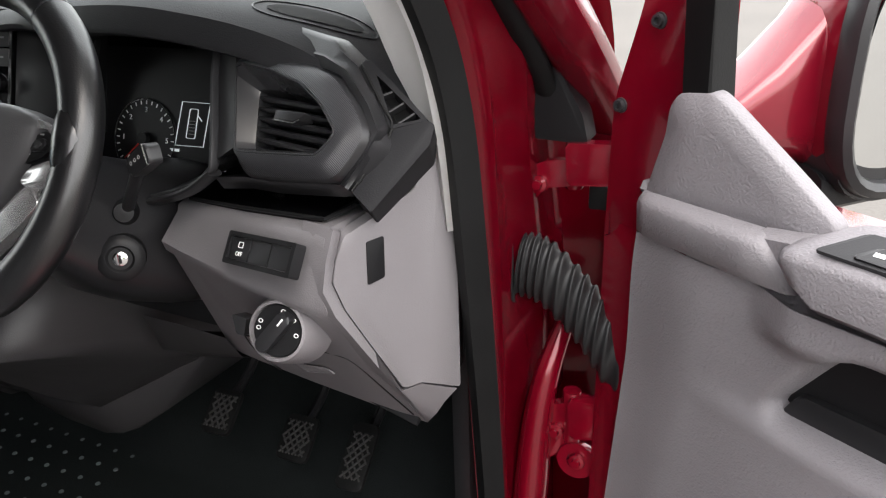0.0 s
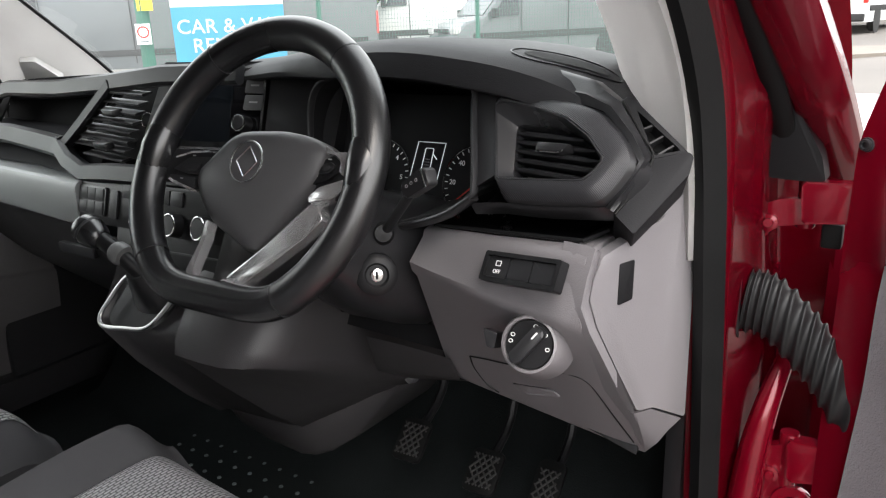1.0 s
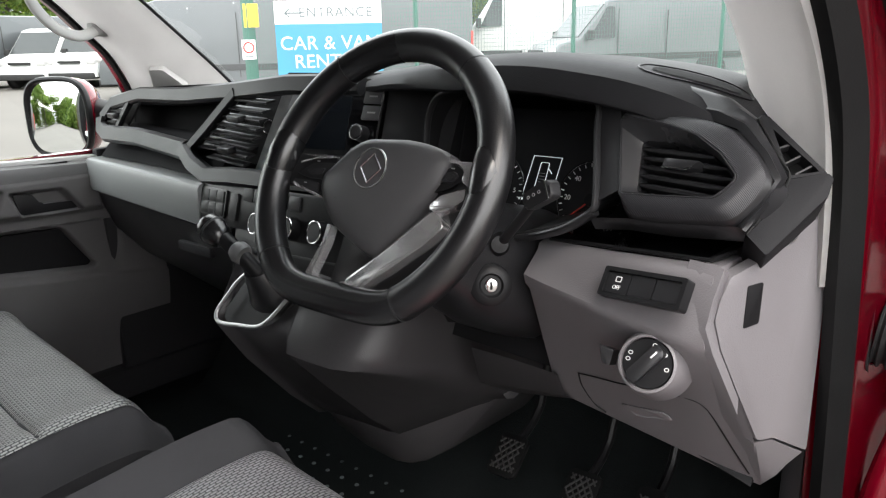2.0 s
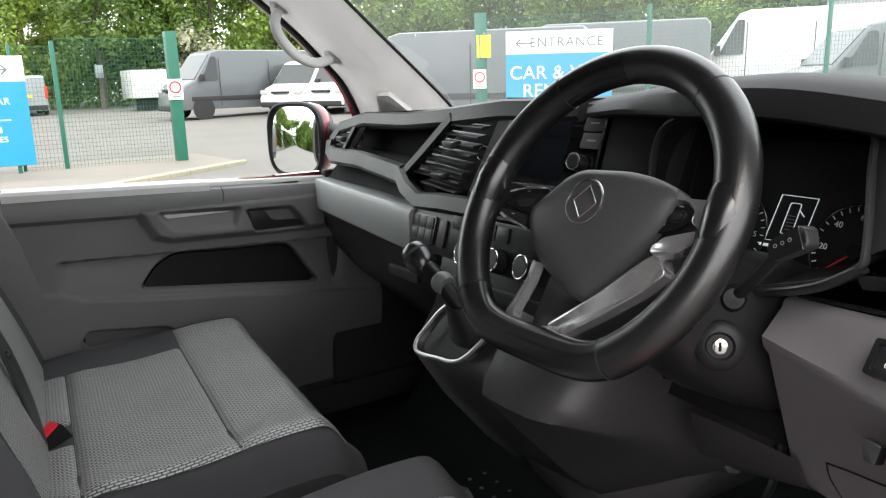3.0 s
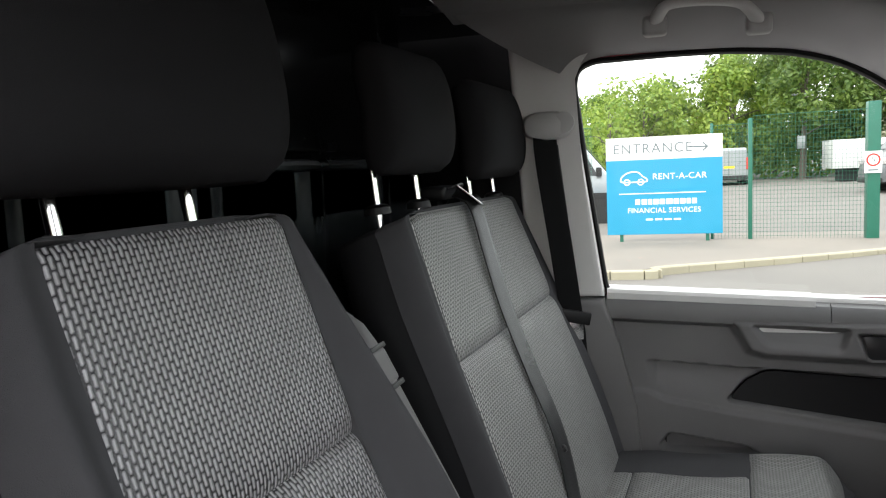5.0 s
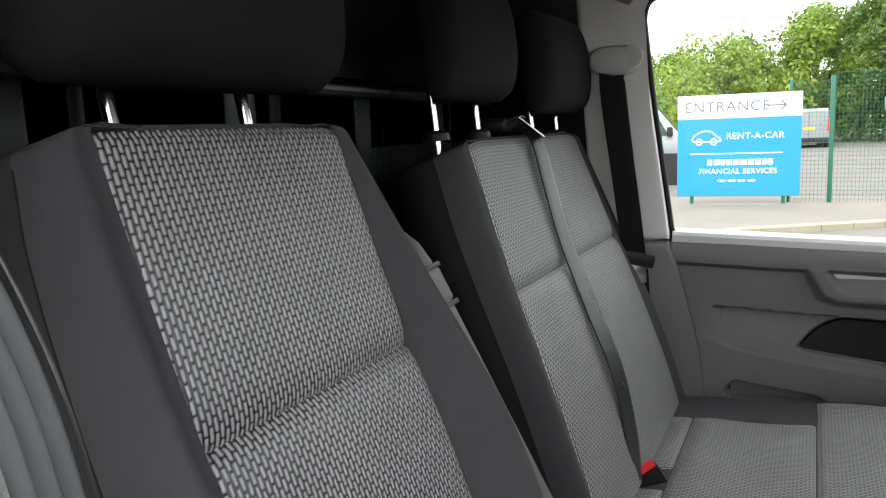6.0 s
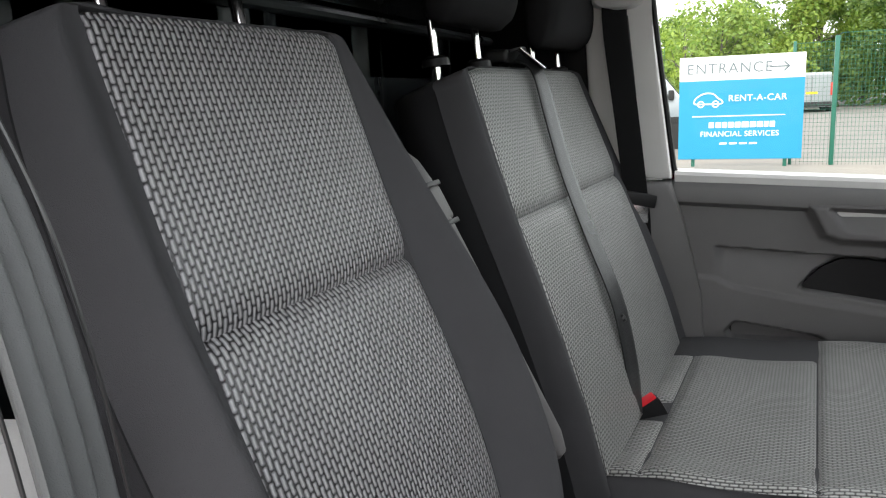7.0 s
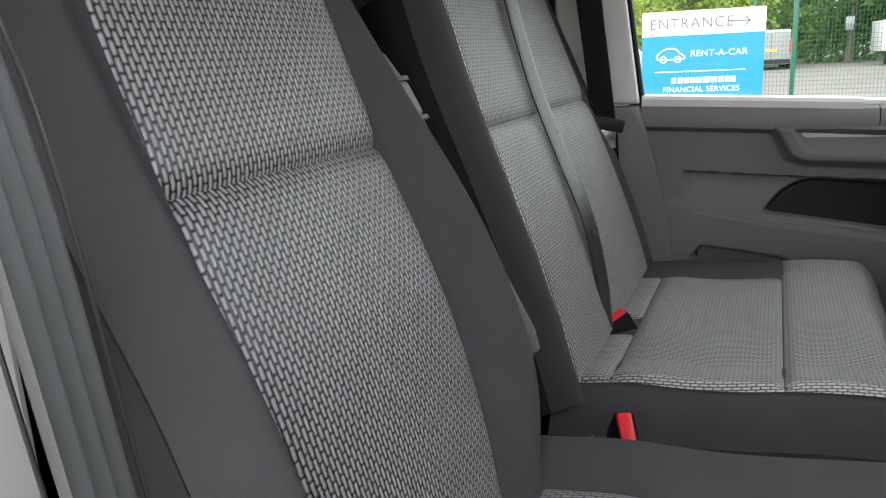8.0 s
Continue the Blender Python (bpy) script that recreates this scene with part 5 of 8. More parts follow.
def dial(cu, cv, r, numbers, name):
    d = part(name, sweep([im @ Vector((cu + r * math.cos(a), cv + r * math.sin(a), 0.002)) for a in [2 * math.pi * i / 48 for i in range(48)]], oval(0.0010, 0.0010, 6), up=im.to_3x3() @ Vector((0, 0, 1)), closed=True), CHROME2, clus, "round dial with white figures")
    for i in range(25):
        a = radians(225 - 270 * i / 24)
        part("tick", box(r * 0.86, r * 0.95, -0.0006, 0.0006, 0.001, 0.0018, 0, 1, im @ Matrix.Translation((cu, cv, 0)) @ Matrix.Rotation(a, 4, "Z")), WHITEP, d)
    for i, text in enumerate(numbers):
        a = radians(225 - 270 * i / (len(numbers) - 1))
        letters(text, 0.0095, im @ Matrix.Translation((cu + r * 0.72 * math.cos(a), cv + r * 0.72 * math.sin(a), 0.0012)), WHITEP, d, "figure")
    part("needle", slab([(-0.0012, -0.0), (0.0012, 0.0), (0.0005, r * 0.8), (-0.0005, r * 0.8)], 0.003, 0.004, im @ Matrix.Translation((cu, cv, 0)) @ Matrix.Rotation(radians(131), 4, "Z")), NEEDLE, d)
    part("needle_hub", lathe([(0.0, 0.007), (0.008, 0.007), (0.009, 0.001), (0.0, 0.001)], im @ Matrix.Translation((cu, cv, 0)), 20), BLACK2, d)
    sub = part("gauge", sweep([im @ Vector((cu + r * 0.42 + 0.010 * math.cos(a), cv - r * 0.55 + 0.010 * math.sin(a), 0.002)) for a in [2 * math.pi * i / 24 for i in range(24)]], oval(0.0007, 0.0007, 6), up=im.to_3x3() @ Vector((0, 0, 1)), closed=True), CHROME2, d)
    return d


dial(0.112, -0.030, 0.051, ("0", "20", "40", "60", "80", "100", "120"), "speed_dial")
dial(-0.046, -0.030, 0.051, ("0", "1", "2", "3", "4", "5", "6"), "rev_dial")

# tunnel round the instruments and the hood's inner edge
hood = smooth_path([(0.240, 0.668, 1.395), (0.275, 0.658, 1.428), (0.36, 0.632, 1.440), (0.47, 0.628, 1.440), (0.520, 0.625, 1.434), (0.541, 0.619, 1.424), (0.552, 0.598, 1.398), (0.578, 0.552, 1.334), (0.574, 0.546, 1.318), (0.545, 0.552, 1.300), (0.50, 0.560, 1.284), (0.44, 0.575, 1.268), (0.30, 0.590, 1.262), (0.262, 0.62, 1.275), (0.238, 0.66, 1.33)], 5, True)
rows = []
for sc, k in ((1.0, 0.0), (0.99, 0.3), (0.975, 1.0)):
    row = []
    for p in hood:
        x, z = 0.39 + (p.x - 0.39) * sc, 1.345 + (p.z - 1.345) * sc
        row.append((x, p.y + (0.712 + 0.316 * (z - 1.325) - p.y) * k, z))
    rows.append(row)
part("cluster_tunnel", loft(rows, caps=False), BLACK2, dash)
part("cluster_rim", sweep(hood, oval(0.003, 0.006, 10, 3.0), up=(0, -1, 0.2), closed=True), DARK, dash)
lip_low = smooth_path([(0.578, 0.548, 1.318), (0.545, 0.550, 1.296), (0.50, 0.558, 1.278), (0.44, 0.572, 1.262), (0.36, 0.58, 1.256), (0.30, 0.588, 1.256)], 5)
part("cluster_lip", sweep(lip_low, oval(0.004, 0.009, 12, 2.4), up=(0, -1, 0.4)), BLACK, dash, "soft lower lip of the instrument hood")

# pod with the right vent: u right, v up, w to the driver
vm = axes((0.655, 0.563, 1.380), (0.97, -0.245, 0.0), (0.126, 0.50, 0.856))
VO = [(-0.086, 0.042), (-0.025, 0.037), (0.016, 0.029), (0.052, 0.012), (0.079, -0.009), (0.075, -0.019), (0.064, -0.033), (-0.044, -0.046)]
VI = [(-0.056, 0.020), (-0.018, 0.023), (0.018, 0.022), (0.050, 0.008), (0.069, -0.010), (0.060, -0.022), (0.043, -0.029), (-0.036, -0.037)]
POD = [(-0.092, 0.056), (-0.034, 0.056), (0.013, 0.053), (0.048, 0.046), (0.085, 0.021), (0.108, -0.002), (0.101, -0.028), (0.088, -0.052), (0.053, -0.057), (0.004, -0.064), (-0.040, -0.067)]


def radial(poly, n=96, c0=(0.01, -0.005)):
    """An outline met by n rays from its middle."""
    out = []
    for i in range(n):
        a = 2 * math.pi * (i + 0.5) / n
        c, s = math.cos(a), math.sin(a)
        best = 0.0
        for k in range(len(poly)):
            (x0, y0), (x1, y1) = poly[k], poly[(k + 1) % len(poly)]
            x0, x1, y0, y1 = x0 - c0[0], x1 - c0[0], y0 - c0[1], y1 - c0[1]
            det = c * (y1 - y0) - s * (x1 - x0)
            if abs(det) < 1e-9:
                continue
            t = (x0 * (y1 - y0) - y0 * (x1 - x0)) / det
            q = (x0 * s - y0 * c) / det
            if t > 0 and -1e-6 <= q <= 1 + 1e-6:
                best = max(best, t)
        out.append((c0[0] + best * c, c0[1] + best * s))
    return out


RVO, RVI, RPOD = radial(round_poly(VO, 0.004, 4)), radial(round_poly(VI, 0.004, 4)), radial(round_poly(POD, 0.012, 5))


def pod_ring(poly, w, k=1.0):
    return [vm @ Vector((0.01 + (u - 0.01) * k, -0.005 + (v + 0.005) * k, w)) for u, v in poly]


def pod_mix(t, w):
    return [vm @ Vector((a[0] + (c[0] - a[0]) * t, a[1] + (c[1] - a[1]) * t, w)) for a, c in zip(RPOD, RVO)]


pod = part("vent_pod", loft([pod_mix(-0.05, -0.05), pod_mix(0.0, -0.022), pod_mix(0.10, -0.012), pod_mix(0.16, -0.0085)], caps=False), BLACK, dash, "black grained vent housing", angle=60)
part("ribbed_band", loft([pod_mix(0.15, -0.0088), pod_mix(0.3, -0.003), pod_mix(0.55, 0.0015), pod_mix(0.94, 0.002), pod_mix(0.99, -0.002)], caps=False), HATCH, pod, "fine ribbed band round the vent", angle=60)
part("vent_frame", loft([pod_ring(RVO, -0.004), pod_ring(RVO, 0.0015, 0.99), pod_ring(RVO, 0.0015, 0.97), pod_ring(RVI, -0.012, 1.03), pod_ring(RVI, -0.014), pod_ring(RVI, -0.040, 0.99)], caps=False), surface("vent_frame_grey", (0.026, 0.026, 0.028), 0.25, bump=0.1, spec=0.7), pod, "dark grey vent frame", angle=25)
part("vent_line", sweep(pod_ring(RVO, 0.0016, 1.0), oval(0.0009, 0.0009, 6), up=vm.to_3x3() @ Vector((0, 0, 1)), closed=True), DARK, pod)
part("vent_back", slab(RVI, -0.056, -0.050, vm), plain("vent_dark", (0.004, 0.004, 0.004), 0.9), pod)
for k, v in enumerate((-0.0265, -0.0160, -0.0060, 0.0040, 0.0140)):
    u0, u1 = float(np.interp(v, (-0.037, 0.020), (-0.035, -0.055))), float(np.interp(v, (-0.029, -0.022, -0.010, 0.008, 0.022), (0.043, 0.060, 0.069, 0.050, 0.018)))
    rows = []
    for i in range(9):
        u = u0 + (u1 - u0) * i / 8
        f = 0.55 if i in (0, 8) else 1.0
        rows.append([vm @ Vector((u, v + dv * f, w)) for dv, w in ((-0.0040, -0.019), (-0.0030, -0.0150), (-0.0002, -0.0135), (0.0026, -0.017), (0.0044, -0.036), (-0.001, -0.038))])
    part("slat", loft(rows), BLACK, pod, angle=30)
tab = part("vent_tab", loft([[vm @ Vector((u * k + 0.008, v * k - 0.001, w)) for u, v in round_poly([(-0.021, 0.0035), (0.022, 0.005), (0.016, -0.002), (0.009, -0.006), (-0.021, -0.006)], 0.002)] for k, w in ((1.0, -0.020), (1.0, -0.007), (0.93, -0.0045), (0.8, -0.004))]), BLACK, pod, "slider tab of the vent", angle=30)
part("tab_edge", sweep([vm @ Vector((u, v, -0.0050)) for u, v in ((-0.012, -0.0070), (0.016, -0.0068), (0.023, -0.0030))], oval(0.0008, 0.0008, 6)), CHROME2, tab)
# flat border between instruments and vent
side = [(0.5375, 0.6215, 1.4262), (0.5475, 0.606, 1.4050), (0.5640, 0.5785, 1.3660), (0.5790, 0.5495, 1.3290)]
edge = [(-0.0905, 0.050), (-0.0800, 0.030), (-0.0640, -0.002), (-0.0450, -0.040)]
part("vent_border", loft([[Vector(p), vm @ Vector((u, v, 0.001)), vm @ Vector((u + 0.004, v, -0.004)), vm @ Vector((u, v, -0.05)), Vector(p) + Vector((0, 0.05, 0))] for p, (u, v) in zip(side, edge)]), BLACK, dash, "smooth dark border beside the instruments")
# underside of the pod, running back over the tray
rows = []
for u, v in ((-0.085, -0.074), (-0.040, -0.066), (0.004, -0.063), (0.053, -0.056), (0.086, -0.051), (0.098, -0.036)):
    a = vm @ Vector((u, v, -0.016))
    rows.append([a, vm @ Vector((u * 0.98, v - 0.008, -0.030)), (a.x - 0.01, 0.62, 1.298), (a.x - 0.01, 0.70, 1.296), (a.x - 0.01, 0.70, 1.33), vm @ Vector((u, v + 0.012, -0.045))])
part("pod_under", loft(rows), BLACK, dash, "dark underside of the vent housing", angle=60)
# smooth band from the ribs back to the end piece
inner = [(-0.060, 0.056), (-0.034, 0.056), (0.013, 0.053), (0.046, 0.046), (0.083, 0.021), (0.105, -0.002), (0.099, -0.027), (0.087, -0.051)]
outer = [(0.600, 0.640, 1.452), (0.640, 0.630, 1.448), (0.690, 0.615, 1.438), (0.7234, 0.5994, 1.4195), (0.7487, 0.5869, 1.3874), (0.7626, 0.5788, 1.3681), (0.753, 0.5559, 1.3419), (0.742, 0.5359, 1.3203)]
rows = []
for i in range(8):
    a, c = vm @ Vector((*inner[i], -0.016)), Vector(outer[i])
    rows.append([a + Vector((0.0, 0.012, 0.0)), a, a.lerp(c, 0.30) + Vector((0.004, -0.006, 0.003)), a.lerp(c, 0.42) + Vector((0.003, -0.004, 0.002)), a.lerp(c, 0.80) + Vector((0.004, -0.006, 0.003)), c + Vector((0.0, -0.002, 0.001)), c + Vector((-0.006, 0.03, -0.004))])
fine = []
for i in range(7):
    for k in range(4):
        fine.append([p.lerp(q, k / 4) for p, q in zip([Vector(p) for p in rows[i]], [Vector(p) for p in rows[i + 1]])])
fine.append([Vector(p) for p in rows[7]])
part("pod_band", loft(fine, closed=False, caps=False), BLACK, dash, "smooth black band beside the ribs", angle=60)

# end piece with the side window vent
e_low, e_tip, e_top = Vector((0.744, 0.535, 1.318)), Vector((0.789, 0.594, 1.374)), Vector((0.725, 0.604, 1.425))
END = surface("matt_black_plastic", (0.014, 0.014, 0.0155), 0.55, bump=0.3, grain=700, spec=0.14)
em_ = axes(e_low, e_tip - e_low, e_top - e_low)
endp = part("dash_end", slab(round_poly([(0.066, 0.0165), (0.002, 0.003), (0.0, -0.024), (0.080, -0.019), (0.0965, -0.0095), (0.0960, -0.002)], 0.002), -0.09, 0.0, em_, 0.0015), END, dash, "black dashboard end with a window vent")
ev_c = (0.087, 0.026)
ev_o, ev_i = radial([(0.103, 0.081), (0.0962, -0.0025), (0.0662, 0.0168), (0.0935, 0.081)], 72, ev_c), radial(round_poly([(0.0950, 0.062), (0.0922, 0.004), (0.0720, 0.0185)], 0.002), 72, ev_c)
b = loft([[em_ @ Vector((u, v, w)) for u, v in some] for some, w in ((ev_o, -0.09), (ev_o, -0.0015), ([(u + (ev_c[0] - u) * 0.02, v + (ev_c[1] - v) * 0.02) for u, v in ev_o], 0.0), ([(u - (ev_c[0] - u) * 0.05, v - (ev_c[1] - v) * 0.05) for u, v in ev_i], 0.0), (ev_i, -0.0015), (ev_i, -0.03))], caps=False)
part("vent_surround", b, END, endp, angle=30)
well = part("side_vent", slab(ev_i, -0.024, -0.020, em_), plain("side_vent_dark", (0.003, 0.003, 0.003), 0.9), endp, "small three-cornered window vent")
for v in (0.016, 0.030, 0.045):
    u0, u1 = float(np.interp(v, (0.0185, 0.062), (0.0722, 0.0945))) if v > 0.0185 else 0.076, float(np.interp(v, (0.004, 0.062), (0.0922, 0.0952)))
    part("slat", sweep([em_ @ Vector((u0, v, -0.008)), em_ @ Vector((u1, v - 0.004, -0.008))], [(-0.0009, -0.006), (0.0009, -0.006), (0.0009, 0.006), (-0.0009, 0.006)], up=em_.to_3x3() @ Vector((0, 0, 1))), DARK, well)
part("end_seam", sweep(smooth_path([Vector(p) + Vector((0.002, -0.001, 0.001)) for p in outer[3:]], 4), oval(0.0012, 0.0012, 6)), plain("seam_black", (0.003, 0.003, 0.003), 0.8), dash)

# ---- grey lower driver panel with switches ----
lowp = thing("knee_panel", (0.62, 0.55, 1.0), "light grey plastic lower dashboard panel with switches", "dash panel")
rows = []
prof = [("x", 0.485, 0.583, 0.556, 0.648, 1.036), ("x", 0.52, 0.570, 0.545, 0.644, 1.034), ("x", 0.60, 0.548, 0.525, 0.642, 1.024), ("x", 0.68, 0.522, 0.510, 0.649, 1.008), ("x", 0.709, 0.519, 0.508, 0.652, 1.002)]
for _, x, ya, yb, yc, zb in prof:
    za = float(np.interp(x, (0.485, 0.728), (1.264, 1.288)))
    zm = float(np.interp(x, (0.485, 0.728), (1.218, 1.204)))
    rows.append([(x, 0.72, za - 0.012), (x, ya + 0.012, za), (x, ya + 0.002, za - 0.003), (x, ya - 0.001, za - 0.010), (x, yb - 0.004, zm + 0.012), (x, yb, zm), (x, yb + 0.010, zm - 0.010), (x, yc - 0.018, zb + 0.02), (x, yc, zb), (x, 0.72, zb + 0.01)])
rows.append([(0.724, 0.72, 1.276), (0.726, 0.532, 1.288), (0.7255, 0.522, 1.2885), (0.7235, 0.515, 1.278), (0.717, 0.5085, 1.232), (0.722, 0.511, 1.209), (0.725, 0.520, 1.193), (0.7435, 0.634, 1.024), (0.746, 0.655, 0.997), (0.746, 0.72, 1.007)])
knee = part("panel", loft(rows), SILVER, lowp, "light grey panel", angle=50)
# flank facing the door: a rounded corner strip round a flush fuse cover
crease = [(0.726, 0.520, 1.291), (0.721, 0.511, 1.262), (0.716, 0.508, 1.229), (0.724, 0.513, 1.203), (0.737, 0.570, 1.114), (0.746, 0.655, 0.997)]
fm = axes((0.7335, 0.534, 1.245), (0.41, 0.912, 0.0), (0.0, 0.0, 1.0))  # u forward, v up, w to the door
cover_line = [(-0.004, 0.038), (-0.014, 0.012), (-0.019, -0.008), (-0.008, -0.040), (0.022, -0.096), (0.053, -0.156)]
inner_l = [fm @ Vector((u, v, 0.0)) for u, v in cover_line]
crease = [Vector(p) for p in crease]
mid_l = [a.lerp(c, 0.30) + Vector((0.004, -0.004, 0.0)) for a, c in zip(crease, inner_l)]
b = loft([[p + Vector((-0.03, 0.006, 0.0)) for p in crease], crease, mid_l, [a.lerp(c, 0.94) + Vector((0.002, -0.001, 0.0)) for a, c in zip(crease, inner_l)], inner_l, [p + Vector((-0.008, 0.012, 0.0)) for p in inner_l]], closed=False, caps=False)
part("flank", b, SILVER, lowp, "grey corner strip beside the door", angle=60)
part("flank_back", loft([[(0.722, 0.55, 1.27), (0.780, 0.66, 1.33), (0.780, 0.66, 1.06), (0.738, 0.664, 1.000), (0.722, 0.53, 1.2)], [(0.70, 0.60, 1.27), (0.77, 0.72, 1.33), (0.77, 0.72, 1.06), (0.72, 0.70, 1.005), (0.70, 0.60, 1.2)]]), BLACK2, lowp)
cover = part("fuse_cover", slab(round_poly([(-0.0180, -0.008), (-0.013, 0.012), (-0.002, 0.033), (0.079, 0.057), (0.1145, 0.098), (0.133, 0.060), (0.1335, -0.187), (0.079, -0.157), (0.0555, -0.1545), (0.023, -0.096), (-0.007, -0.040)], 0.004), -0.012, 0.002, fm, 0.0015), SILVER, lowp, "grey fuse box cover")
part("blank_plate", slab(round_poly([(0.021, 0.021), (0.041, 0.022), (0.0395, -0.020), (0.0195, -0.0225)], 0.002), 0.0015, 0.0032, fm, 0.0005), BLACK2, cover, "black blank plate")
foot_l = [(0.053, -0.158), (0.079, -0.160), (0.130, -0.189)]
tip = crease[5]
part("flank_foot", loft([[fm @ Vector((u, v, w)) for u, v in foot_l] for w in (-0.03, -0.002, 0.0)] + [[(fm @ Vector((0.053, -0.158, 0.0))).lerp(tip, 0.5), (fm @ Vector((0.085, -0.185, -0.004))), fm @ Vector((0.118, -0.205, -0.008))], [tip, tip.lerp(fm @ Vector((0.112, -0.222, -0.016)), 0.5), fm @ Vector((0.112, -0.222, -0.016))], [tip + Vector((-0.02, 0.05, 0.01)), tip + Vector((0.0, 0.06, 0.02)), fm @ Vector((0.14, -0.20, -0.05))]], closed=False, caps=False), SILVER, lowp, angle=60)
# black tray above
part("tray", loft([[(x, ya + 0.012, za + 0.0015), (x, 0.70, za - 0.001), (x, 0.70, za - 0.010), (x, ya + 0.012, za - 0.008)] for x, ya, za in ((0.495, 0.580, 1.266), (0.60, 0.548, 1.277), (0.705, 0.528, 1.287))]), GLOSS, lowp, "gloss black tray")
part("tray_lip", tube([(0.500, 0.590, 1.268), (0.60, 0.559, 1.280), (0.712, 0.537, 1.290), (0.722, 0.575, 1.292)], 0.0022, 8), BLACK2, lowp)

em = axes((0.657, 0.5075, 1.259), (0.098, -0.029, 0.012), (0.002, 0.018, 0.030))
sb = part("switch_strip", frame_slab(round_poly([(-0.053, 0.016), (0.053, 0.016), (0.053, -0.016), (-0.053, -0.016)], 0.003), round_poly([(-0.048, 0.0115), (0.048, 0.0115), (0.048, -0.0115), (-0.048, -0.0115)], 0.002), -0.008, 0.004, em), BLACK2, lowp, "black strip of three switches")
for k in range(3):
    u = -0.032 + 0.0318 * k
    bt = part("switch", slab(round_poly([(u - 0.0152, 0.0108), (u + 0.0152, 0.0108), (u + 0.0152, -0.0108), (u - 0.0152, -0.0108)], 0.001), -0.006, 0.0015, em, 0.001), BLACK, sb)
    if k == 0:
        letters("OFF", 0.0062, em @ Matrix.Translation((u, -0.005, 0.0016)), WHITEP, bt, "mark")
        part("symbol", frame_slab(round_poly([(u - 0.004, 0.007), (u + 0.004, 0.007), (u + 0.004, 0.001), (u - 0.004, 0.001)], 0.001), round_poly([(u - 0.003, 0.006), (u + 0.003, 0.006), (u + 0.003, 0.002), (u - 0.003, 0.002)], 0.001), 0.0015, 0.0018, em), WHITEP, bt)

lm = axes((0.669, 0.501, 1.183), (0.985, 0.17, 0.0), (-0.062, 0.36, 0.93)) @ Matrix.Scale(0.85, 4)
ring_l = part("switch_ring", lathe([(0.046, -0.055), (0.0410, -0.024), (0.0375, -0.008), (0.0345, 0.000), (0.0315, 0.001), (0.0305, -0.003), (0.0305, -0.01)], lm, 40), SILVER, lowp, "grey light switch surround")
face_l = part("light_switch", lathe([(0.0, -0.002), (0.029, -0.002), (0.0305, -0.006), (0.0, -0.006)], lm, 40), BLACK2, lowp, "black rotary light switch")
part("grip", slab(round_poly([(-0.0085, 0.026), (0.0085, 0.026), (0.0085, -0.027), (-0.0085, -0.027)], 0.006), -0.003, 0.012, lm @ Matrix.Rotation(radians(-38), 4, "Z"), 0.004), BLACK, face_l)
part("mark", box(-0.001, 0.001, 0.010, 0.020, 0.0118, 0.0125, 0, 1, lm @ Matrix.Rotation(radians(-38), 4, "Z")), WHITEP, face_l)
for a in (155, 175, 75, 35, -8, 228):
    c, s = 0.0235 * math.cos(radians(a)), 0.0235 * math.sin(radians(a))
    part("symbol", frame_slab(oval(0.0030, 0.0026, 8), oval(0.0021, 0.0017, 8), -0.002, -0.0012, lm @ Matrix.Translation((c, s, 0))), WHITEP, face_l)
part("dimmer", slab(round_poly([(-0.064, 0.012), (-0.045, 0.008), (-0.047, -0.012), (-0.057, -0.010)], 0.002), -0.040, -0.012, lm, 0.002), BLACK, lowp, "black dimmer wheel")
def knee_y(x, z):
    """The panel's face below its crease."""
    zb, zm = float(np.interp(x, (0.485, 0.60, 0.68, 0.746), (1.036, 1.024, 1.008, 0.997))), float(np.interp(x, (0.485, 0.728), (1.218, 1.204)))
    yb, yc = float(np.interp(x, (0.485, 0.60, 0.72), (0.556, 0.525, 0.509))), float(np.interp(x, (0.485, 0.60, 0.70, 0.746), (0.648, 0.642, 0.652, 0.655)))
    return yb + 0.008 + (yc - yb - 0.026) * (zm - 0.010 - z) / (zm - zb - 0.03)


for line_ in ([(0.533, 1.096), (0.565, 1.102), (0.600, 1.108), (0.648, 1.118), (0.689, 1.123), (0.704, 1.119), (0.712, 1.104), (0.722, 1.070), (0.738, 1.018)], [(0.533, 1.096), (0.533, 1.075), (0.545, 1.050), (0.560, 1.040)]):
    pts = [Vector((x, knee_y(x, z) - 0.0004, z)) for x, z in line_]
    part("seam", sweep(smooth_path(pts, 4), oval(0.0012, 0.0009, 6)), BLACK2, lowp, "joint round the drawer")
dent = [(0.588, 1.070), (0.650, 1.082), (0.660, 1.071), (0.606, 1.056)]
part("drawer_pull", loft([[Vector((0.626 + (x - 0.626) * k, knee_y(x, z) + d, 1.070 + (z - 1.070) * k)) for x, z in round_poly(dent, 0.006, 3)] for k, d in ((1.0, 0.0004), (0.97, -0.0012), (0.80, -0.0008), (0.45, 0.0))]), SILVER, lowp, "moulded finger pull of the drawer", angle=70)
part("knee_under", loft([[(x, 0.64, z), (x, 0.72, z + 0.01), (x, 0.80, z + 0.10), (x, 0.70, z + 0.12)] for x, z in ((0.30, 1.08), (0.48, 1.075), (0.74, 1.0))]), BLACK2, lowp)
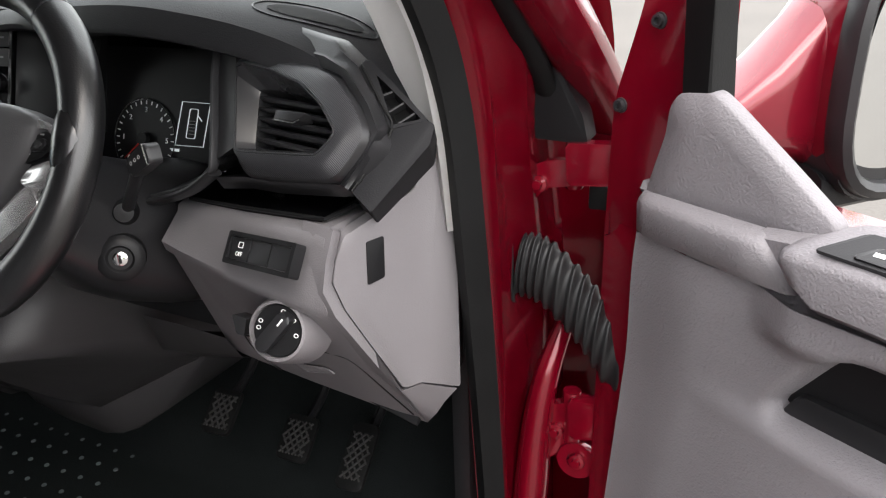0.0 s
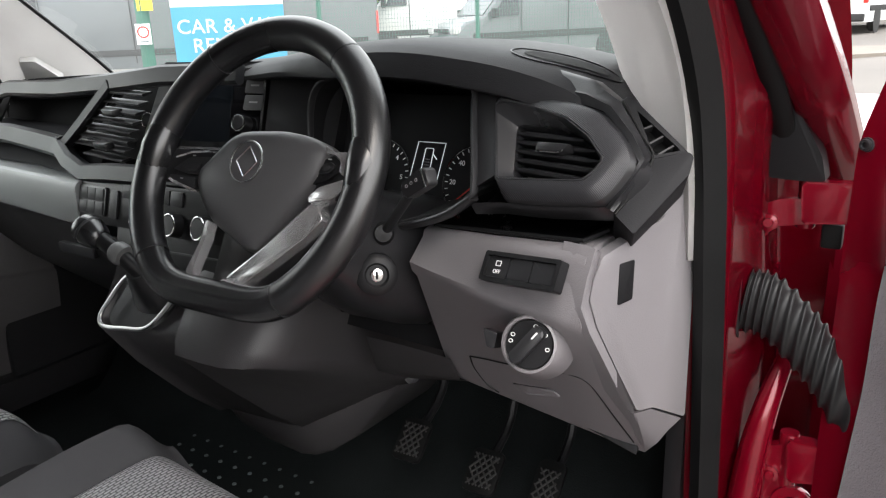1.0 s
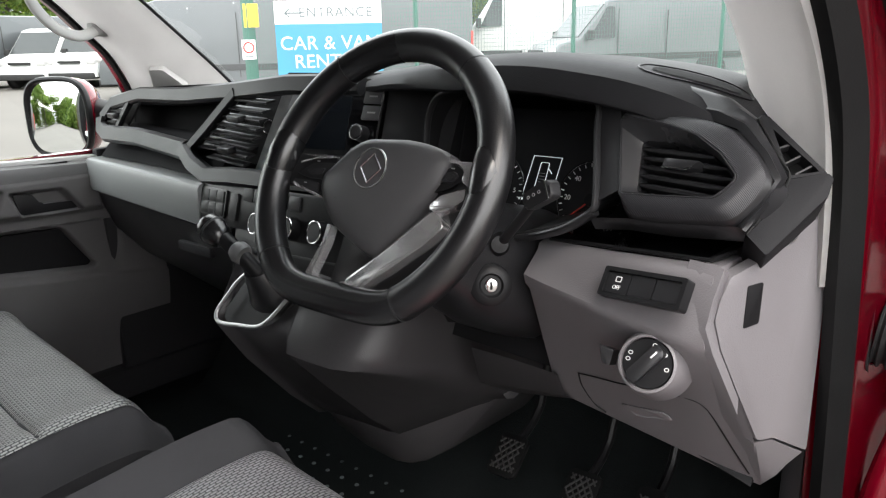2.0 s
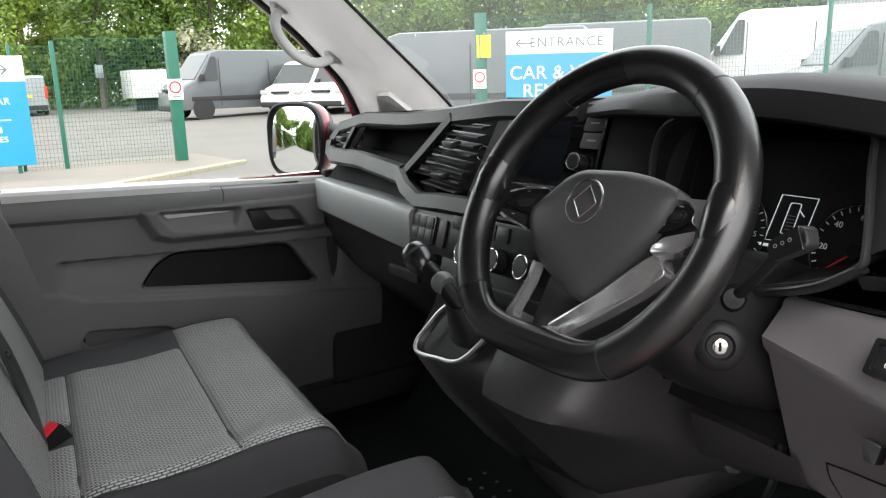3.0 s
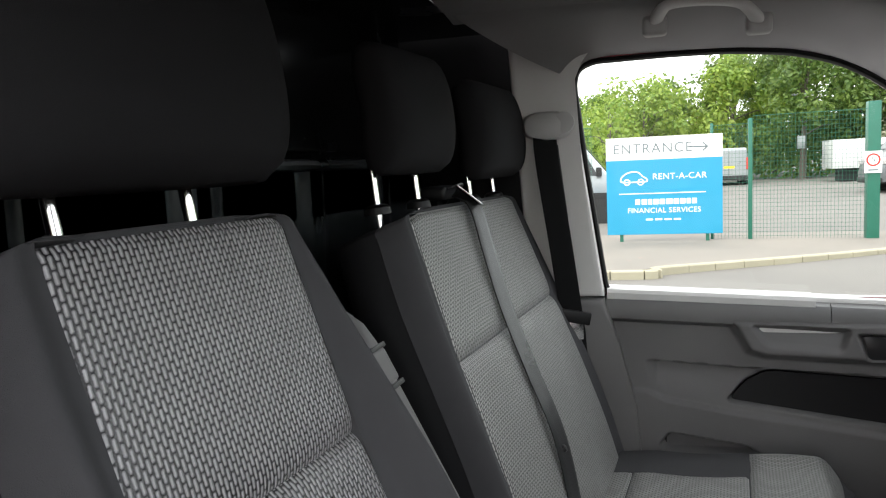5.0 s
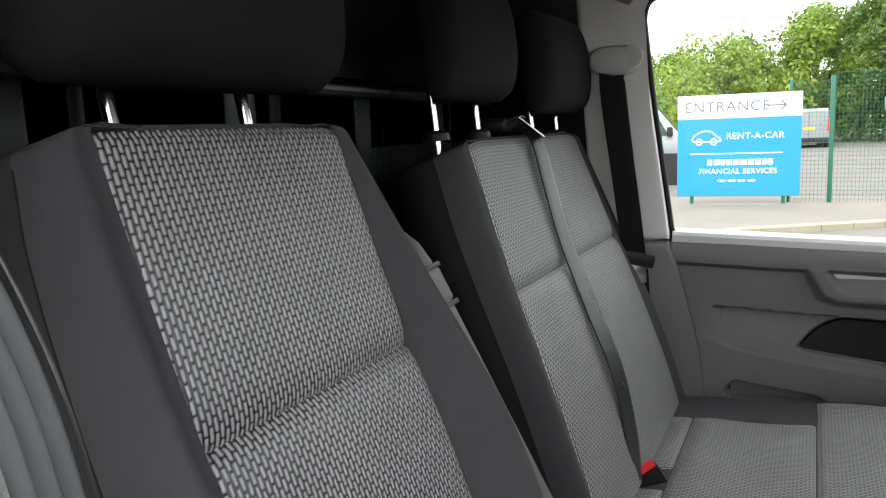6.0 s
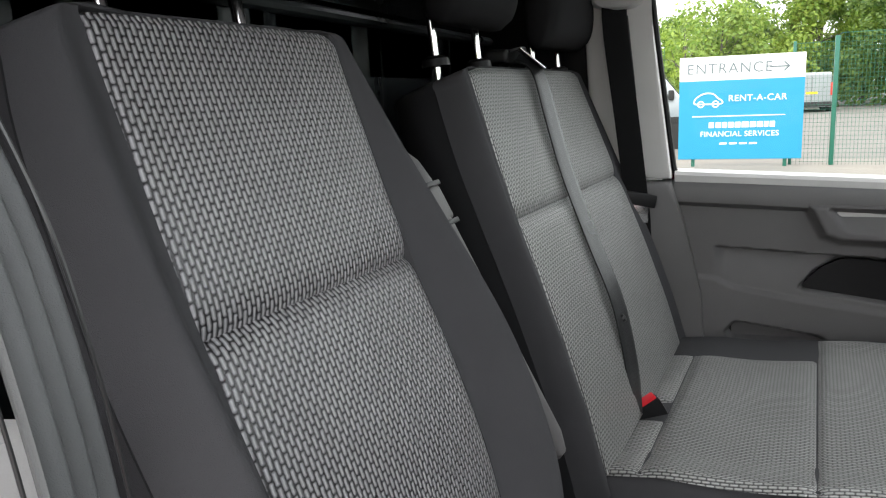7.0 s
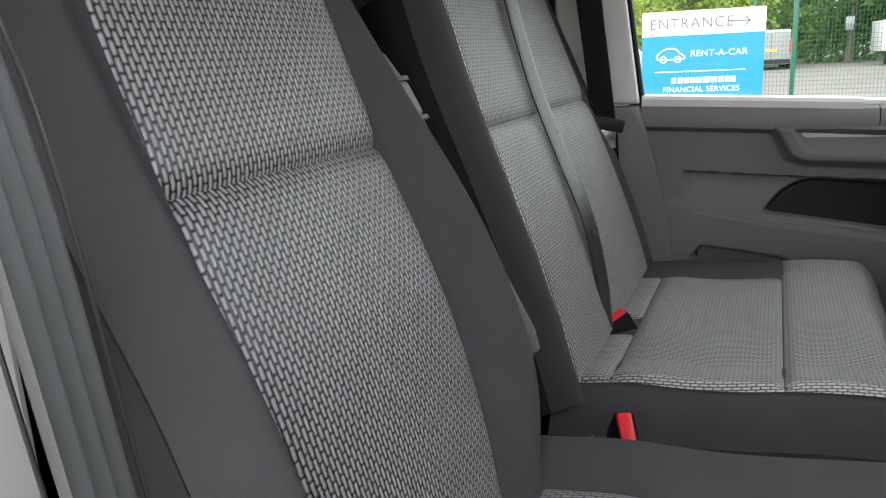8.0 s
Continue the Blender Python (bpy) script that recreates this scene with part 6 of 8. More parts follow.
part("column_cover", loft([[(x, y0, z0), (x, y0 + 0.03, z0 - 0.05), (x, y0 + 0.10, z0 - 0.075), (x, y0 + 0.25, z0 - 0.06), (x, y0 + 0.25, z0 + 0.1)] for x, y0, z0 in ((0.29, 0.60, 1.15), (0.36, 0.60, 1.165), (0.48, 0.61, 1.160))]), BLACK2, lowp)
# continues the silver panel; its shade is put into the darker colour
part("lower_strip", loft([[(0.350, 0.622, 1.078), (0.425, 0.612, 1.084), (0.503, 0.604, 1.086)], [(0.350, 0.642, 1.016), (0.415, 0.628, 1.034), (0.503, 0.628, 1.046)], [(0.350, 0.66, 1.006), (0.408, 0.646, 1.016), (0.503, 0.648, 1.034)], [(0.357, 0.70, 1.016), (0.403, 0.70, 1.024), (0.503, 0.70, 1.044)]], closed=False, caps=False), CONSOLE, lowp, "silver grey strip below the steering column, darkened for its shade", angle=60)

# ---- steering column ----
col = thing("steering_column", (0.39, 0.52, 1.2), "black steering column shroud with ignition lock and stalk", "steering column")
rows = []
for y, w, zt, zb, px in ((0.462, 0.050, 1.335, 1.225, 2.8), (0.50, 0.060, 1.335, 1.180, 3.0), (0.54, 0.066, 1.325, 1.150, 3.0), (0.60, 0.080, 1.30, 1.120, 3.0), (0.68, 0.090, 1.28, 1.09, 3.0)):
    rows.append([(0.400 + u * (1.0 if u > 0 else 0.55), y, (zt + zb) / 2 + v) for u, v in oval(w, (zt - zb) / 2, 28, px)])
part("shroud", loft(rows), BLACK, col, "black column shroud")
kmx = axes((0.466, 0.512, 1.2235), (0.74, 0.67, 0.0), (-0.10, 0.14, 1.0))
part("lock_bezel", lathe([(0.0, -0.01), (0.025, -0.01), (0.025, 0.004), (0.021, 0.008), (0.0145, 0.009), (0.012, 0.006), (0.0, 0.006)], kmx, 32), BLACK2, col, "black ignition bezel")
lock = part("ignition_lock", lathe([(0.0, 0.0085), (0.0062, 0.0085), (0.0076, 0.0078), (0.0080, 0.002), (0.0, 0.002)], kmx, 28), CHROME2, col, "bright ignition lock")
part("key_slot", box(-0.0014, 0.0014, -0.0046, 0.0046, 0.0082, 0.0090, 0, 1, kmx), plain("slot_black", (0.003, 0.003, 0.003), 0.9), lock)
stalk = part("stalk", sweep(smooth_path([(0.462, 0.535, 1.265), (0.490, 0.518, 1.290), (0.520, 0.503, 1.318), (0.530, 0.498, 1.328)], 4), oval(0.0065, 0.0055, 12)), BLACK, col, "black wiper stalk")
tm = axes((0.545, 0.495, 1.342), (0.85, -0.20, 0.48), (-0.35, 0.2, 0.85))
part("stalk_end", slab(round_poly([(-0.024, 0.008), (0.018, 0.011), (0.023, 0.006), (0.021, -0.010), (-0.022, -0.010)], 0.005), -0.007, 0.007, tm, 0.005, 4), BLACK, stalk)
part("stalk_ring", slab([(0.0155, 0.0104), (0.0172, 0.0104), (0.0172, -0.0095), (0.0155, -0.0095)], -0.0072, 0.0074, tm), CHROME, stalk)
for u in (-0.013, -0.004, 0.005):
    part("symbol", frame_slab(oval(0.0024, 0.0020, 7), oval(0.0017, 0.0013, 7), 0.0066, 0.0073, tm @ Matrix.Translation((u, 0.002, 0))), GREYP, stalk)
part("stalk_root", lathe([(0.0, 0.016), (0.010, 0.015), (0.015, 0.0), (0.0, -0.01)], axes((0.462, 0.532, 1.268), (0.6, 0.6, 0), (0, 0.3, 1)), 20), BLACK2, col)

# ---- steering wheel ----
wheel = thing("steering_wheel", (0.395, 0.41, 1.365), "black leather steering wheel with flat base and satin spokes", "steering wheel")
a0 = radians(26.7)
wmx = Matrix.Translation((0.3418, 0.4486, 1.347)) @ Matrix.Rotation(radians(1.3), 4, "Z") @ Matrix(((1, 0, 0, 0), (0, math.sin(a0), -math.cos(a0), 0), (0, math.cos(a0), math.sin(a0), 0), (0, 0, 0, 1))) @ Matrix.Scale(1.0766, 4)  # u, v up the wheel, w to the driver
wup = wmx.to_3x3() @ Vector((0, 0, 1))


def rim_at(t):
    """A circle with a flattened base."""
    a = 2 * math.pi * t + math.pi / 2
    u, v = 0.154 * math.cos(a), 0.154 * math.sin(a)
    if v < -0.115:
        k = (-0.115 - v) / 0.039
        v = -0.115 - 0.0216 * (1 - (1 - k) ** 2)
    return Vector((u + 0.05 * v, v, 0))


def rim_piece(t0, t1, n, r=0.0196, fat=1.0):
    pts = [wmx @ rim_at(t0 + (t1 - t0) * i / n) for i in range(n + 1)]
    return sweep(pts, oval(r * 1.02 * fat, r * 0.97 * fat, 20), up=wup)


def wheel_slab(name, poly, low, high, material, parent, label="", r=0.003, bevel=0.002, segs=2, angle=30):
    return part(name, slab(round_poly(poly, r), low, high, wmx, bevel, segs), material, parent, label, angle=angle)


part("rim", rim_piece(-0.100, 0.100, 30), LEATHER, wheel, "smooth leather upper rim")
for t0, t1 in ((0.102, 0.369), (0.602, 0.898)):
    part("rim", rim_piece(t0, t1, 40, fat=1.03), LEATHER2, wheel, "perforated leather rim section")
part("rim", rim_piece(0.371, 0.600, 34), LEATHER, wheel, "smooth leather lower rim")
for t in (0.101, 0.370, 0.601, 0.899):
    part("seam", rim_piece(t - 0.0010, t + 0.0010, 1, fat=1.04), DARK, wheel)
# thumb rests where the side spokes meet the rim
for t in (0.232, 0.768):
    part("thumb_rest", sweep([wmx @ (rim_at(t + d) * 0.985 + Vector((0, 0, 0.001))) for d in (-0.035, -0.02, 0.0, 0.02, 0.035)], oval(0.019, 0.020, 16), up=wup, scale=lambda q: 0.75 + 0.35 * math.sin(math.pi * q)), LEATHER, wheel)
hub = round_poly([(-0.082, -0.018), (-0.083, -0.003), (-0.063, 0.017), (-0.046, 0.036), (-0.026, 0.046), (0.030, 0.049), (0.062, 0.046), (0.086, 0.039), (0.094, 0.030), (0.090, 0.006), (0.073, -0.020), (0.044, -0.054), (0.018, -0.080), (0.004, -0.083), (-0.024, -0.071), (-0.054, -0.058), (-0.070, -0.040)], 0.010, 3)


def hub_ring(k, w):
    """One ring of the airbag cover; its lower part slopes back from a crease."""
    return [wmx @ Vector((u * k, v * k, w - 0.012 * ease(-0.012, -0.085, v * k))) for u, v in hub]


hubp = part("hub", loft([hub_ring(0.94, -0.055), hub_ring(1.0, -0.030), hub_ring(1.0, -0.014), hub_ring(0.985, -0.008), hub_ring(0.95, -0.0035), hub_ring(0.80, 0.002), hub_ring(0.5, 0.005), hub_ring(0.1, 0.006)]), HUB, wheel, "dark grey airbag hub", angle=50)
part("badge_ring", put(sweep([Vector((0.0222 * math.cos(a), 0.0222 * math.sin(a), 0)) for a in [2 * math.pi * i / 48 for i in range(48)]], oval(0.0011, 0.0012, 8), closed=True), wmx @ Matrix.Translation((0, 0.009, 0.0068))), CHROME, hubp, "plain chrome ring badge")
for (u0, v0), (u1, v1) in (((-0.0150, 0.0), (0.0, -0.0165)), ((0.0, -0.0165), (0.0150, 0.0)), ((0.0150, 0.0), (0.0, 0.0165)), ((0.0, 0.0165), (-0.0150, 0.0))):
    part("badge_bar", sweep([wmx @ Vector((u0, v0 + 0.009, 0.0066)), wmx @ Vector((u1, v1 + 0.009, 0.0066))], oval(0.0009, 0.0008, 6), up=wup), CHROME, hubp)
letters("AIRBAG", 0.0072, wmx @ Matrix.Translation((-0.030, -0.027, 0.0015)), BLACK2, hubp, "mark", spacing=1.4)
# side spokes with their switch pads
for s in (-1, 1):
    sp = [wmx @ Vector((s * u - 0.004, v, w)) for u, v, w in ((0.066, 0.004, -0.024), (0.110, 0.002, -0.020), (0.152, 0.000, -0.008))]
    part("spoke", sweep(sp, oval(0.022, 0.008, 16, 3.0), up=wup), BLACK2, wheel)
left_pad = wheel_slab("button_pad", [(-0.080, -0.026), (-0.125, -0.0185), (-0.147, -0.010), (-0.150, -0.002), (-0.138, 0.0075), (-0.104, 0.0175), (-0.070, 0.020)], -0.018, -0.010, BLACK2, wheel, "switch pad on the spoke")
wheel_slab("pad_trim", [(-0.0835, -0.0285), (-0.126, -0.0195), (-0.148, -0.0105), (-0.151, -0.001), (-0.139, 0.0085), (-0.104, 0.0185), (-0.078, 0.021), (-0.078, 0.0188), (-0.104, 0.0163), (-0.137, 0.0067), (-0.1470, -0.001), (-0.1445, -0.008), (-0.125, -0.0165), (-0.082, -0.0255)], -0.014, -0.0085, SATIN, left_pad, "satin line round the pad", 0.001, 0.0008)
wheel_slab("button", [(-0.128, -0.004), (-0.1046, 0.0110), (-0.0732, 0.0135), (-0.060, 0.005), (-0.0718, -0.0070), (-0.1047, -0.0078)], -0.012, -0.0075, BLACK, left_pad)
wheel_slab("button_dip", [(-0.112, 0.000), (-0.095, 0.0065), (-0.082, 0.0055), (-0.086, -0.0030), (-0.102, -0.0045)], -0.008, -0.0062, DARK, left_pad)
wheel_slab("paddle", [(-0.086, -0.0235), (-0.128, -0.0155), (-0.133, -0.0105), (-0.108, -0.0105), (-0.088, -0.0120)], -0.012, -0.0080, DARK, left_pad)
right_pad = wheel_slab("button_pad", [(0.078, -0.006), (0.086, 0.019), (0.102, 0.0265), (0.112, 0.021), (0.112, 0.011), (0.1005, 0.0016)], -0.018, -0.009, BLACK2, wheel, "switch pad on the spoke")
wheel_slab("pad_trim", [(0.090, 0.036), (0.104, 0.030), (0.124, 0.031), (0.139, 0.013), (0.138, -0.010), (0.128, -0.006), (0.124, 0.004), (0.1135, 0.010), (0.1135, 0.0215), (0.102, 0.0285), (0.091, 0.0265)], -0.018, -0.0075, SATIN, right_pad, "satin frame round the pad", 0.002, 0.002, 3, 60)
wheel_slab("button", [(0.0885, 0.006), (0.0925, 0.0165), (0.1025, 0.0195), (0.108, 0.015), (0.1035, 0.0075)], -0.010, -0.0060, BLACK, right_pad)
wheel_slab("button_dip", [(0.093, 0.009), (0.096, 0.0145), (0.1025, 0.0160), (0.1045, 0.0125), (0.100, 0.0090)], -0.0065, -0.0048, DARK, right_pad)
wheel_slab("paddle", [(0.0795, -0.0204), (0.0913, -0.0074), (0.1226, 0.0037), (0.1290, -0.0032), (0.1103, -0.0184), (0.0901, -0.0263)], -0.020, -0.008, SATIN, wheel, "satin switch bar below the pad", 0.003, 0.003, 3, 60)
for pad_, u, v, w in ((left_pad, -0.135, -0.0005, -0.0098), (left_pad, -0.100, 0.0138, -0.0098), (left_pad, -0.110, -0.0140, -0.0078), (right_pad, 0.085, 0.004, -0.0088), (right_pad, 0.098, 0.0225, -0.0088)):
    part("print", box(u - 0.0022, u + 0.0022, v - 0.0006, v + 0.0006, w, w + 0.0006, 0, 1, wmx), GREYP, pad_)
# lower spokes: a wide satin arm to the right, a slim one to the left, joined above the flat base
wheel_slab("lower_spoke", [(-0.011, -0.1146), (0.036, -0.073), (0.073, -0.0335), (0.088, -0.020), (0.103, -0.038), (0.086, -0.0587), (0.047, -0.093), (0.009, -0.1233)], -0.036, -0.012, SATIN, wheel, "satin silver lower spoke", 0.004, 0.007, 6, 80)
wheel_slab("lower_spoke", [(-0.0574, -0.056), (-0.0575, -0.0767), (-0.0697, -0.114), (-0.066, -0.130), (-0.054, -0.130), (-0.0595, -0.112), (-0.0515, -0.077), (-0.0515, -0.058)], -0.022, -0.010, SATIN, wheel, "slim satin silver lower spoke", 0.002, 0.002, 3, 60)
wheel_slab("lower_bridge", [(-0.066, -0.126), (-0.052, -0.1285), (-0.036, -0.1280), (-0.008, -0.1150), (0.010, -0.1230), (0.023, -0.129), (0.016, -0.1346), (-0.040, -0.1425), (-0.066, -0.138)], -0.028, -0.010, SATIN, wheel, "", 0.003, 0.005, 4, 80)
wheel_slab("spoke_core", [(-0.050, -0.055), (0.050, -0.055), (0.002, -0.110), (-0.036, -0.124), (-0.052, -0.122)], -0.050, -0.034, BLACK2, wheel)
wheel_slab("spoke_back", [(0.096, -0.036), (0.120, -0.050), (0.060, -0.112), (0.014, -0.128), (0.010, -0.118), (0.060, -0.080)], -0.040, -0.026, BLACK2, wheel, "", 0.004, 0.003)
part("boss", lathe([(0.0, -0.11), (0.034, -0.11), (0.040, -0.03), (0.0, -0.03)], wmx, 28), BLACK2, wheel)

# ---- pedals ----
PEDALM = surface("worn_pedal_grip", (0.055, 0.055, 0.055), 0.5, metal=0.3, vary=0.3, scale=60)
for n, (x, y, z, w, h, mat) in enumerate(((0.312, 0.765, 0.825, 0.056, 0.074, STEEL), (0.432, 0.797, 0.785, 0.060, 0.074, STEEL), (0.544, 0.798, 0.782, 0.048, 0.105, STEEL))):
    ped = thing("pedal", (x, y, z - 0.05), "foot pedal with a ridged pad" if n == 2 else "steel-faced foot pedal with a diamond grip pad", "pedal", "pedals")
    pdm = axes((x, y, z), (1, 0, 0.05), (0, 0.75, 0.66))
    pad_ = part("pad", slab(round_poly([(-w / 2, h / 2), (w / 2, h / 2), (w / 2, -h / 2), (-w / 2, -h / 2)], 0.012), -0.008, 0.0, pdm, 0.003), RUBBER, ped)
    for i in range(-4, 5):
        for sgn in (-1, 1):
            p0, p1 = Vector((i * 0.0125 - 0.03, -sgn * 0.036, 0.001)), Vector((i * 0.0125 + 0.03, sgn * 0.036, 0.001))
            pts = [p0.lerp(p1, k / 8) for k in range(9)]
            pts = [p for p in pts if abs(p.x) < w / 2 - 0.004 and abs(p.y) < h / 2 - 0.004]
            if len(pts) > 1:
                part("ridge", put(sweep(pts, [(-0.0014, -0.001), (0.0014, -0.001), (0.0010, 0.0022), (-0.0010, 0.0022)]), pdm), PEDALM, pad_)
    part("arm", tube(smooth_path([(x, y + 0.01, z), (x, y + 0.10, z + 0.05), (x, y + 0.14, z + 0.20)], 4), 0.008, 8), BLACK2, ped)
# tread plate by the console
mat_ = thing("floor_mat", (0.1, 0.5, 0.60), "dark rubber floor mat with rows of raised dots", "floor mat")
part("mat", sheet(20, 20, lambda u, v: (-0.75 + 1.45 * u, 0.20 + 0.85 * v, 0.612 + 0.25 * ease(0.72, 1.0, v))), CARPET, mat_)
dots = bmesh.new()
for i in range(9):
    for j in range(5):
        dots = join(dots, lathe([(0.0048, 0.0), (0.0042, 0.002), (0.0, 0.0028)], Matrix.Translation((-0.34 + 0.045 * i, 0.64 + 0.042 * j, 0.613)), 8))
tagged(part("dots", dots, surface("dot_rubber", (0.10, 0.125, 0.125), 0.6), mat_), kind="stuff")


# ---- seats ----
def across(x, v, shape):
    """How far the seat's face stands out across its width: a flat middle, raised sides, then the turn to the seam."""
    k = 1 if x > 0 else 0
    e, w = shape["edge"][k](v), shape["seam"][k](v)
    a = abs(x)
    if a <= e:
        return 0.0
    t = min(1.0, (a - e) / (w - e))
    return shape["rise"](v) * ease(0.0, 0.62, t) - shape["drop"](v) * max(0.0, (t - 0.22) / 0.78) ** 2.2


def seat_point(cx, base, lean, length, shape, x, v, out, fall=True):
    """A point of a backrest: x across, v up (0 to 1), out from its plane."""
    up, front = Vector((0, -math.sin(lean), math.cos(lean))), Vector((0, math.cos(lean), math.sin(lean)))
    k = 1 if x > 0 else 0
    corner = shape["corner"] * ease(0.88, 1.0, v) ** 1.5 * ease(0.70, 1.0, abs(x) / shape["seam"][k](v)) if fall else 0.0
    return Vector((cx + x, base[0], base[1])) + up * (v * length - corner) + front * out


def backrest(parent, cx, base, lean, length, shape, thick, cloth, inserts, side, name="backrest"):
    up = Vector((0, -math.sin(lean), math.cos(lean)))
    waist = shape["waist"]
    rings = []
    for n in range(41):
        v = n / 40
        row = []
        for k, sign in ((0, -1), (1, 1)):
            e, w = shape["edge"][k](v), shape["seam"][k](v)
            half = [(sign * e * f, -0.010 * (f < 0.97)) for f in (0.0, 0.35, 0.7, 0.95, 0.975)] + [(sign * (e + (w - e) * i / 12), 0.0) for i in range(13)]
            pts = [seat_point(cx, base, lean, length, shape, x, v, waist(v) + across(x, v, shape) + d) for x, d in half]
            o = waist(v) + across(sign * w, v, shape)
            back = [(w + 0.006, o - 0.010), (w + 0.010, o - 0.026), (w + 0.010, o * 0.4 - thick * 0.5), (w + 0.004, -thick * 0.84), (w - 0.014, -thick * 0.97), (w * 0.6, -thick)]
            pts += [seat_point(cx, base, lean, length, shape, sign * x, v, d) for x, d in back]
            row.append(pts)
        rings.append(row[0][::-1] + row[1][1:])
    last = rings[-1]
    c = sum(last, Vector()) / len(last)
    for k, h in ((0.985, 0.0045), (0.955, 0.0080), (0.90, 0.0100), (0.6, 0.0110)):
        rings.append([c + (p - c) * k + up * h for p in last])
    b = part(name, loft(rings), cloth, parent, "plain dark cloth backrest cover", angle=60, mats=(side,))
    # flanks and back take the darker cloth, which has their shade painted in
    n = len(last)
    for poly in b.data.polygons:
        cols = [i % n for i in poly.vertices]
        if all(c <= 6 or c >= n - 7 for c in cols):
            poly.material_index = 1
    for v0, v1, mat, puff in inserts:

        def place(i, j, v0=v0, v1=v1, puff=puff):
            v = v0 + (v1 - v0) * j
            xa, xb = -shape["edge"][0](v), shape["edge"][1](v)
            x = xa + (xb - xa) * i
            e = min(i, 1 - i) * (xb - xa)
            e2 = min(j if v0 > 0.1 else 1, 1 - j if v1 < 0.9 else 1) * (v1 - v0) * length
            lift = -0.004 + 0.0055 * (1 - math.exp(-e / 0.005)) + puff * (1 - math.exp(-e / 0.05)) - 0.009 * math.exp(-e2 / 0.011) - 0.0035 * ease(0.985, 1.0, v)
            return seat_point(cx, base, lean, length, shape, x, v, waist(v) + lift)

        mid = (v0 + v1) / 2
        part("insert", sheet(48, 60, place, uv=lambda i, j, v0=v0, v1=v1, mid=mid: (-shape["edge"][0](mid) + (shape["edge"][0](mid) + shape["edge"][1](mid)) * i, (v0 + (v1 - v0) * j) * length)), mat, b, "woven grey seat centre panel")
    for k, sign in ((0, -1), (1, 1)):
        line = [seat_point(cx, base, lean, length, shape, sign * shape["seam"][k](v), v, waist(v) + across(sign * shape["seam"][k](v), v, shape) + 0.0004) for v in [0.04 + 0.95 * i / 40 for i in range(41)]]
        part("piping", sweep(line, oval(0.0008, 0.0006, 6)), CLOTH2, b, "sewn seam along the bolster")
    return b


def cushion(parent, x0, x1, y0, y1, z, drop, crown, cloth, panels, edge=0.07, name="cushion"):
    """A seat cushion with a rounded front; panels: (x0, x1, y0, y1, material) on its top."""
    cx, hw = (x0 + x1) / 2, (x1 - x0) / 2

    def top(x, y, off=0.0):
        u = (x - cx) / hw
        f = (y - y0) / (y1 - y0)
        side = crown * ease(0.60, 0.86, abs(u)) - 0.06 * ease(0.84, 1.0, abs(u)) ** 1.6
        front = 0.020 * ease(0.35, 0.80, f) - edge * ease(0.84, 1.0, f) ** 1.7 - 0.012 * ease(0.25, 0.0, f)
        return Vector((x, y, z + side + front + off))

    rings = []
    n = 30
    for k in range(n + 1):
        f = 1 - (1 - k / n) ** 1.5
        y = y0 + (y1 - y0) * f
        w = hw * (1 - 0.06 * ease(0.85, 1.0, f) ** 2)
        row = [top(cx + w * u, y) for u in (-1, -0.985, -0.95, -0.9, -0.84, -0.74, -0.6, -0.35, 0, 0.35, 0.6, 0.74, 0.84, 0.9, 0.95, 0.985, 1)]
        row += [Vector((cx + w * u, y, z - drop + 0.02 * ease(0.8, 1, f))) for u in (1.0, 0.9, 0, -0.9, -1.0)]
        rings.append(row)
    b = part(name, loft(rings), cloth, parent, "plain dark cloth cushion cover", angle=55)
    for px0, px1, py0, py1, mat in panels:

        def place(i, j, px0=px0, px1=px1, py0=py0, py1=py1):
            x, y = px0 + (px1 - px0) * i, py0 + (py1 - py0) * j
            e, e2 = min(i, 1 - i) * (px1 - px0), min(j, 1 - j) * (py1 - py0)
            return top(x, y, -0.0006 + 0.007 * (1 - math.exp(-e / 0.007)) * (1 - math.exp(-e2 / 0.007)))

        part("insert", sheet(36, 30, place, uv=lambda i, j, px0=px0, px1=px1, py0=py0, py1=py1: (px0 + (px1 - px0) * i, py0 + (py1 - py0) * j)), mat, b, "woven grey seat centre panel")
    return b


def turn(ob, x, y, deg=-4.8):
    """Turns a finished thing about an upright axis."""
    ob.matrix_basis = Matrix.Translation((x, y, 0)) @ Matrix.Rotation(radians(deg), 4, "Z") @ Matrix.Translation((-x, -y, 0)) @ ob.matrix_basis


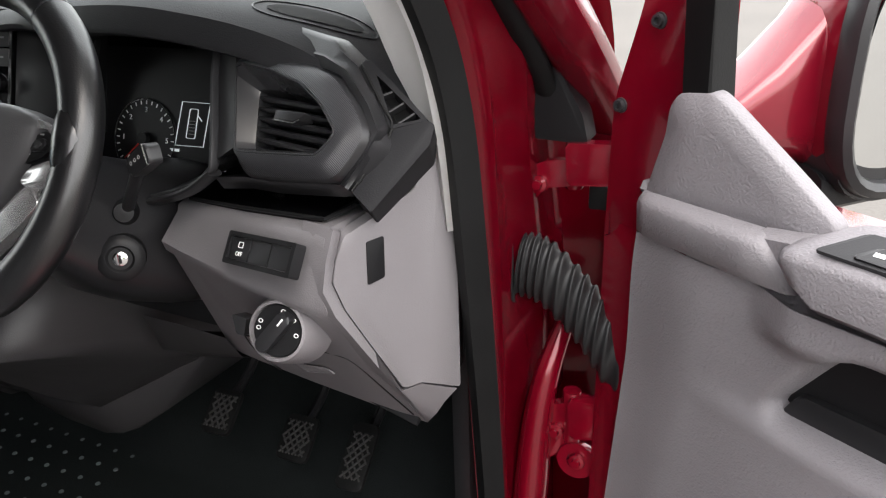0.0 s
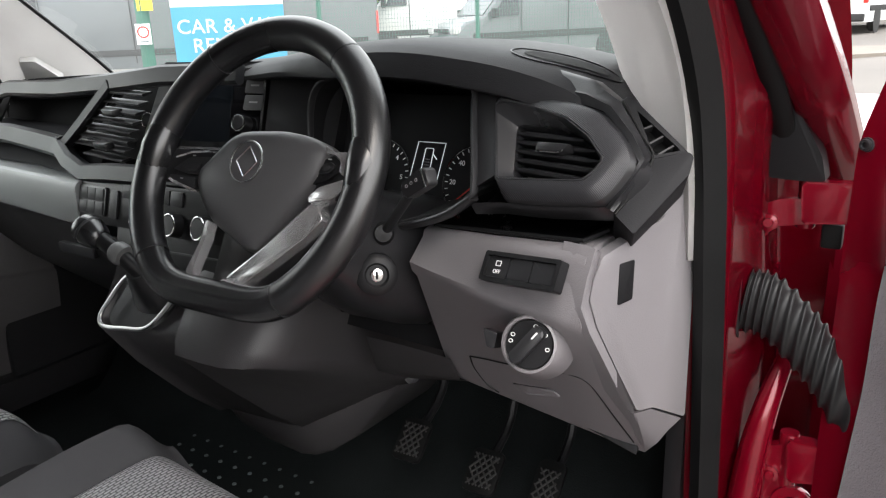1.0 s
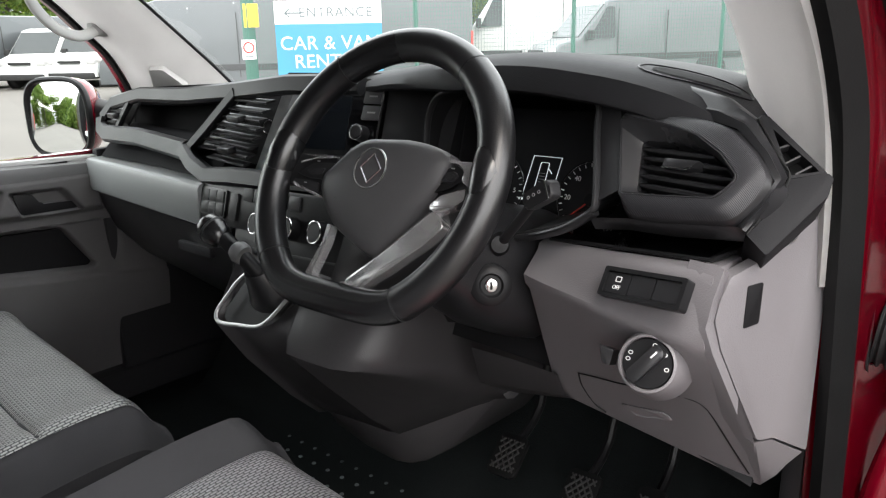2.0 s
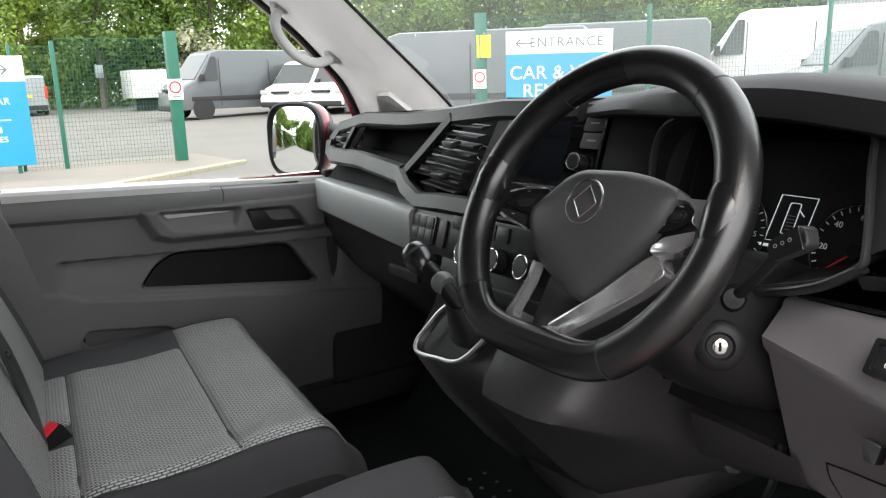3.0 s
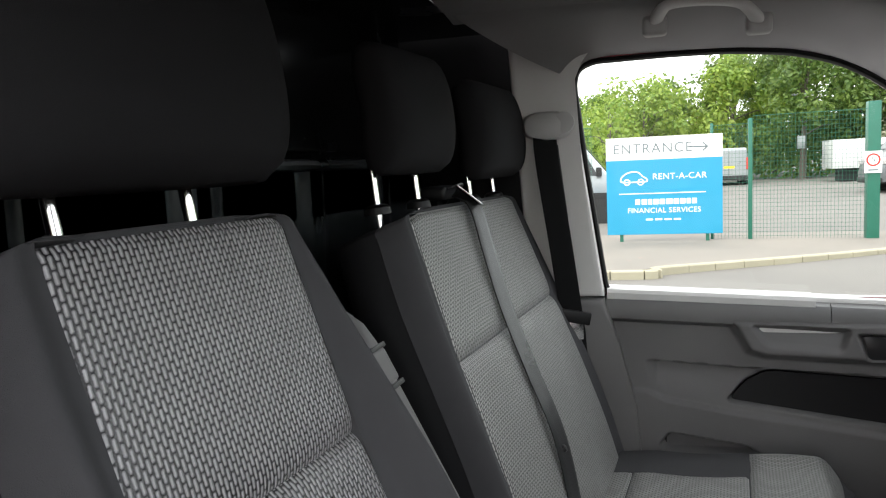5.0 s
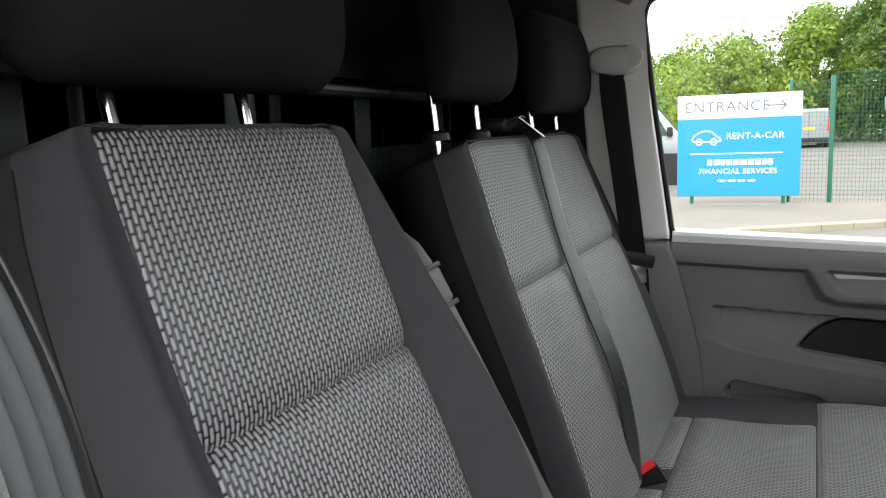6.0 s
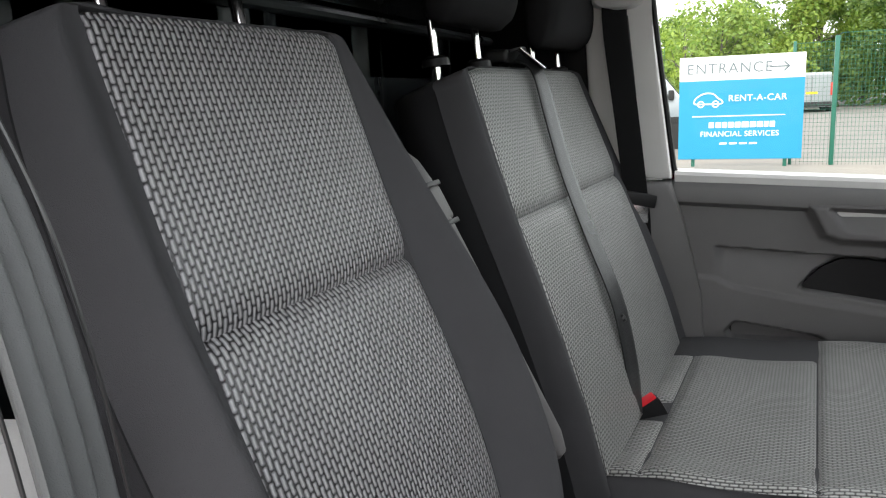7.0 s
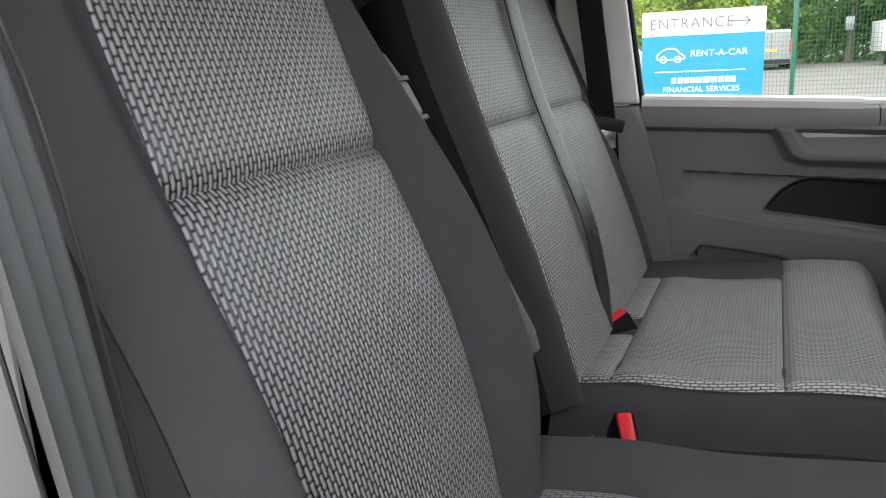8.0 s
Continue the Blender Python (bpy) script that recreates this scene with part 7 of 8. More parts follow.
def headrest(cx, base, lean, hw, h, d, gap, posts, label, fwd=0.03):
    th = thing("headrest", (cx, base[0], base[1]), label, "headrest", "headrests")
    up, out = Vector((0, -math.sin(lean), math.cos(lean))), Vector((0, math.cos(lean), math.sin(lean)))
    o = Vector((cx, base[0], base[1]))
    rings = []
    for i in range(17):
        t = i / 16
        k = (1 - abs(2 * t - 1) ** 4.5) ** (1 / 3.0)
        k = max(k, 0.30)
        rings.append([o + up * (gap + h * t) + Vector((u * (0.86 + 0.14 * k), 0, 0)) + out * (v * k + fwd + 0.012 * math.sin(math.pi * t)) for u, v in oval(hw, d, 36, 3.4)])
    part("pad", loft(rings), CLOTH2, th, "dark cloth headrest pad", angle=60)
    for x in posts:
        p0 = o + Vector((x, 0, 0))
        post_ = part("post", tube([p0 - up * 0.05, p0 + up * (gap + 0.03)], 0.0062, 14), CHROME2, th, "chrome headrest post")
        part("sleeve", put(lathe([(0.0, 0.010), (0.014, 0.009), (0.020, 0.004), (0.021, -0.006), (0.0, -0.006)], None, 20), Matrix.Translation(p0 + up * 0.002) @ pose(0, 0, 0, math.degrees(lean) * 1.0)), BLACK2, post_)
    turn(th, cx, base[0])
    return th


LEAN_B = radians(21)
# driver's seat
dseat = thing("driver_seat", (0.29, 0.1, 0.60), "dark cloth driver's seat with woven grey centre panels", "seat")
d_shape = {"edge": (lerp((0, 0.1, 0.25, 0.47, 0.62, 1.0), (0.112, 0.124, 0.138, 0.150, 0.153, 0.153)), lerp((0, 0.3, 0.6, 1.0), (0.150, 0.155, 0.152, 0.152))),
           "seam": (eased(lerp((-1, 0, 0.12, 0.3, 0.6, 0.8, 0.93, 1.0, 2), (0.20, 0.205, 0.246, 0.266, 0.250, 0.218, 0.196, 0.172, 0.172)), 0.06), eased(lerp((-1, 0, 0.12, 0.3, 0.6, 0.8, 0.93, 1.0, 2), (0.19, 0.195, 0.222, 0.226, 0.220, 0.212, 0.204, 0.194, 0.194)), 0.06)),
           "rise": eased(lerp((-1, 0, 0.15, 0.5, 0.7, 0.85, 1.0, 2), (0.03, 0.03, 0.050, 0.050, 0.032, 0.016, 0.006, 0.006)), 0.08),
           "drop": eased(lerp((-1, 0.3, 0.6, 1.0, 2), (0.060, 0.060, 0.058, 0.030, 0.030)), 0.08),
           "waist": eased(lerp((-1, 0, 0.15, 0.35, 0.6, 0.85, 1.0, 2), (-0.002, -0.002, 0.010, 0.014, 0.003, 0.006, 0.010, 0.010)), 0.08), "corner": 0.010}
D_BASE = (-0.082, 0.93)
backrest(dseat, 0.295, D_BASE, LEAN_B, 0.627, d_shape, 0.12, CLOTH, [(0.03, 0.622, WEAVE, 0.004), (0.622, 1.0, WEAVE, 0.003)], CLOTH_SHADE)
cushion(dseat, 0.035, 0.540, -0.10, 0.43, 0.945, 0.13, 0.030, CLOTH, [(0.135, 0.440, 0.19, 0.395, WEAVE), (0.135, 0.440, -0.06, 0.185, WEAVE)])
part("base", box(0.09, 0.50, -0.12, 0.33, 0.60, 0.825, 0.03), BLACK2, dseat)
part("side_skirt", box(0.505, 0.555, -0.18, 0.36, 0.74, 0.90, 0.02), BLACK, dseat)
# folded armrest on the inboard side
am = thing("armrest", (0.0, -0.22, 1.2), "folded dark grey seat armrest with a plastic catch", "armrest")
arm_up = Vector((0, -math.sin(radians(27)), math.cos(radians(27))))
rings = []
for t, k in ((0.0, 0.5), (0.02, 0.8), (0.08, 1.0), (0.9, 1.0), (0.96, 0.85), (1.0, 0.45)):
    c = Vector((0.032, -0.090, 1.04)) + arm_up * (0.40 * t)
    rings.append([c + Vector((u * k, v * k, 0)) for u, v in oval(0.020, 0.028, 16, 2.6)])
part("pad", loft(rings), DOORG, am)
cb = Vector((0.034, -0.238, 1.322))
part("catch", put(box(-0.021, 0.019, -0.026, 0.029, -0.022, 0.022, 0.006, 3), Matrix.Translation(cb) @ pose(0, 0, 0, 27)), DOORG, am, "grey plastic catch")
for dz in (-0.034, 0.031):
    part("catch_band", put(box(-0.0225, 0.0205, -0.028, 0.031, dz * 0.75 - 0.003, dz * 0.75 + 0.003, 0.001), Matrix.Translation(cb) @ pose(0, 0, 0, 27)), BLACK2, am)
turn(dseat, 0.28, -0.1)
headrest(0.287, (-0.338, 1.508), radians(10), 0.174, 0.235, 0.062, 0.042, (-0.074, 0.082), "dark cloth headrest on chrome posts above the driver's seat")

# double passenger bench
bench = thing("passenger_bench", (-0.48, 0.1, 0.60), "dark cloth double passenger bench with woven grey panels", "bench seat")
b_shape = {"edge": (lerp((0, 1), (0.300, 0.285)), eased(lerp((-1, 0, 0.2, 0.47, 0.68, 1.0, 2), (0.345, 0.343, 0.338, 0.332, 0.318, 0.282, 0.282)), 0.06)),
           "seam": (lerp((0, 0.3, 0.8, 1.0), (0.375, 0.378, 0.362, 0.335)), eased(lerp((-1, 0, 0.3, 0.8, 1.0, 2), (0.372, 0.372, 0.366, 0.348, 0.318, 0.318)), 0.06)),
           "rise": lerp((0, 0.5, 1.0), (0.012, 0.010, 0.004)), "drop": lerp((0, 1), (0.050, 0.045)),
           "waist": eased(lerp((-1, 0, 0.15, 0.4, 0.7, 1.0, 2), (0.0, 0.0, 0.010, 0.012, 0.006, 0.002, 0.002)), 0.08), "corner": 0.012}
# shade on the bench's sides is put into the colour with black cloth
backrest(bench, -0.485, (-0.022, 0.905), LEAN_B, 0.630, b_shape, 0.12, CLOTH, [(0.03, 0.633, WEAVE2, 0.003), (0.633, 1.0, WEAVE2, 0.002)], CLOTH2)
cushion(bench, -0.865, -0.105, -0.06, 0.430, 0.925, 0.15, 0.010, CLOTH,
        [(-0.800, -0.155, 0.237, 0.408, WEAVE2), (-0.705, -0.155, 0.015, 0.2365, WEAVE2), (-0.705, -0.45, -0.055, 0.0145, WEAVE2), (-0.37, -0.155, -0.055, 0.0145, WEAVE2)])
part("base", box(-0.82, -0.12, -0.10, 0.32, 0.60, 0.79, 0.02), BLACK2, bench)
turn(bench, -0.485, -0.02)
headrest(-0.290, (-0.302, 1.500), radians(6), 0.117, 0.190, 0.046, 0.052, (-0.078, 0.078), "dark cloth headrest on chrome posts above the bench")
headrest(-0.695, (-0.262, 1.494), radians(6), 0.138, 0.190, 0.046, 0.040, (-0.078, 0.078), "dark cloth headrest on chrome posts above the bench")


# ---- belts and buckles ----
def strap(points, width, face, n=10, thick=0.0014, fold=0.0):
    pts = smooth_path(points, n)
    sec = [(-width / 2, -thick), (-width / 4, -thick + fold), (0, -thick), (width / 4, -thick + fold), (width / 2, -thick), (width / 2, thick), (width / 4, thick + fold), (0, thick), (-width / 4, thick + fold), (-width / 2, thick)]
    return sweep(pts, sec, up=face)


BELT2 = lines("dark_belt_webbing", (0.030, 0.031, 0.032), "X", 0.0022, 0.30, 0.0004, 0.3)
mid_belt = thing("seat_belt", (-0.42, -0.2, 1.5), "grey webbing lap and shoulder belt lying on the bench", "seat belt", "seat belts")
part("webbing", strap([(-0.500, -0.300, 1.505), (-0.492, -0.262, 1.514), (-0.482, -0.226, 1.488), (-0.448, -0.194, 1.405), (-0.424, -0.162, 1.315), (-0.407, -0.118, 1.21), (-0.393, -0.075, 1.11), (-0.376, -0.050, 1.01), (-0.362, -0.040, 0.93)], 0.036, (0.35, 0.85, 0.40), fold=0.0016), BELT2, mid_belt)
guide = part("belt_guide", put(box(-0.055, 0.055, -0.024, 0.022, -0.010, 0.014, 0.008, 3), Matrix.Translation((-0.485, -0.288, 1.515))), BLACK2, mid_belt, "black belt guide")
part("guide_loop", put(sweep(smooth_path([(-0.040, 0.018, 0.010), (0.0, 0.030, 0.016), (0.040, 0.018, 0.010), (0.0, 0.008, 0.012)], 6, True), oval(0.003, 0.003, 8), closed=True), Matrix.Translation((-0.485, -0.282, 1.515))), BLACK, guide)
part("tongue", put(box(-0.020, 0.020, -0.028, 0.028, -0.0015, 0.0015, 0.001), Matrix.Translation((-0.474, -0.236, 1.512)) @ pose(0, 0, 0, -40, 0, 25)), CHROME, mid_belt, "metal belt tongue")
part("stop_button", lathe([(0.0, 0.005), (0.006, 0.004), (0.007, 0.0), (0.0, 0.0)], Matrix.Translation((-0.386, -0.066, 1.085)) @ pose(0, 0, 0, -60), 14), BLACK, mid_belt)

side_belt = thing("seat_belt", (-0.82, -0.13, 1.64), "black seat belt hanging from its pillar anchor", "seat belt", "seat belts")
part("webbing", strap([(-0.765, -0.140, 1.635), (-0.768, -0.136, 1.56), (-0.792, -0.115, 1.38), (-0.808, -0.098, 1.225), (-0.815, -0.092, 1.16), (-0.812, -0.085, 0.98), (-0.80, -0.09, 0.80)], 0.050, (0.94, 0.34, 0.1), fold=0.002), surface("black_webbing", (0.006, 0.006, 0.0065), 0.7, bump=0.4, grain=1500, spec=0.1), side_belt)
anchor = part("anchor_cover", loft([[Vector((-0.775, y0 - 0.135, 1.640)) + Vector((w, dy, dz)) for dy, dz in oval(0.052 * k, 0.030 * k, 20, 2.8)] for w, k, y0 in ((-0.025, 1.0, 0), (0.010, 1.0, 0), (0.022, 0.85, 0), (0.028, 0.5, 0))]), LIGHTG, side_belt, "light grey belt anchor cover")
part("anchor_ring", lathe([(0.016, -0.008), (0.022, -0.006), (0.022, 0.006), (0.016, 0.008)], axes((-0.757, -0.098, 1.645), (0, 1, 0), (0, 0, 1)), 24), LIGHTG, anchor)
part("tongue", put(box(-0.002, 0.002, -0.016, 0.016, -0.022, 0.022, 0.0015), Matrix.Translation((-0.805, -0.088, 1.195)) @ pose(0, 0, 0, 0, 4, 15)), CHROME, side_belt, "metal belt tongue")
part("tongue_grip", put(box(-0.007, 0.007, -0.034, 0.034, -0.012, 0.016, 0.004), Matrix.Translation((-0.806, -0.090, 1.222)) @ pose(0, 0, 0, -12, 0, 15)), BLACK2, side_belt)

drv_belt = thing("seat_belt", (0.62, -0.3, 1.4), "dark grey webbing belt hanging beside the driver's seat", "seat belt", "seat belts")
drv_line = smooth_path([(0.690, -0.255, 1.66), (0.640, -0.205, 1.52), (0.622, -0.172, 1.425), (0.620, -0.150, 1.34), (0.618, -0.134, 1.21), (0.612, -0.118, 1.05), (0.60, -0.10, 0.88)], 10)
folded = [(-0.024 + 0.048 * i / 24, 0.0034 * math.sin(2 * math.pi * 3.1 * i / 24)) for i in range(25)]
part("edge_stitching", sweep([p + Vector((-0.0235, 0, 0.0)) for p in drv_line], oval(0.0011, 0.0011, 6)), BELT2, drv_belt, "dark stitched edge")
part("edge_stitching", sweep([p + Vector((0.0235, 0, 0.0)) for p in drv_line], oval(0.0011, 0.0011, 6)), BELT2, drv_belt, "dark stitched edge")
part("webbing", sweep(drv_line, [(u, v - 0.0012) for u, v in folded] + [(u, v + 0.0012) for u, v in folded[::-1]], up=(-0.35, 0.93, 0.1)), BELT, drv_belt, angle=70)


def buckle(x, y, z, rx, rz, label):
    th = thing("belt_buckle", (x, y, z), label, "belt buckle", "belt buckles")
    m = Matrix.Translation((x, y, z)) @ pose(0, 0, 0, 0, 0, rz) @ pose(0, 0, 0, 0, rx, 0)
    part("case", box(-0.024, 0.024, -0.013, 0.013, -0.065, 0.0, 0.004, 2, m), BLACK2, th, "black buckle case")
    part("release_button", box(-0.021, 0.021, -0.011, 0.007, -0.004, 0.006, 0.003, 2, m), REDBTN, th, "red release button")
    part("slot", box(-0.020, 0.020, 0.0085, 0.0115, -0.002, 0.0008, 0, 1, m), plain("slot_black", (0.003, 0.003, 0.003), 0.9), th)


buckle(-0.392, -0.030, 0.938, 30, -62, "black belt buckle with red button between the bench cushions")
buckle(-0.028, 0.024, 0.925, 40, 20, "black belt buckle with red button beside the driver's seat")
buckle(0.000, -0.016, 0.902, 40, 20, "black belt buckle with red button beside the driver's seat")


# ---- grab handles, visor ----
def grab(points, r, label, up=(1, 0, 0)):
    th = thing("grab_handle", points[0], label, "grab handle", "grab handles")
    part("bar", sweep(smooth_path(points, 6), oval(r * 1.25, r * 0.9, 14, 2.5), up=up), TRIMW, th)
    for p in (points[0], points[-1]):
        part("foot", put(box(-0.018, 0.018, -0.022, 0.022, -0.018, 0.018, 0.01, 3), Matrix.Translation(p)), LIGHTG, th)
    return th


grab([(-0.772, 0.574, 1.652), (-0.748, 0.547, 1.614), (-0.742, 0.558, 1.575), (-0.742, 0.595, 1.538), (-0.748, 0.644, 1.524), (-0.778, 0.702, 1.541)], 0.0095, "pale grey grab handle on the windscreen pillar", (1, 0, 0.2))
grab([(-0.64, 0.088, 1.803), (-0.612, 0.096, 1.821), (-0.6, 0.116, 1.833), (-0.6, 0.172, 1.834), (-0.6, 0.227, 1.825), (-0.612, 0.253, 1.807), (-0.64, 0.266, 1.791)], 0.010, "grey grab handle on the roof lining", (0, 0, 1))
visor = thing("sun_visor", (-0.4, 0.42, 1.83), "grey folded sun visor under the roof lining", "sun visor")
part("flap", sheet(16, 8, lambda u, v: (-0.58 + 0.42 * u, 0.34 + 0.15 * v, 1.828 - 0.028 * v - 0.010 * math.sin(math.pi * v) * min(1, 6 * u, 6 * (1 - u)))), HEAD, visor)
part("edge", sweep(smooth_path([(-0.58, 0.34, 1.828), (-0.37, 0.335, 1.826), (-0.16, 0.34, 1.828)], 5), oval(0.010, 0.009, 10)), HEAD, visor)

# raindrops on the windscreen
rng = random.Random(4)
drops = bmesh.new()
for i in range(150):
    u, v = 0.03 + 0.30 * rng.random() ** 1.2, 0.40 + 0.58 * rng.random()
    p = Vector(screen_at(u, v, 0.004))
    r = 0.0007 + 0.0014 * rng.random() ** 2
    bmesh.ops.create_icosphere(drops, subdivisions=1, radius=r, matrix=Matrix.Translation(p))
drop_mat = plain("water", (0.9, 0.93, 0.95), 0.05)
drop_mat.node_tree.nodes["Principled BSDF"].inputs["Transmission Weight"].default_value = 0.6
tagged(part("raindrops", drops, drop_mat), "small raindrops on the windscreen", "raindrops", kind="stuff")


# ---- outside ----
def lift(y):
    """The yard rises gently ahead."""
    return 0.022 * max(0.0, y - 3.0) if y < 60 else 0.022 * 57


ASPHALT = surface("asphalt", (0.122, 0.113, 0.102), 0.85, vary=0.35, scale=0.35, grain=60, bump=0.3, depth=0.01, fine=0.5)
PAVE = surface("pale_concrete", (0.170, 0.150, 0.128), 0.85, vary=0.25, scale=0.8, grain=50, bump=0.3, depth=0.008)
KERB = surface("kerb_concrete", (0.30, 0.275, 0.20), 0.85, vary=0.2, scale=2)
GREEN = surface("green_coated_steel", (0.012, 0.115, 0.075), 0.45, vary=0.15)
BLUE = surface("blue_sign_panel", (0.015, 0.25, 0.42), 0.4, vary=0.06, scale=2, bump=0)
SIGNW = surface("white_sign_panel", (0.78, 0.78, 0.78), 0.4, vary=0.04, scale=2, bump=0)
SIGNG = plain("sign_grey_letters", (0.13, 0.16, 0.17), 0.5)
YELLOW = plain("yellow_panel", (0.85, 0.62, 0.02), 0.5)
VANG = surface("dark_grey_van_paint", (0.095, 0.102, 0.108), 0.34, metal=0.2, vary=0.06, scale=3, bump=0, coat=0.3)
VANW = surface("white_van_paint", (0.58, 0.59, 0.58), 0.3, vary=0.05, scale=3, bump=0, coat=0.6)
VANS = surface("silver_van_paint", (0.30, 0.32, 0.33), 0.3, metal=0.4, vary=0.06, scale=3, bump=0, coat=0.6)
VGLASS = surface("van_window", (0.015, 0.018, 0.02), 0.06, vary=0.1, bump=0)
TYRE = surface("tyre_rubber", (0.02, 0.02, 0.02), 0.8)
CLAD = lines("grey_cladding", (0.36, 0.38, 0.39), "X", 0.30, 0.5, 0.03, 0.5)
CLADW = lines("pale_cladding", (0.52, 0.54, 0.54), "Z", 0.25, 0.5, 0.02, 0.5)


def leafy(name, a, c):
    m, n, l, p = nodes_of(name)
    g = n.new("ShaderNodeNewGeometry")
    r = n.new("ShaderNodeMix")
    r.data_type = "RGBA"
    r.inputs[6].default_value, r.inputs[7].default_value = (*a, 1), (*c, 1)
    l.new(g.outputs["Random Per Island"], r.inputs[0])
    l.new(r.outputs[2], p.inputs["Base Color"])
    p.inputs["Roughness"].default_value = 0.55
    tr, mx = n.new("ShaderNodeBsdfTranslucent"), n.new("ShaderNodeMixShader")
    l.new(r.outputs[2], tr.inputs["Color"])
    mx.inputs[0].default_value = 0.45
    l.new(p.outputs[0], mx.inputs[1])
    l.new(tr.outputs[0], mx.inputs[2])
    l.new(mx.outputs[0], n["Material Output"].inputs["Surface"])
    return m


LEAF = leafy("green_leaves", (0.070, 0.140, 0.020), (0.20, 0.29, 0.045))
LEAF2 = leafy("bright_green_leaves", (0.13, 0.23, 0.03), (0.30, 0.39, 0.065))
LEAF3 = leafy("dark_green_leaves", (0.055, 0.115, 0.020), (0.15, 0.22, 0.04))
BLOSSOM = leafy("blossom", (0.30, 0.33, 0.20), (0.62, 0.60, 0.46))
BARK = surface("bark", (0.10, 0.085, 0.07), 0.9, vary=0.4, scale=8, bump=0.5, grain=40, depth=0.02)

ground = sheet(80, 80, lambda u, v: (-300 + 600 * u, -300 + 600 * v, lift(-300 + 600 * v)))
tagged(part("ground", ground, ASPHALT), "worn pale asphalt yard with damp patches", "ground", kind="structure")

# raised verge in front of the fence, with its kerb
verge = [(-9.2, -7.0), (-9.35, -0.5), (-9.8, 0.1), (-11.0, 2.3), (-12.3, 4.2), (-14.5, 4.0), (-14.5, -7.0)]
pav = tagged(part("pavement", slab(verge, 0.0, 0.09), PAVE), "pale raised pavement strip by the fence", "pavement", kind="structure")
kerb_thing = thing("kerb", (-10, 0, 0), "pale concrete kerb edging the pavement", "kerb", kind="structure")
kl = smooth_path([(-9.12, -7.0, 0), (-9.27, -0.6, 0), (-9.72, 0.1, 0), (-10.95, 2.3, 0), (-12.25, 4.25, 0)], 6)
for a, c in zip(kl[:-1], kl[1:]):
    part("kerb_stone", sweep([a + (c - a) * 0.01, c - (c - a) * 0.01], [(-0.06, 0.0), (0.06, 0.0), (0.06, 0.10), (0.045, 0.115), (-0.06, 0.115)]), KERB, kerb_thing)
front_verge = tagged(part("pavement", slab([(-11.2, 8.6), (-10.2, 7.9), (0.5, 19.8), (0.5, 24), (-4, 24)], 0.05, 0.42), PAVE), "pale pavement under the front fence", "pavement", kind="structure")
for n_, (x, y, w, h) in enumerate(((-24, 3.6, 2.6, 0.5), (-19.5, 2.9, 1.5, 0.35), (-8.0, 2.9, 1.6, 0.5), (-26, 6.5, 3, 0.4))):
    puddle = tagged(part("puddle", slab([(x + u, y + v) for u, v in oval(h * 2.2, w, 22, 1.8)], 0.004, 0.007), surface("wet_asphalt", (0.05, 0.05, 0.05), 0.2, vary=0.3, bump=0)), "dark damp patch on the asphalt", "puddle", "puddles")


def fence_panel(a, c, h, parent, gap=0.055, rise=0.075):
    """Welded mesh between two points of the ground."""
    a, c = Vector(a), Vector(c)
    n = max(2, int((c - a).length / gap))
    side = (c - a).normalized() * 0.002
    out = Vector((0, 0, 1)).cross(side)
    up = Vector((0, 0, 0.002))
    verts, faces = [], []

    def bar(p, q, u, v):
        j = len(verts)
        verts.extend([p - u - v, p + u - v, p + u + v, p - u + v, q - u - v, q + u - v, q + u + v, q - u + v])
        faces.extend([(j, j + 1, j + 5, j + 4), (j + 1, j + 2, j + 6, j + 5), (j + 2, j + 3, j + 7, j + 6), (j + 3, j, j + 4, j + 7)])

    for i in range(n + 1):
        p = a.lerp(c, i / n)
        bar(p + Vector((0, 0, 0.06)), p + Vector((0, 0, h)), side, out)
    m = int(h / rise)
    for j in range(m + 1):
        z = Vector((0, 0, 0.07 + (h - 0.08) * j / m))
        k = 2.2 if j in (0, m) else 1.0
        bar(a + z, c + z, up * k, out * k)
    me = bpy.data.meshes.new("mesh_panel")
    me.from_pydata([tuple(v) for v in verts], [], faces)
    me.materials.append(GREEN)
    ob = new("mesh_panel", me)
    ob.parent = parent
    ob.matrix_parent_inverse = world_of(parent).inverted()
    return tagged(ob, kind="stuff")


def fence_post(p, h, w, parent):
    x, y, z = p
    return part("post", box(x - w / 2, x + w / 2, y - w / 2, y + w / 2, z, z + h, 0.006), GREEN, parent)


fence_l = thing("mesh_fence", (-13.4, 0, 0), "green welded mesh fence with square posts", "fence")
fence_post((-13.30, 3.44, 0), 2.36, 0.19, fence_l)
fence_post((-13.42, 1.55, 0), 2.20, 0.07, fence_l)
fence_post((-13.50, 0.92, 0), 2.15, 0.05, fence_l)
fence_panel((-13.30, 3.38, 0), (-13.42, 1.60, 0), 2.25, fence_l)
fence_panel((-13.42, 1.55, 0), (-13.50, 0.90, 0), 2.12, fence_l)
fence_panel((-13.6, -1.2, 0), (-13.9, -6.5, 0), 2.2, fence_l)
fence_f = thing("mesh_fence", (-8, 11, 0), "green welded mesh fence with square posts", "fence")
f0, fd = Vector((-10.70, 8.34, 0)), Vector((0.666, 0.746, 0))
for k in range(5):
    p = f0 + fd * 3.0 * k
    p.z = lift(p.y)
    fence_post(p, 2.45, 0.16 if k == 0 else 0.06, fence_f)
    if k < 4:
        q = f0 + fd * 3.0 * (k + 1)
        q.z = lift(q.y)
        fence_panel(p, q, 2.35, fence_f)


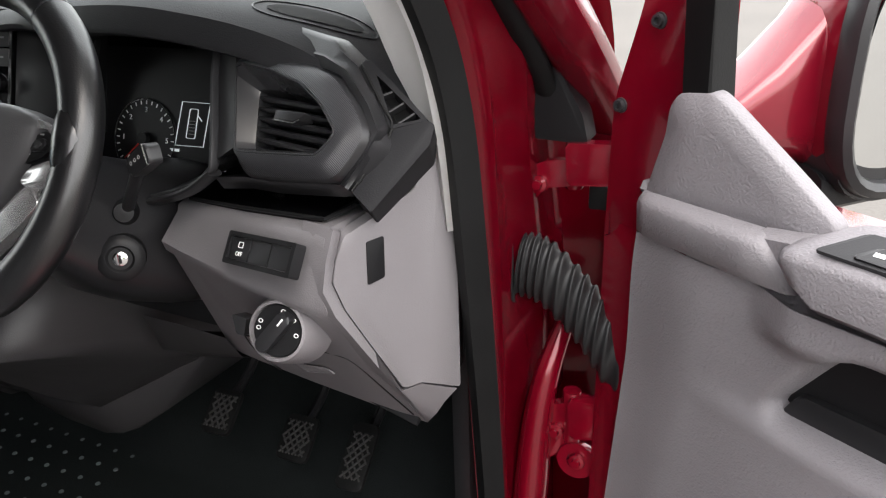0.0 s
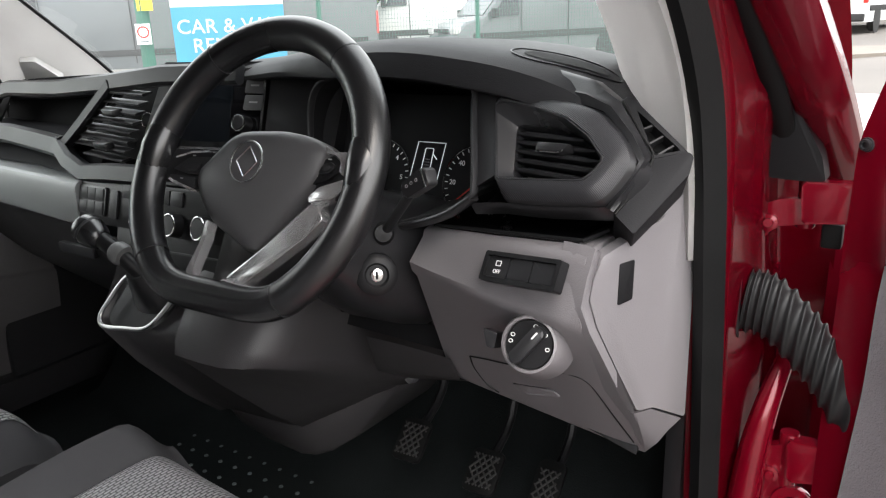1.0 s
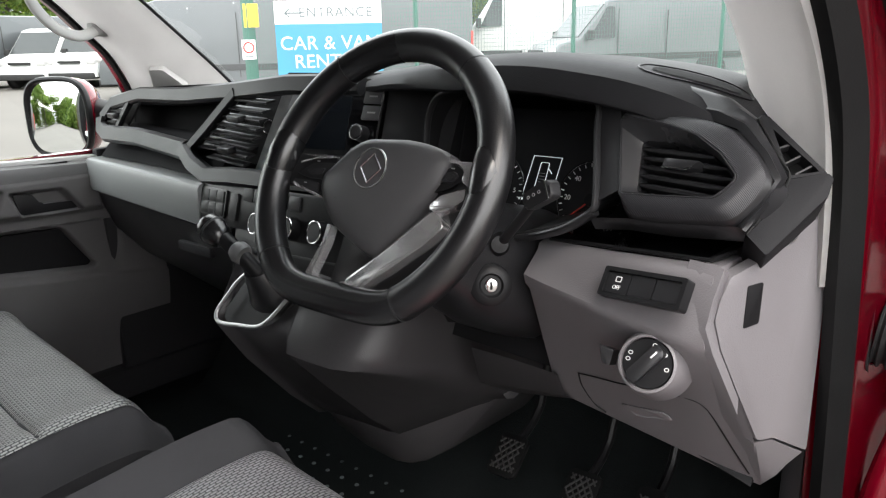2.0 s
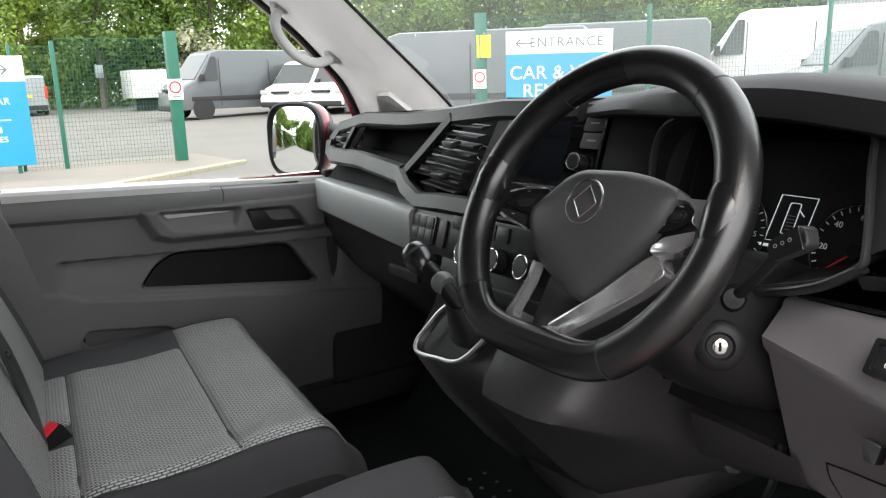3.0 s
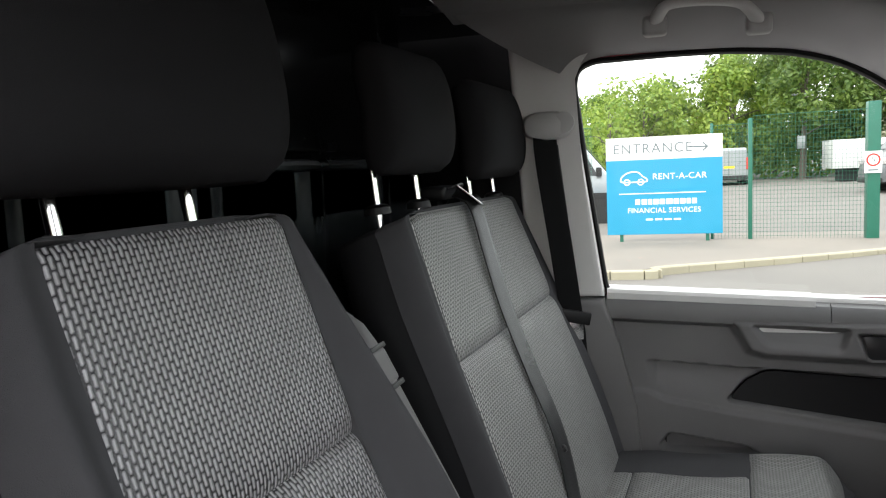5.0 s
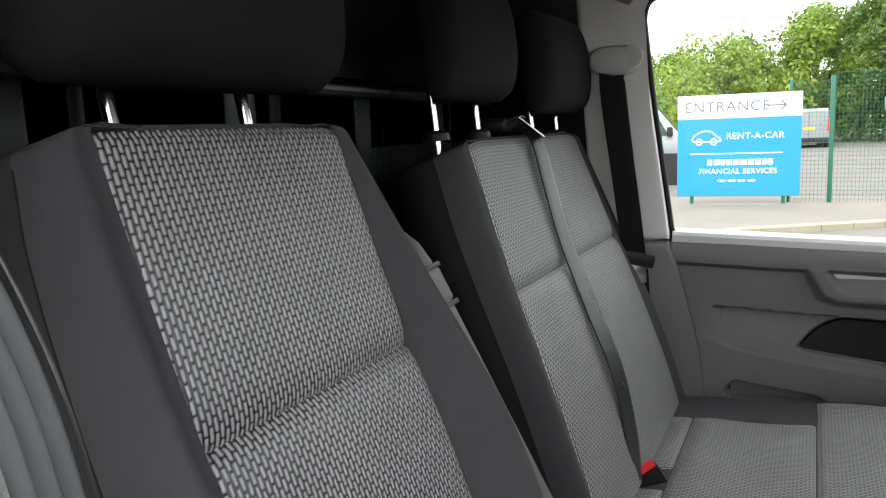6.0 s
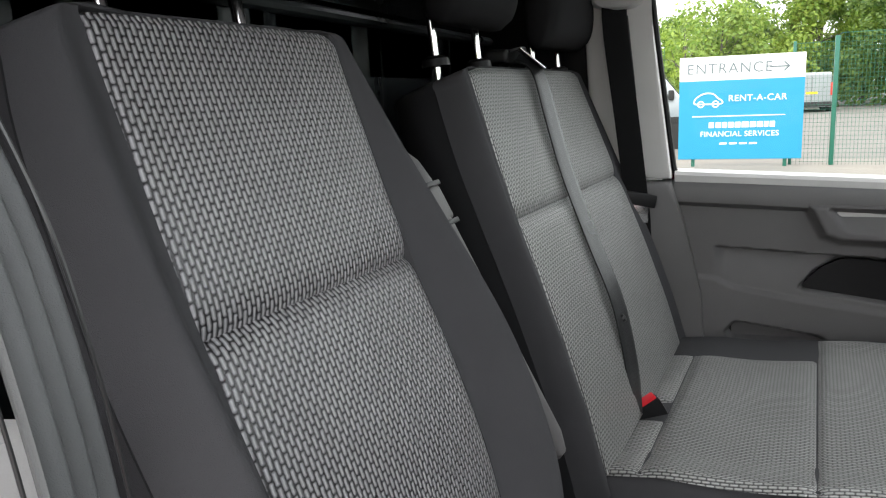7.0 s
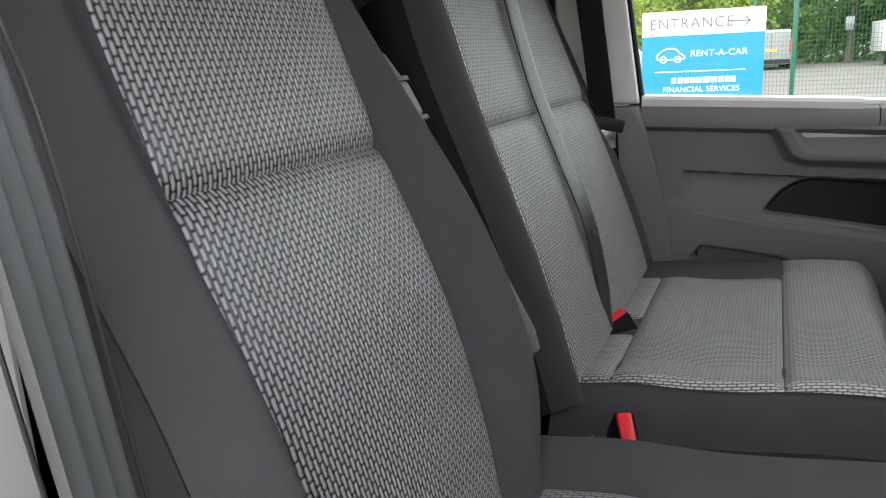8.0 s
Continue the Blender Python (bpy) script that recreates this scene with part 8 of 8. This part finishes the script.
def sign_board(m, w, h, head, label):
    """A board with a white head on blue; m: x right, y up, z to the reader, from its lower left corner."""
    th = thing("sign_board", m.translation, label, "sign", "entrance signs")
    part("panel", box(0, w, 0, h - head, -0.03, 0.0, 0.003, 1, m), BLUE, th, "blue panel")
    part("header", box(0, w, h - head, h, -0.03, 0.001, 0.003, 1, m), SIGNW, th, "white header")
    for x in (0.25, w - 0.25):
        part("post", box(x - 0.03, x + 0.03, -0.45, h - 0.05, -0.09, -0.03, 0, 1, m), GREEN, th)
    return th


def arrow(m, parent, s, mat):
    for q in ([(-0.16, 0.012), (0.13, 0.012), (0.13, -0.012), (-0.16, -0.012)], [(0.15, 0.0), (0.06, 0.085), (0.045, 0.068), (0.115, 0.0)], [(0.15, 0.0), (0.115, 0.0), (0.045, -0.068), (0.06, -0.085)]):
        part("arrow", slab([(u * s, v) for u, v in q][::s], 0.002, 0.005, m), mat, parent)


sl = axes((-13.15, -0.90, 0.22), (-0.02, 1, 0), (0, 0, 1))
sign_l = sign_board(sl, 1.98, 1.74, 0.40, "blue and white entrance sign for car rental on the fence")
letters("ENTRANCE", 0.245, sl @ Matrix.Translation((0.80, 1.53, 0.003)), SIGNG, sign_l, depth=0.002, spacing=1.12)
arrow(sl @ Matrix.Translation((1.60, 1.53, 0)), sign_l, 1, SIGNG)
letters("RENT-A-CAR", 0.150, sl @ Matrix.Translation((1.26, 1.03, 0.003)), WHITEP, sign_l, depth=0.004, spacing=1.08)
part("rule", box(0.22, 1.70, 0.73, 0.745, 0.001, 0.005, 0, 1, sl), WHITEP, sign_l)
for u0, u1 in ((0.50, 0.58), (0.61, 0.70), (0.72, 0.79), (0.81, 0.90), (0.92, 1.01), (1.03, 1.14), (1.16, 1.25), (1.27, 1.36), (1.38, 1.45), (1.47, 1.55)):
    part("name_bar", box(u0, u1, 0.54, 0.635, 0.001, 0.005, 0, 1, sl), WHITEP, sign_l)
letters("FINANCIAL SERVICES", 0.128, sl @ Matrix.Translation((0.99, 0.43, 0.003)), WHITEP, sign_l, depth=0.004, spacing=1.05)
for k in range(4):
    part("small_print", box(0.68 + 0.16 * k, 0.80 + 0.16 * k, 0.255, 0.285, 0.001, 0.004, 0, 1, sl), WHITEP, sign_l)
# little outlined car
car = smooth_path([(0.25, 0.98, 0), (0.28, 1.05, 0), (0.40, 1.12, 0), (0.55, 1.12, 0), (0.64, 1.04, 0), (0.70, 1.0, 0), (0.69, 0.95, 0), (0.45, 0.945, 0), (0.28, 0.95, 0)], 5, True)
part("car_outline", put(sweep(car, oval(0.011, 0.004, 6), closed=True), sl @ Matrix.Translation((0, 0, 0.004))), WHITEP, sign_l)
for u in (0.36, 0.60):
    part("car_outline", put(sweep([Vector((u + 0.05 * math.cos(a), 0.945 + 0.05 * math.sin(a), 0)) for a in [2 * math.pi * i / 20 for i in range(20)]], oval(0.010, 0.004, 6), closed=True), sl @ Matrix.Translation((0, 0, 0.005))), WHITEP, sign_l)

sf = axes((-10.31, 8.62, 0.50), (1.25, 1.40, 0), (0, 0, 1))
sign_f = sign_board(sf, 1.90, 1.72, 0.40, "blue and white entrance sign for van rental on the fence")
letters("ENTRANCE", 0.235, sf @ Matrix.Translation((1.08, 1.51, 0.003)), SIGNG, sign_f, depth=0.002, spacing=1.12)
arrow(sf @ Matrix.Translation((0.32, 1.51, 0)), sign_f, -1, SIGNG)
letters("CAR & VAN", 0.335, sf @ Matrix.Translation((0.96, 0.98, 0.003)), WHITEP, sign_f, depth=0.006, spacing=1.03)
letters("RENTAL", 0.335, sf @ Matrix.Translation((0.92, 0.66, 0.003)), WHITEP, sign_f, depth=0.006, spacing=1.03)


def small_sign(m, w, h, base, label, kind_, text=""):
    th = thing("notice", m.translation, label, "notice")
    part("plate", box(-w / 2, w / 2, -h / 2, h / 2, -0.005, 0.0, 0.002, 1, m), base, th)
    if kind_ == "ring":
        part("ring", put(sweep([Vector((w * 0.36 * math.cos(a), h * 0.10 + w * 0.36 * math.sin(a), 0)) for a in [2 * math.pi * i / 24 for i in range(24)]], oval(0.014, 0.003, 6), closed=True), m @ Matrix.Translation((0, 0, 0.003))), NEEDLE, th, "red ring")
        if text:
            letters(text, w * 0.5, m @ Matrix.Translation((0, h * 0.10, 0.002)), SIGNG, th, depth=0.001)
        part("small_print", box(-w * 0.3, w * 0.3, -h * 0.40, -h * 0.33, 0.0, 0.002, 0, 1, m), SIGNG, th)
    return th


small_sign(axes((-13.18, 3.42, 1.36), (0, 1, 0), (0, 0, 1)), 0.26, 0.36, SIGNW, "white speed limit notice on the gate post", "ring", "5")
small_sign(axes((-10.58, 8.22, 1.40), (1.25, 1.4, 0), (0, 0, 1)), 0.24, 0.34, SIGNW, "white warning notice on the fence post", "ring")
small_sign(axes((-10.58, 8.32, 1.98), (1.25, 1.4, 0), (0, 0, 1)), 0.26, 0.40, YELLOW, "plain yellow notice on the fence post", "plain")
tagged(part("road_marking", slab([(-12.0, 4.3), (-11.85, 4.3), (-15.5, 7.8), (-15.7, 7.8)], 0.003, 0.006), surface("worn_yellow_line", (0.5, 0.45, 0.22), 0.8)), "worn yellow line on the asphalt", "road marking", kind="structure")


# ---- parked vans ----
def parked_van(m, length, width, height, nose, paint, label, cargo=True, detail=True):
    """A panel van: x ahead, y left, from the ground under its middle."""
    th = thing("parked_van", m.translation, label, "van", "parked vans")
    hl, hw = length / 2, width / 2
    bon = height * 0.53
    prof = [(-hl, 0.30), (-hl, height * 0.94), (-hl + 0.12, height), (hl - nose - 0.75, height), (hl - nose - 0.45, height * 0.965), (hl - nose + 0.28, bon * 1.06), (hl - 0.30, bon * 0.93), (hl - 0.06, bon * 0.70), (hl, 0.62), (hl - 0.02, 0.32)]
    rows = []
    for s, k in ((-1.0, 0.0), (-0.985, 0.5), (-0.93, 0.85), (-0.85, 1.0), (0.85, 1.0), (0.93, 0.85), (0.985, 0.5), (1.0, 0.0)):
        ins = (1 - k) * 0.07
        rows.append([m @ Vector((x - math.copysign(ins, x), hw * s * (1 - 0.09 * ease(bon, height, z)), z - (ins if z > 0.5 else 0))) for x, z in prof])
    body = part("body", loft(rows), paint, th, angle=35)
    for s in (-1, 1):
        for x in (-hl + length * 0.21, hl - 0.92):
            wm_ = m @ Matrix.Translation((x, s * (hw - 0.11), 0.34)) @ pose(0, 0, 0, -90 * s, 0, 0)
            w_ = part("wheel", lathe([(0.0, -0.10), (0.30, -0.10), (0.34, -0.06), (0.34, 0.08), (0.30, 0.115), (0.21, 0.118), (0.20, 0.09), (0.0, 0.085)], wm_, 24), TYRE, th, "black tyre")
            part("rim", lathe([(0.0, 0.105), (0.06, 0.11), (0.09, 0.095), (0.20, 0.100), (0.205, 0.090), (0.0, 0.086)], wm_, 20), VANS, w_, "silver wheel")
            part("arch", lathe([(0.36, 0.10), (0.42, 0.10), (0.42, 0.118), (0.36, 0.122)], wm_, 24), TYRE, th)
        win = [(hl - nose - 0.62, bon * 1.05), (hl - nose + 0.02, bon * 1.04), (hl - nose - 0.42, height * 0.90), (hl - nose - 0.62, height * 0.90)]
        hgt = lambda z: hw * (1 - 0.09 * ease(bon, height, z))
        part("side_window", put(loft([[Vector((x, s * (hgt(z) + o), z)) for x, z in round_poly(win, 0.05, 2)] for o in (-0.02, 0.006)]), m), VGLASS, th, "dark side window")
        part("side_rail", put(box(-hl + 0.3, hl - 0.5, s * hw - 0.015, s * hw + 0.015, 0.62, 0.78, 0.01), m), TYRE, th, "black rubbing strip")
        part("door_line", put(box(hl - nose - 0.70, hl - nose - 0.68, s * hw - 0.01, s * hw + 0.004, 0.45, height * 0.88), m), TYRE, th)
        part("door_line", put(box(-0.35, -0.33, s * hw - 0.012, s * hw + 0.004, 0.45, height * 0.85), m), TYRE, th)
        part("head_lamp", put(box(hl - 0.22, hl - 0.03, s * (hw - 0.18) - 0.16, s * (hw - 0.18) + 0.16, bon * 0.70, bon * 0.86, 0.04), m), LIGHTG, th, "head lamp")
        part("tail_lamp", put(box(-hl - 0.012, -hl + 0.05, s * (hw - 0.07) - 0.07, s * (hw - 0.07) + 0.07, 0.85, 1.45, 0.02), m), NEEDLE, th, "red tail lamp")
        part("door_mirror", put(box(hl - nose - 0.02, hl - nose + 0.12, s * (hw + 0.14) - 0.10, s * (hw + 0.14) + 0.10, bon * 1.02, bon * 1.22, 0.04), m), TYRE, th, "black door mirror")
    nz = [(hl - nose - 0.40, height * 0.93), (hl - nose + 0.24, bon * 1.09)]
    part("windscreen", put(loft([[Vector((x + 0.03, y, z)) for x, z, y in ((nz[0][0], nz[0][1], -hw * 0.82), (nz[0][0], nz[0][1], hw * 0.82), (nz[1][0], nz[1][1], hw * 0.88), (nz[1][0], nz[1][1], -hw * 0.88))], [Vector((x - 0.02, y, z)) for x, z, y in ((nz[0][0], nz[0][1], -hw * 0.82), (nz[0][0], nz[0][1], hw * 0.82), (nz[1][0], nz[1][1], hw * 0.88), (nz[1][0], nz[1][1], -hw * 0.88))]]), m), surface("pale_reflecting_screen", (0.025, 0.03, 0.03), 0.08, vary=0.1, bump=0), th, "windscreen")
    part("grille", put(box(hl - 0.10, hl + 0.005, -hw * 0.42, hw * 0.42, bon * 0.74, bon * 0.82, 0.02), m), TYRE, th)
    part("bumper", put(box(hl - 0.30, hl + 0.03, -hw * 0.94, hw * 0.94, 0.26, 0.46, 0.06, 3), m), TYRE, th)
    part("bumper", put(box(-hl - 0.05, -hl + 0.25, -hw * 0.94, hw * 0.94, 0.32, 0.55, 0.05, 3), m), TYRE, th)
    part("number_plate", put(box(-hl - 0.025, -hl, -0.26, 0.26, 0.92, 1.04), m), YELLOW, th, "yellow plate")
    part("rear_door_line", put(box(-hl - 0.004, -hl + 0.01, -0.008, 0.008, 0.5, height * 0.9), m), TYRE, th)
    return th


def heading(x, y, deg):
    return Matrix.Translation((x, y, lift(y))) @ pose(0, 0, 0, 0, 0, deg)


parked_van(heading(-28.9, 10.2, -81), 6.7, 2.04, 2.45, 0.95, VANG, "dark grey long panel van parked in the yard")
parked_van(heading(-27.4, 12.5, -60), 4.9, 1.9, 1.95, 1.0, VANW, "white panel van parked in a row")
parked_van(heading(-26.0, 13.5, -60), 4.9, 1.9, 1.95, 1.0, VANW, "white panel van parked in a row")
parked_van(heading(-24.6, 14.5, -60), 4.9, 1.9, 1.95, 1.0, VANS, "silver grey panel van parked in a row")
parked_van(heading(-17.2, 12.6, -140), 6.9, 2.04, 2.45, 0.95, VANG, "dark grey tall panel van behind the fence")
parked_van(heading(-15.2, 15.7, -140), 6.0, 2.04, 2.5, 0.95, VANG, "dark grey tall panel van behind the fence")
parked_van(heading(-11.8, 20.2, -150), 6.0, 2.04, 2.65, 0.95, VANW, "white tall panel van behind the fence")
parked_van(heading(-7.9, 17.8, -127), 5.3, 1.95, 2.05, 1.05, VANG, "dark grey panel van behind the fence")
parked_van(heading(-1.9, 29.5, 82), 6.0, 2.0, 2.6, 0.95, VANW, "white panel van seen from behind")
parked_van(heading(-19.5, -3.6, 92), 6.0, 2.0, 2.2, 0.95, VANS, "silver panel van behind the sign")
parked_van(heading(-43, 3.3, 180), 4.9, 1.9, 1.95, 1.0, VANS, "silver van far across the yard")
parked_van(heading(15.0, 7.6, 95), 5.3, 1.95, 2.0, 1.0, VANW, "white panel van parked across from the open door")
parked_van(heading(6.0, -14.0, 100), 5.3, 1.95, 2.0, 1.0, VANW, "white panel van parked behind")
box_body = thing("box_trailer", (-39.5, 9.6, 0), "white box trailer body standing in the yard", "trailer")
part("box", box(-41.0, -38.4, 7.7, 11.6, 0.75, 2.1, 0.03), VANW, box_body)
part("legs", box(-40.5, -39, 8.2, 11.2, 0.0, 0.75), TYRE, box_body)

# lamp post
lamp = thing("lamp_post", (-45.5, 7.45, 0), "tall grey lamp post with two lamp heads", "lamp post")
part("pole", tube([(-45.5, 7.45, 0), (-45.5, 7.45, 4.8)], 0.07, 10), VANS, lamp)
for s in (-1, 1):
    part("lamp_head", box(-45.6, -45.4, 7.45 + s * 0.35 - 0.22, 7.45 + s * 0.35 + 0.22, 4.72, 4.84, 0.02), VANS, lamp)
part("box", box(-45.65, -45.35, 7.25, 7.65, 1.8, 2.5, 0.02), VANS, lamp)

# industrial building ahead
bld = thing("industrial_building", (-8, 40, 0), "grey clad industrial building with small windows", "building")
bm_ = Matrix.Translation((-9.0, 37.0, lift(37))) @ pose(0, 0, 0, 0, 0, -8)
part("wall", put(box(-13, 20, 0, 12, 0, 4.2), bm_), CLADW, bld)
part("wall_panel", put(box(-13.2, -3.0, -0.3, 0.0, 0, 4.3), bm_), CLAD, bld)
part("roof", put(box(-13.6, 20.6, -0.6, 12.5, 4.2, 4.5), bm_), VANS, bld)
for x in (-8.0, 1.5, 7.5):
    w_ = part("window", put(box(x, x + 2.2 if x < 0 else x + 0.9, -0.36, -0.3 if x < 0 else 0.02, 2.1, 3.2, 0.02), bm_), SIGNW, bld, "white framed window")
    part("pane", put(box(x + 0.12, x + 2.08 if x < 0 else x + 0.78, -0.375, -0.36, 2.2, 3.1), bm_), VGLASS, w_)
part("barrier", put(box(-2.5, 20, -2.6, -2.5, 0.55, 0.75), bm_), VANS, bld)


# ---- trees ----
def tree(x, y, h, r, leaf, seed, label, base=0.22, n=2600, size=0.34):
    rg = random.Random(seed)
    z0 = lift(y)
    th = thing("tree", (x, y, z0), label, "tree", "trees behind the yard")
    trunk = bmesh.new()
    trunk = join(trunk, loft([[Vector((x + 0.25 * math.sin(t * 3 + seed) * t, y + 0.2 * t, z0 + h * 0.75 * t)) + Vector((math.cos(a), math.sin(a), 0)) * (0.045 * h * 0.55 * (1 - 0.8 * t)) for a in [2 * math.pi * i / 8 for i in range(8)]] for t in (0, 0.15, 0.35, 0.6, 1.0)]))
    clumps = []
    for i in range(34):
        a, t = rg.uniform(0, 2 * math.pi), rg.random()
        rad = r * (0.35 + 0.75 * rg.random()) * math.sin(math.pi * min(0.97, 0.20 + 0.78 * t)) ** 0.7
        c = Vector((x + rad * math.cos(a), y + rad * math.sin(a), z0 + h * (base + (0.97 - base) * t)))
        clumps.append((c, r * rg.uniform(0.22, 0.42)))
    for c, k in clumps[:9]:
        p0 = Vector((x, y, z0 + h * rg.uniform(0.25, 0.6)))
        trunk = join(trunk, sweep([p0, p0.lerp(c, 0.5) + Vector((0, 0, 0.2)), c], oval(0.012 * h * 0.5, 0.012 * h * 0.5, 6), scale=lambda t: 1 - 0.7 * t))
    part("trunk", trunk, BARK, th, "grey bark trunk and limbs")
    verts, faces = [], []
    for i in range(n):
        c, k = clumps[rg.randrange(len(clumps))]
        d = Vector((rg.gauss(0, 1), rg.gauss(0, 1), rg.gauss(0, 0.8)))
        d = d.normalized() * k * rg.random() ** 0.35
        p = c + d
        nrm = (d.normalized() + Vector((rg.gauss(0, 0.5), rg.gauss(0, 0.5), rg.gauss(0.4, 0.5)))).normalized()
        s = size * rg.uniform(0.5, 1.2)
        t1 = nrm.orthogonal().normalized()
        t1 = Matrix.Rotation(rg.uniform(0, 6.28), 3, nrm) @ t1
        t2 = nrm.cross(t1)
        j = len(verts)
        verts += [p - t1 * s * 0.5, p - t2 * s * 0.28 + nrm * s * 0.06, p + t1 * s * 0.5, p + t2 * s * 0.28 + nrm * s * 0.06]
        faces.append((j, j + 1, j + 2, j + 3))
    me = bpy.data.meshes.new("crown")
    me.from_pydata([tuple(v) for v in verts], [], faces)
    me.materials.append(leaf)
    ob = new("crown", me)
    ob.parent = th
    ob.matrix_parent_inverse = world_of(th).inverted()
    tagged(ob, kind="stuff")
    return th


spots = []
rg = random.Random(11)
for k in range(22):
    yaw = radians(30 + 62 * k / 21 + rg.uniform(-1.0, 1.0))
    dist = rg.uniform(46, 58)
    spots.append((1 - dist * math.sin(yaw), dist * math.cos(yaw), rg.uniform(7.5, 10.0) * (0.70 if yaw > radians(88.5) else 1.0), rg.uniform(2.8, 3.9)))
for k, (x, y, h, r) in enumerate(spots):
    leaf = (LEAF, LEAF2, LEAF3, LEAF)[rg.randrange(4)]
    tree(x, y, h, r, leaf, 100 + k, "tall leafy green tree behind the yard", n=6500, size=0.34)
for k in range(16):
    yaw = radians(28 + 66 * k / 15)
    dist = rg.uniform(62, 70)
    tree(1 - dist * math.sin(yaw), dist * math.cos(yaw), rg.uniform(9.0, 11.5) * (0.66 if yaw > radians(88) else 1.0), rg.uniform(3.8, 4.8), LEAF3 if k % 3 else LEAF, 500 + k, "tall leafy green tree far behind the yard", 0.08, 5000, 0.5)
tree(-44, 12.4, 4.6, 1.9, BLOSSOM, 7, "pale blossoming shrub tree behind the vans", 0.12, 2600, 0.30)
for k, (x, y) in enumerate(((40, 10), (41, 19), (39, 28), (42, 2))):
    tree(x, y, 9.0 + 1.5 * (k % 2), 4.6, (LEAF, LEAF2)[k % 2], 300 + k, "broad green tree beyond the yard", 0.1, 1500, 0.5)
tree(-36, -2.5, 4.6, 1.6, LEAF2, 8, "small thin young tree", 0.3, 500, 0.30)
for k, (x, y) in enumerate(((-44, -37), (-36, -42), (-28, -46), (-20, -48), (-54, -28), (-12, -50), (-4, -53), (6, -54), (16, -52), (27, -48), (44, -34))):
    tree(x, y, 6.0 + 1.5 * (k % 3), 4.6, LEAF, 300 + k, "tall leafy green tree behind the van", 0.04, 9000, 0.62)
# hedges along the far side of the yard and behind the van
def hedge(x0, y0, x1, y1, h, n, side, label):
    verts, faces = [], []
    for i in range(n):
        t = rg.random()
        y = y0 + (y1 - y0) * t
        p = Vector((x0 + (x1 - x0) * t, y, lift(y) + h * rg.random() ** 0.8)) + Vector(side) * rg.uniform(-1, 1)
        n_ = (Vector(side) * 1.2 + Vector((rg.gauss(0, 0.5), rg.gauss(0, 0.5), rg.gauss(0.3, 0.6)))).normalized()
        t1 = n_.orthogonal().normalized()
        t2 = n_.cross(t1)
        s = rg.uniform(0.2, 0.42)
        j = len(verts)
        verts += [p - t1 * s * 0.5, p - t2 * s * 0.3, p + t1 * s * 0.5, p + t2 * s * 0.3]
        faces.append((j, j + 1, j + 2, j + 3))
    me = bpy.data.meshes.new("hedge")
    me.from_pydata([tuple(v) for v in verts], [], faces)
    me.materials.append(LEAF3)
    return tagged(new("hedge", me), label, "hedge", kind="stuff")


hedge(-52, -6, -42, 28, 3.0, 9000, (1, 0, 0), "thick dark green hedge along the yard")
hedge(-82, -41, 48, -62, 3.0, 26000, (0, 1, 0), "thick dark green hedge behind the van")
parked_van(heading(-7.5, -13.5, 95), 5.3, 1.95, 2.0, 1.0, VANG, "dark grey panel van parked behind")
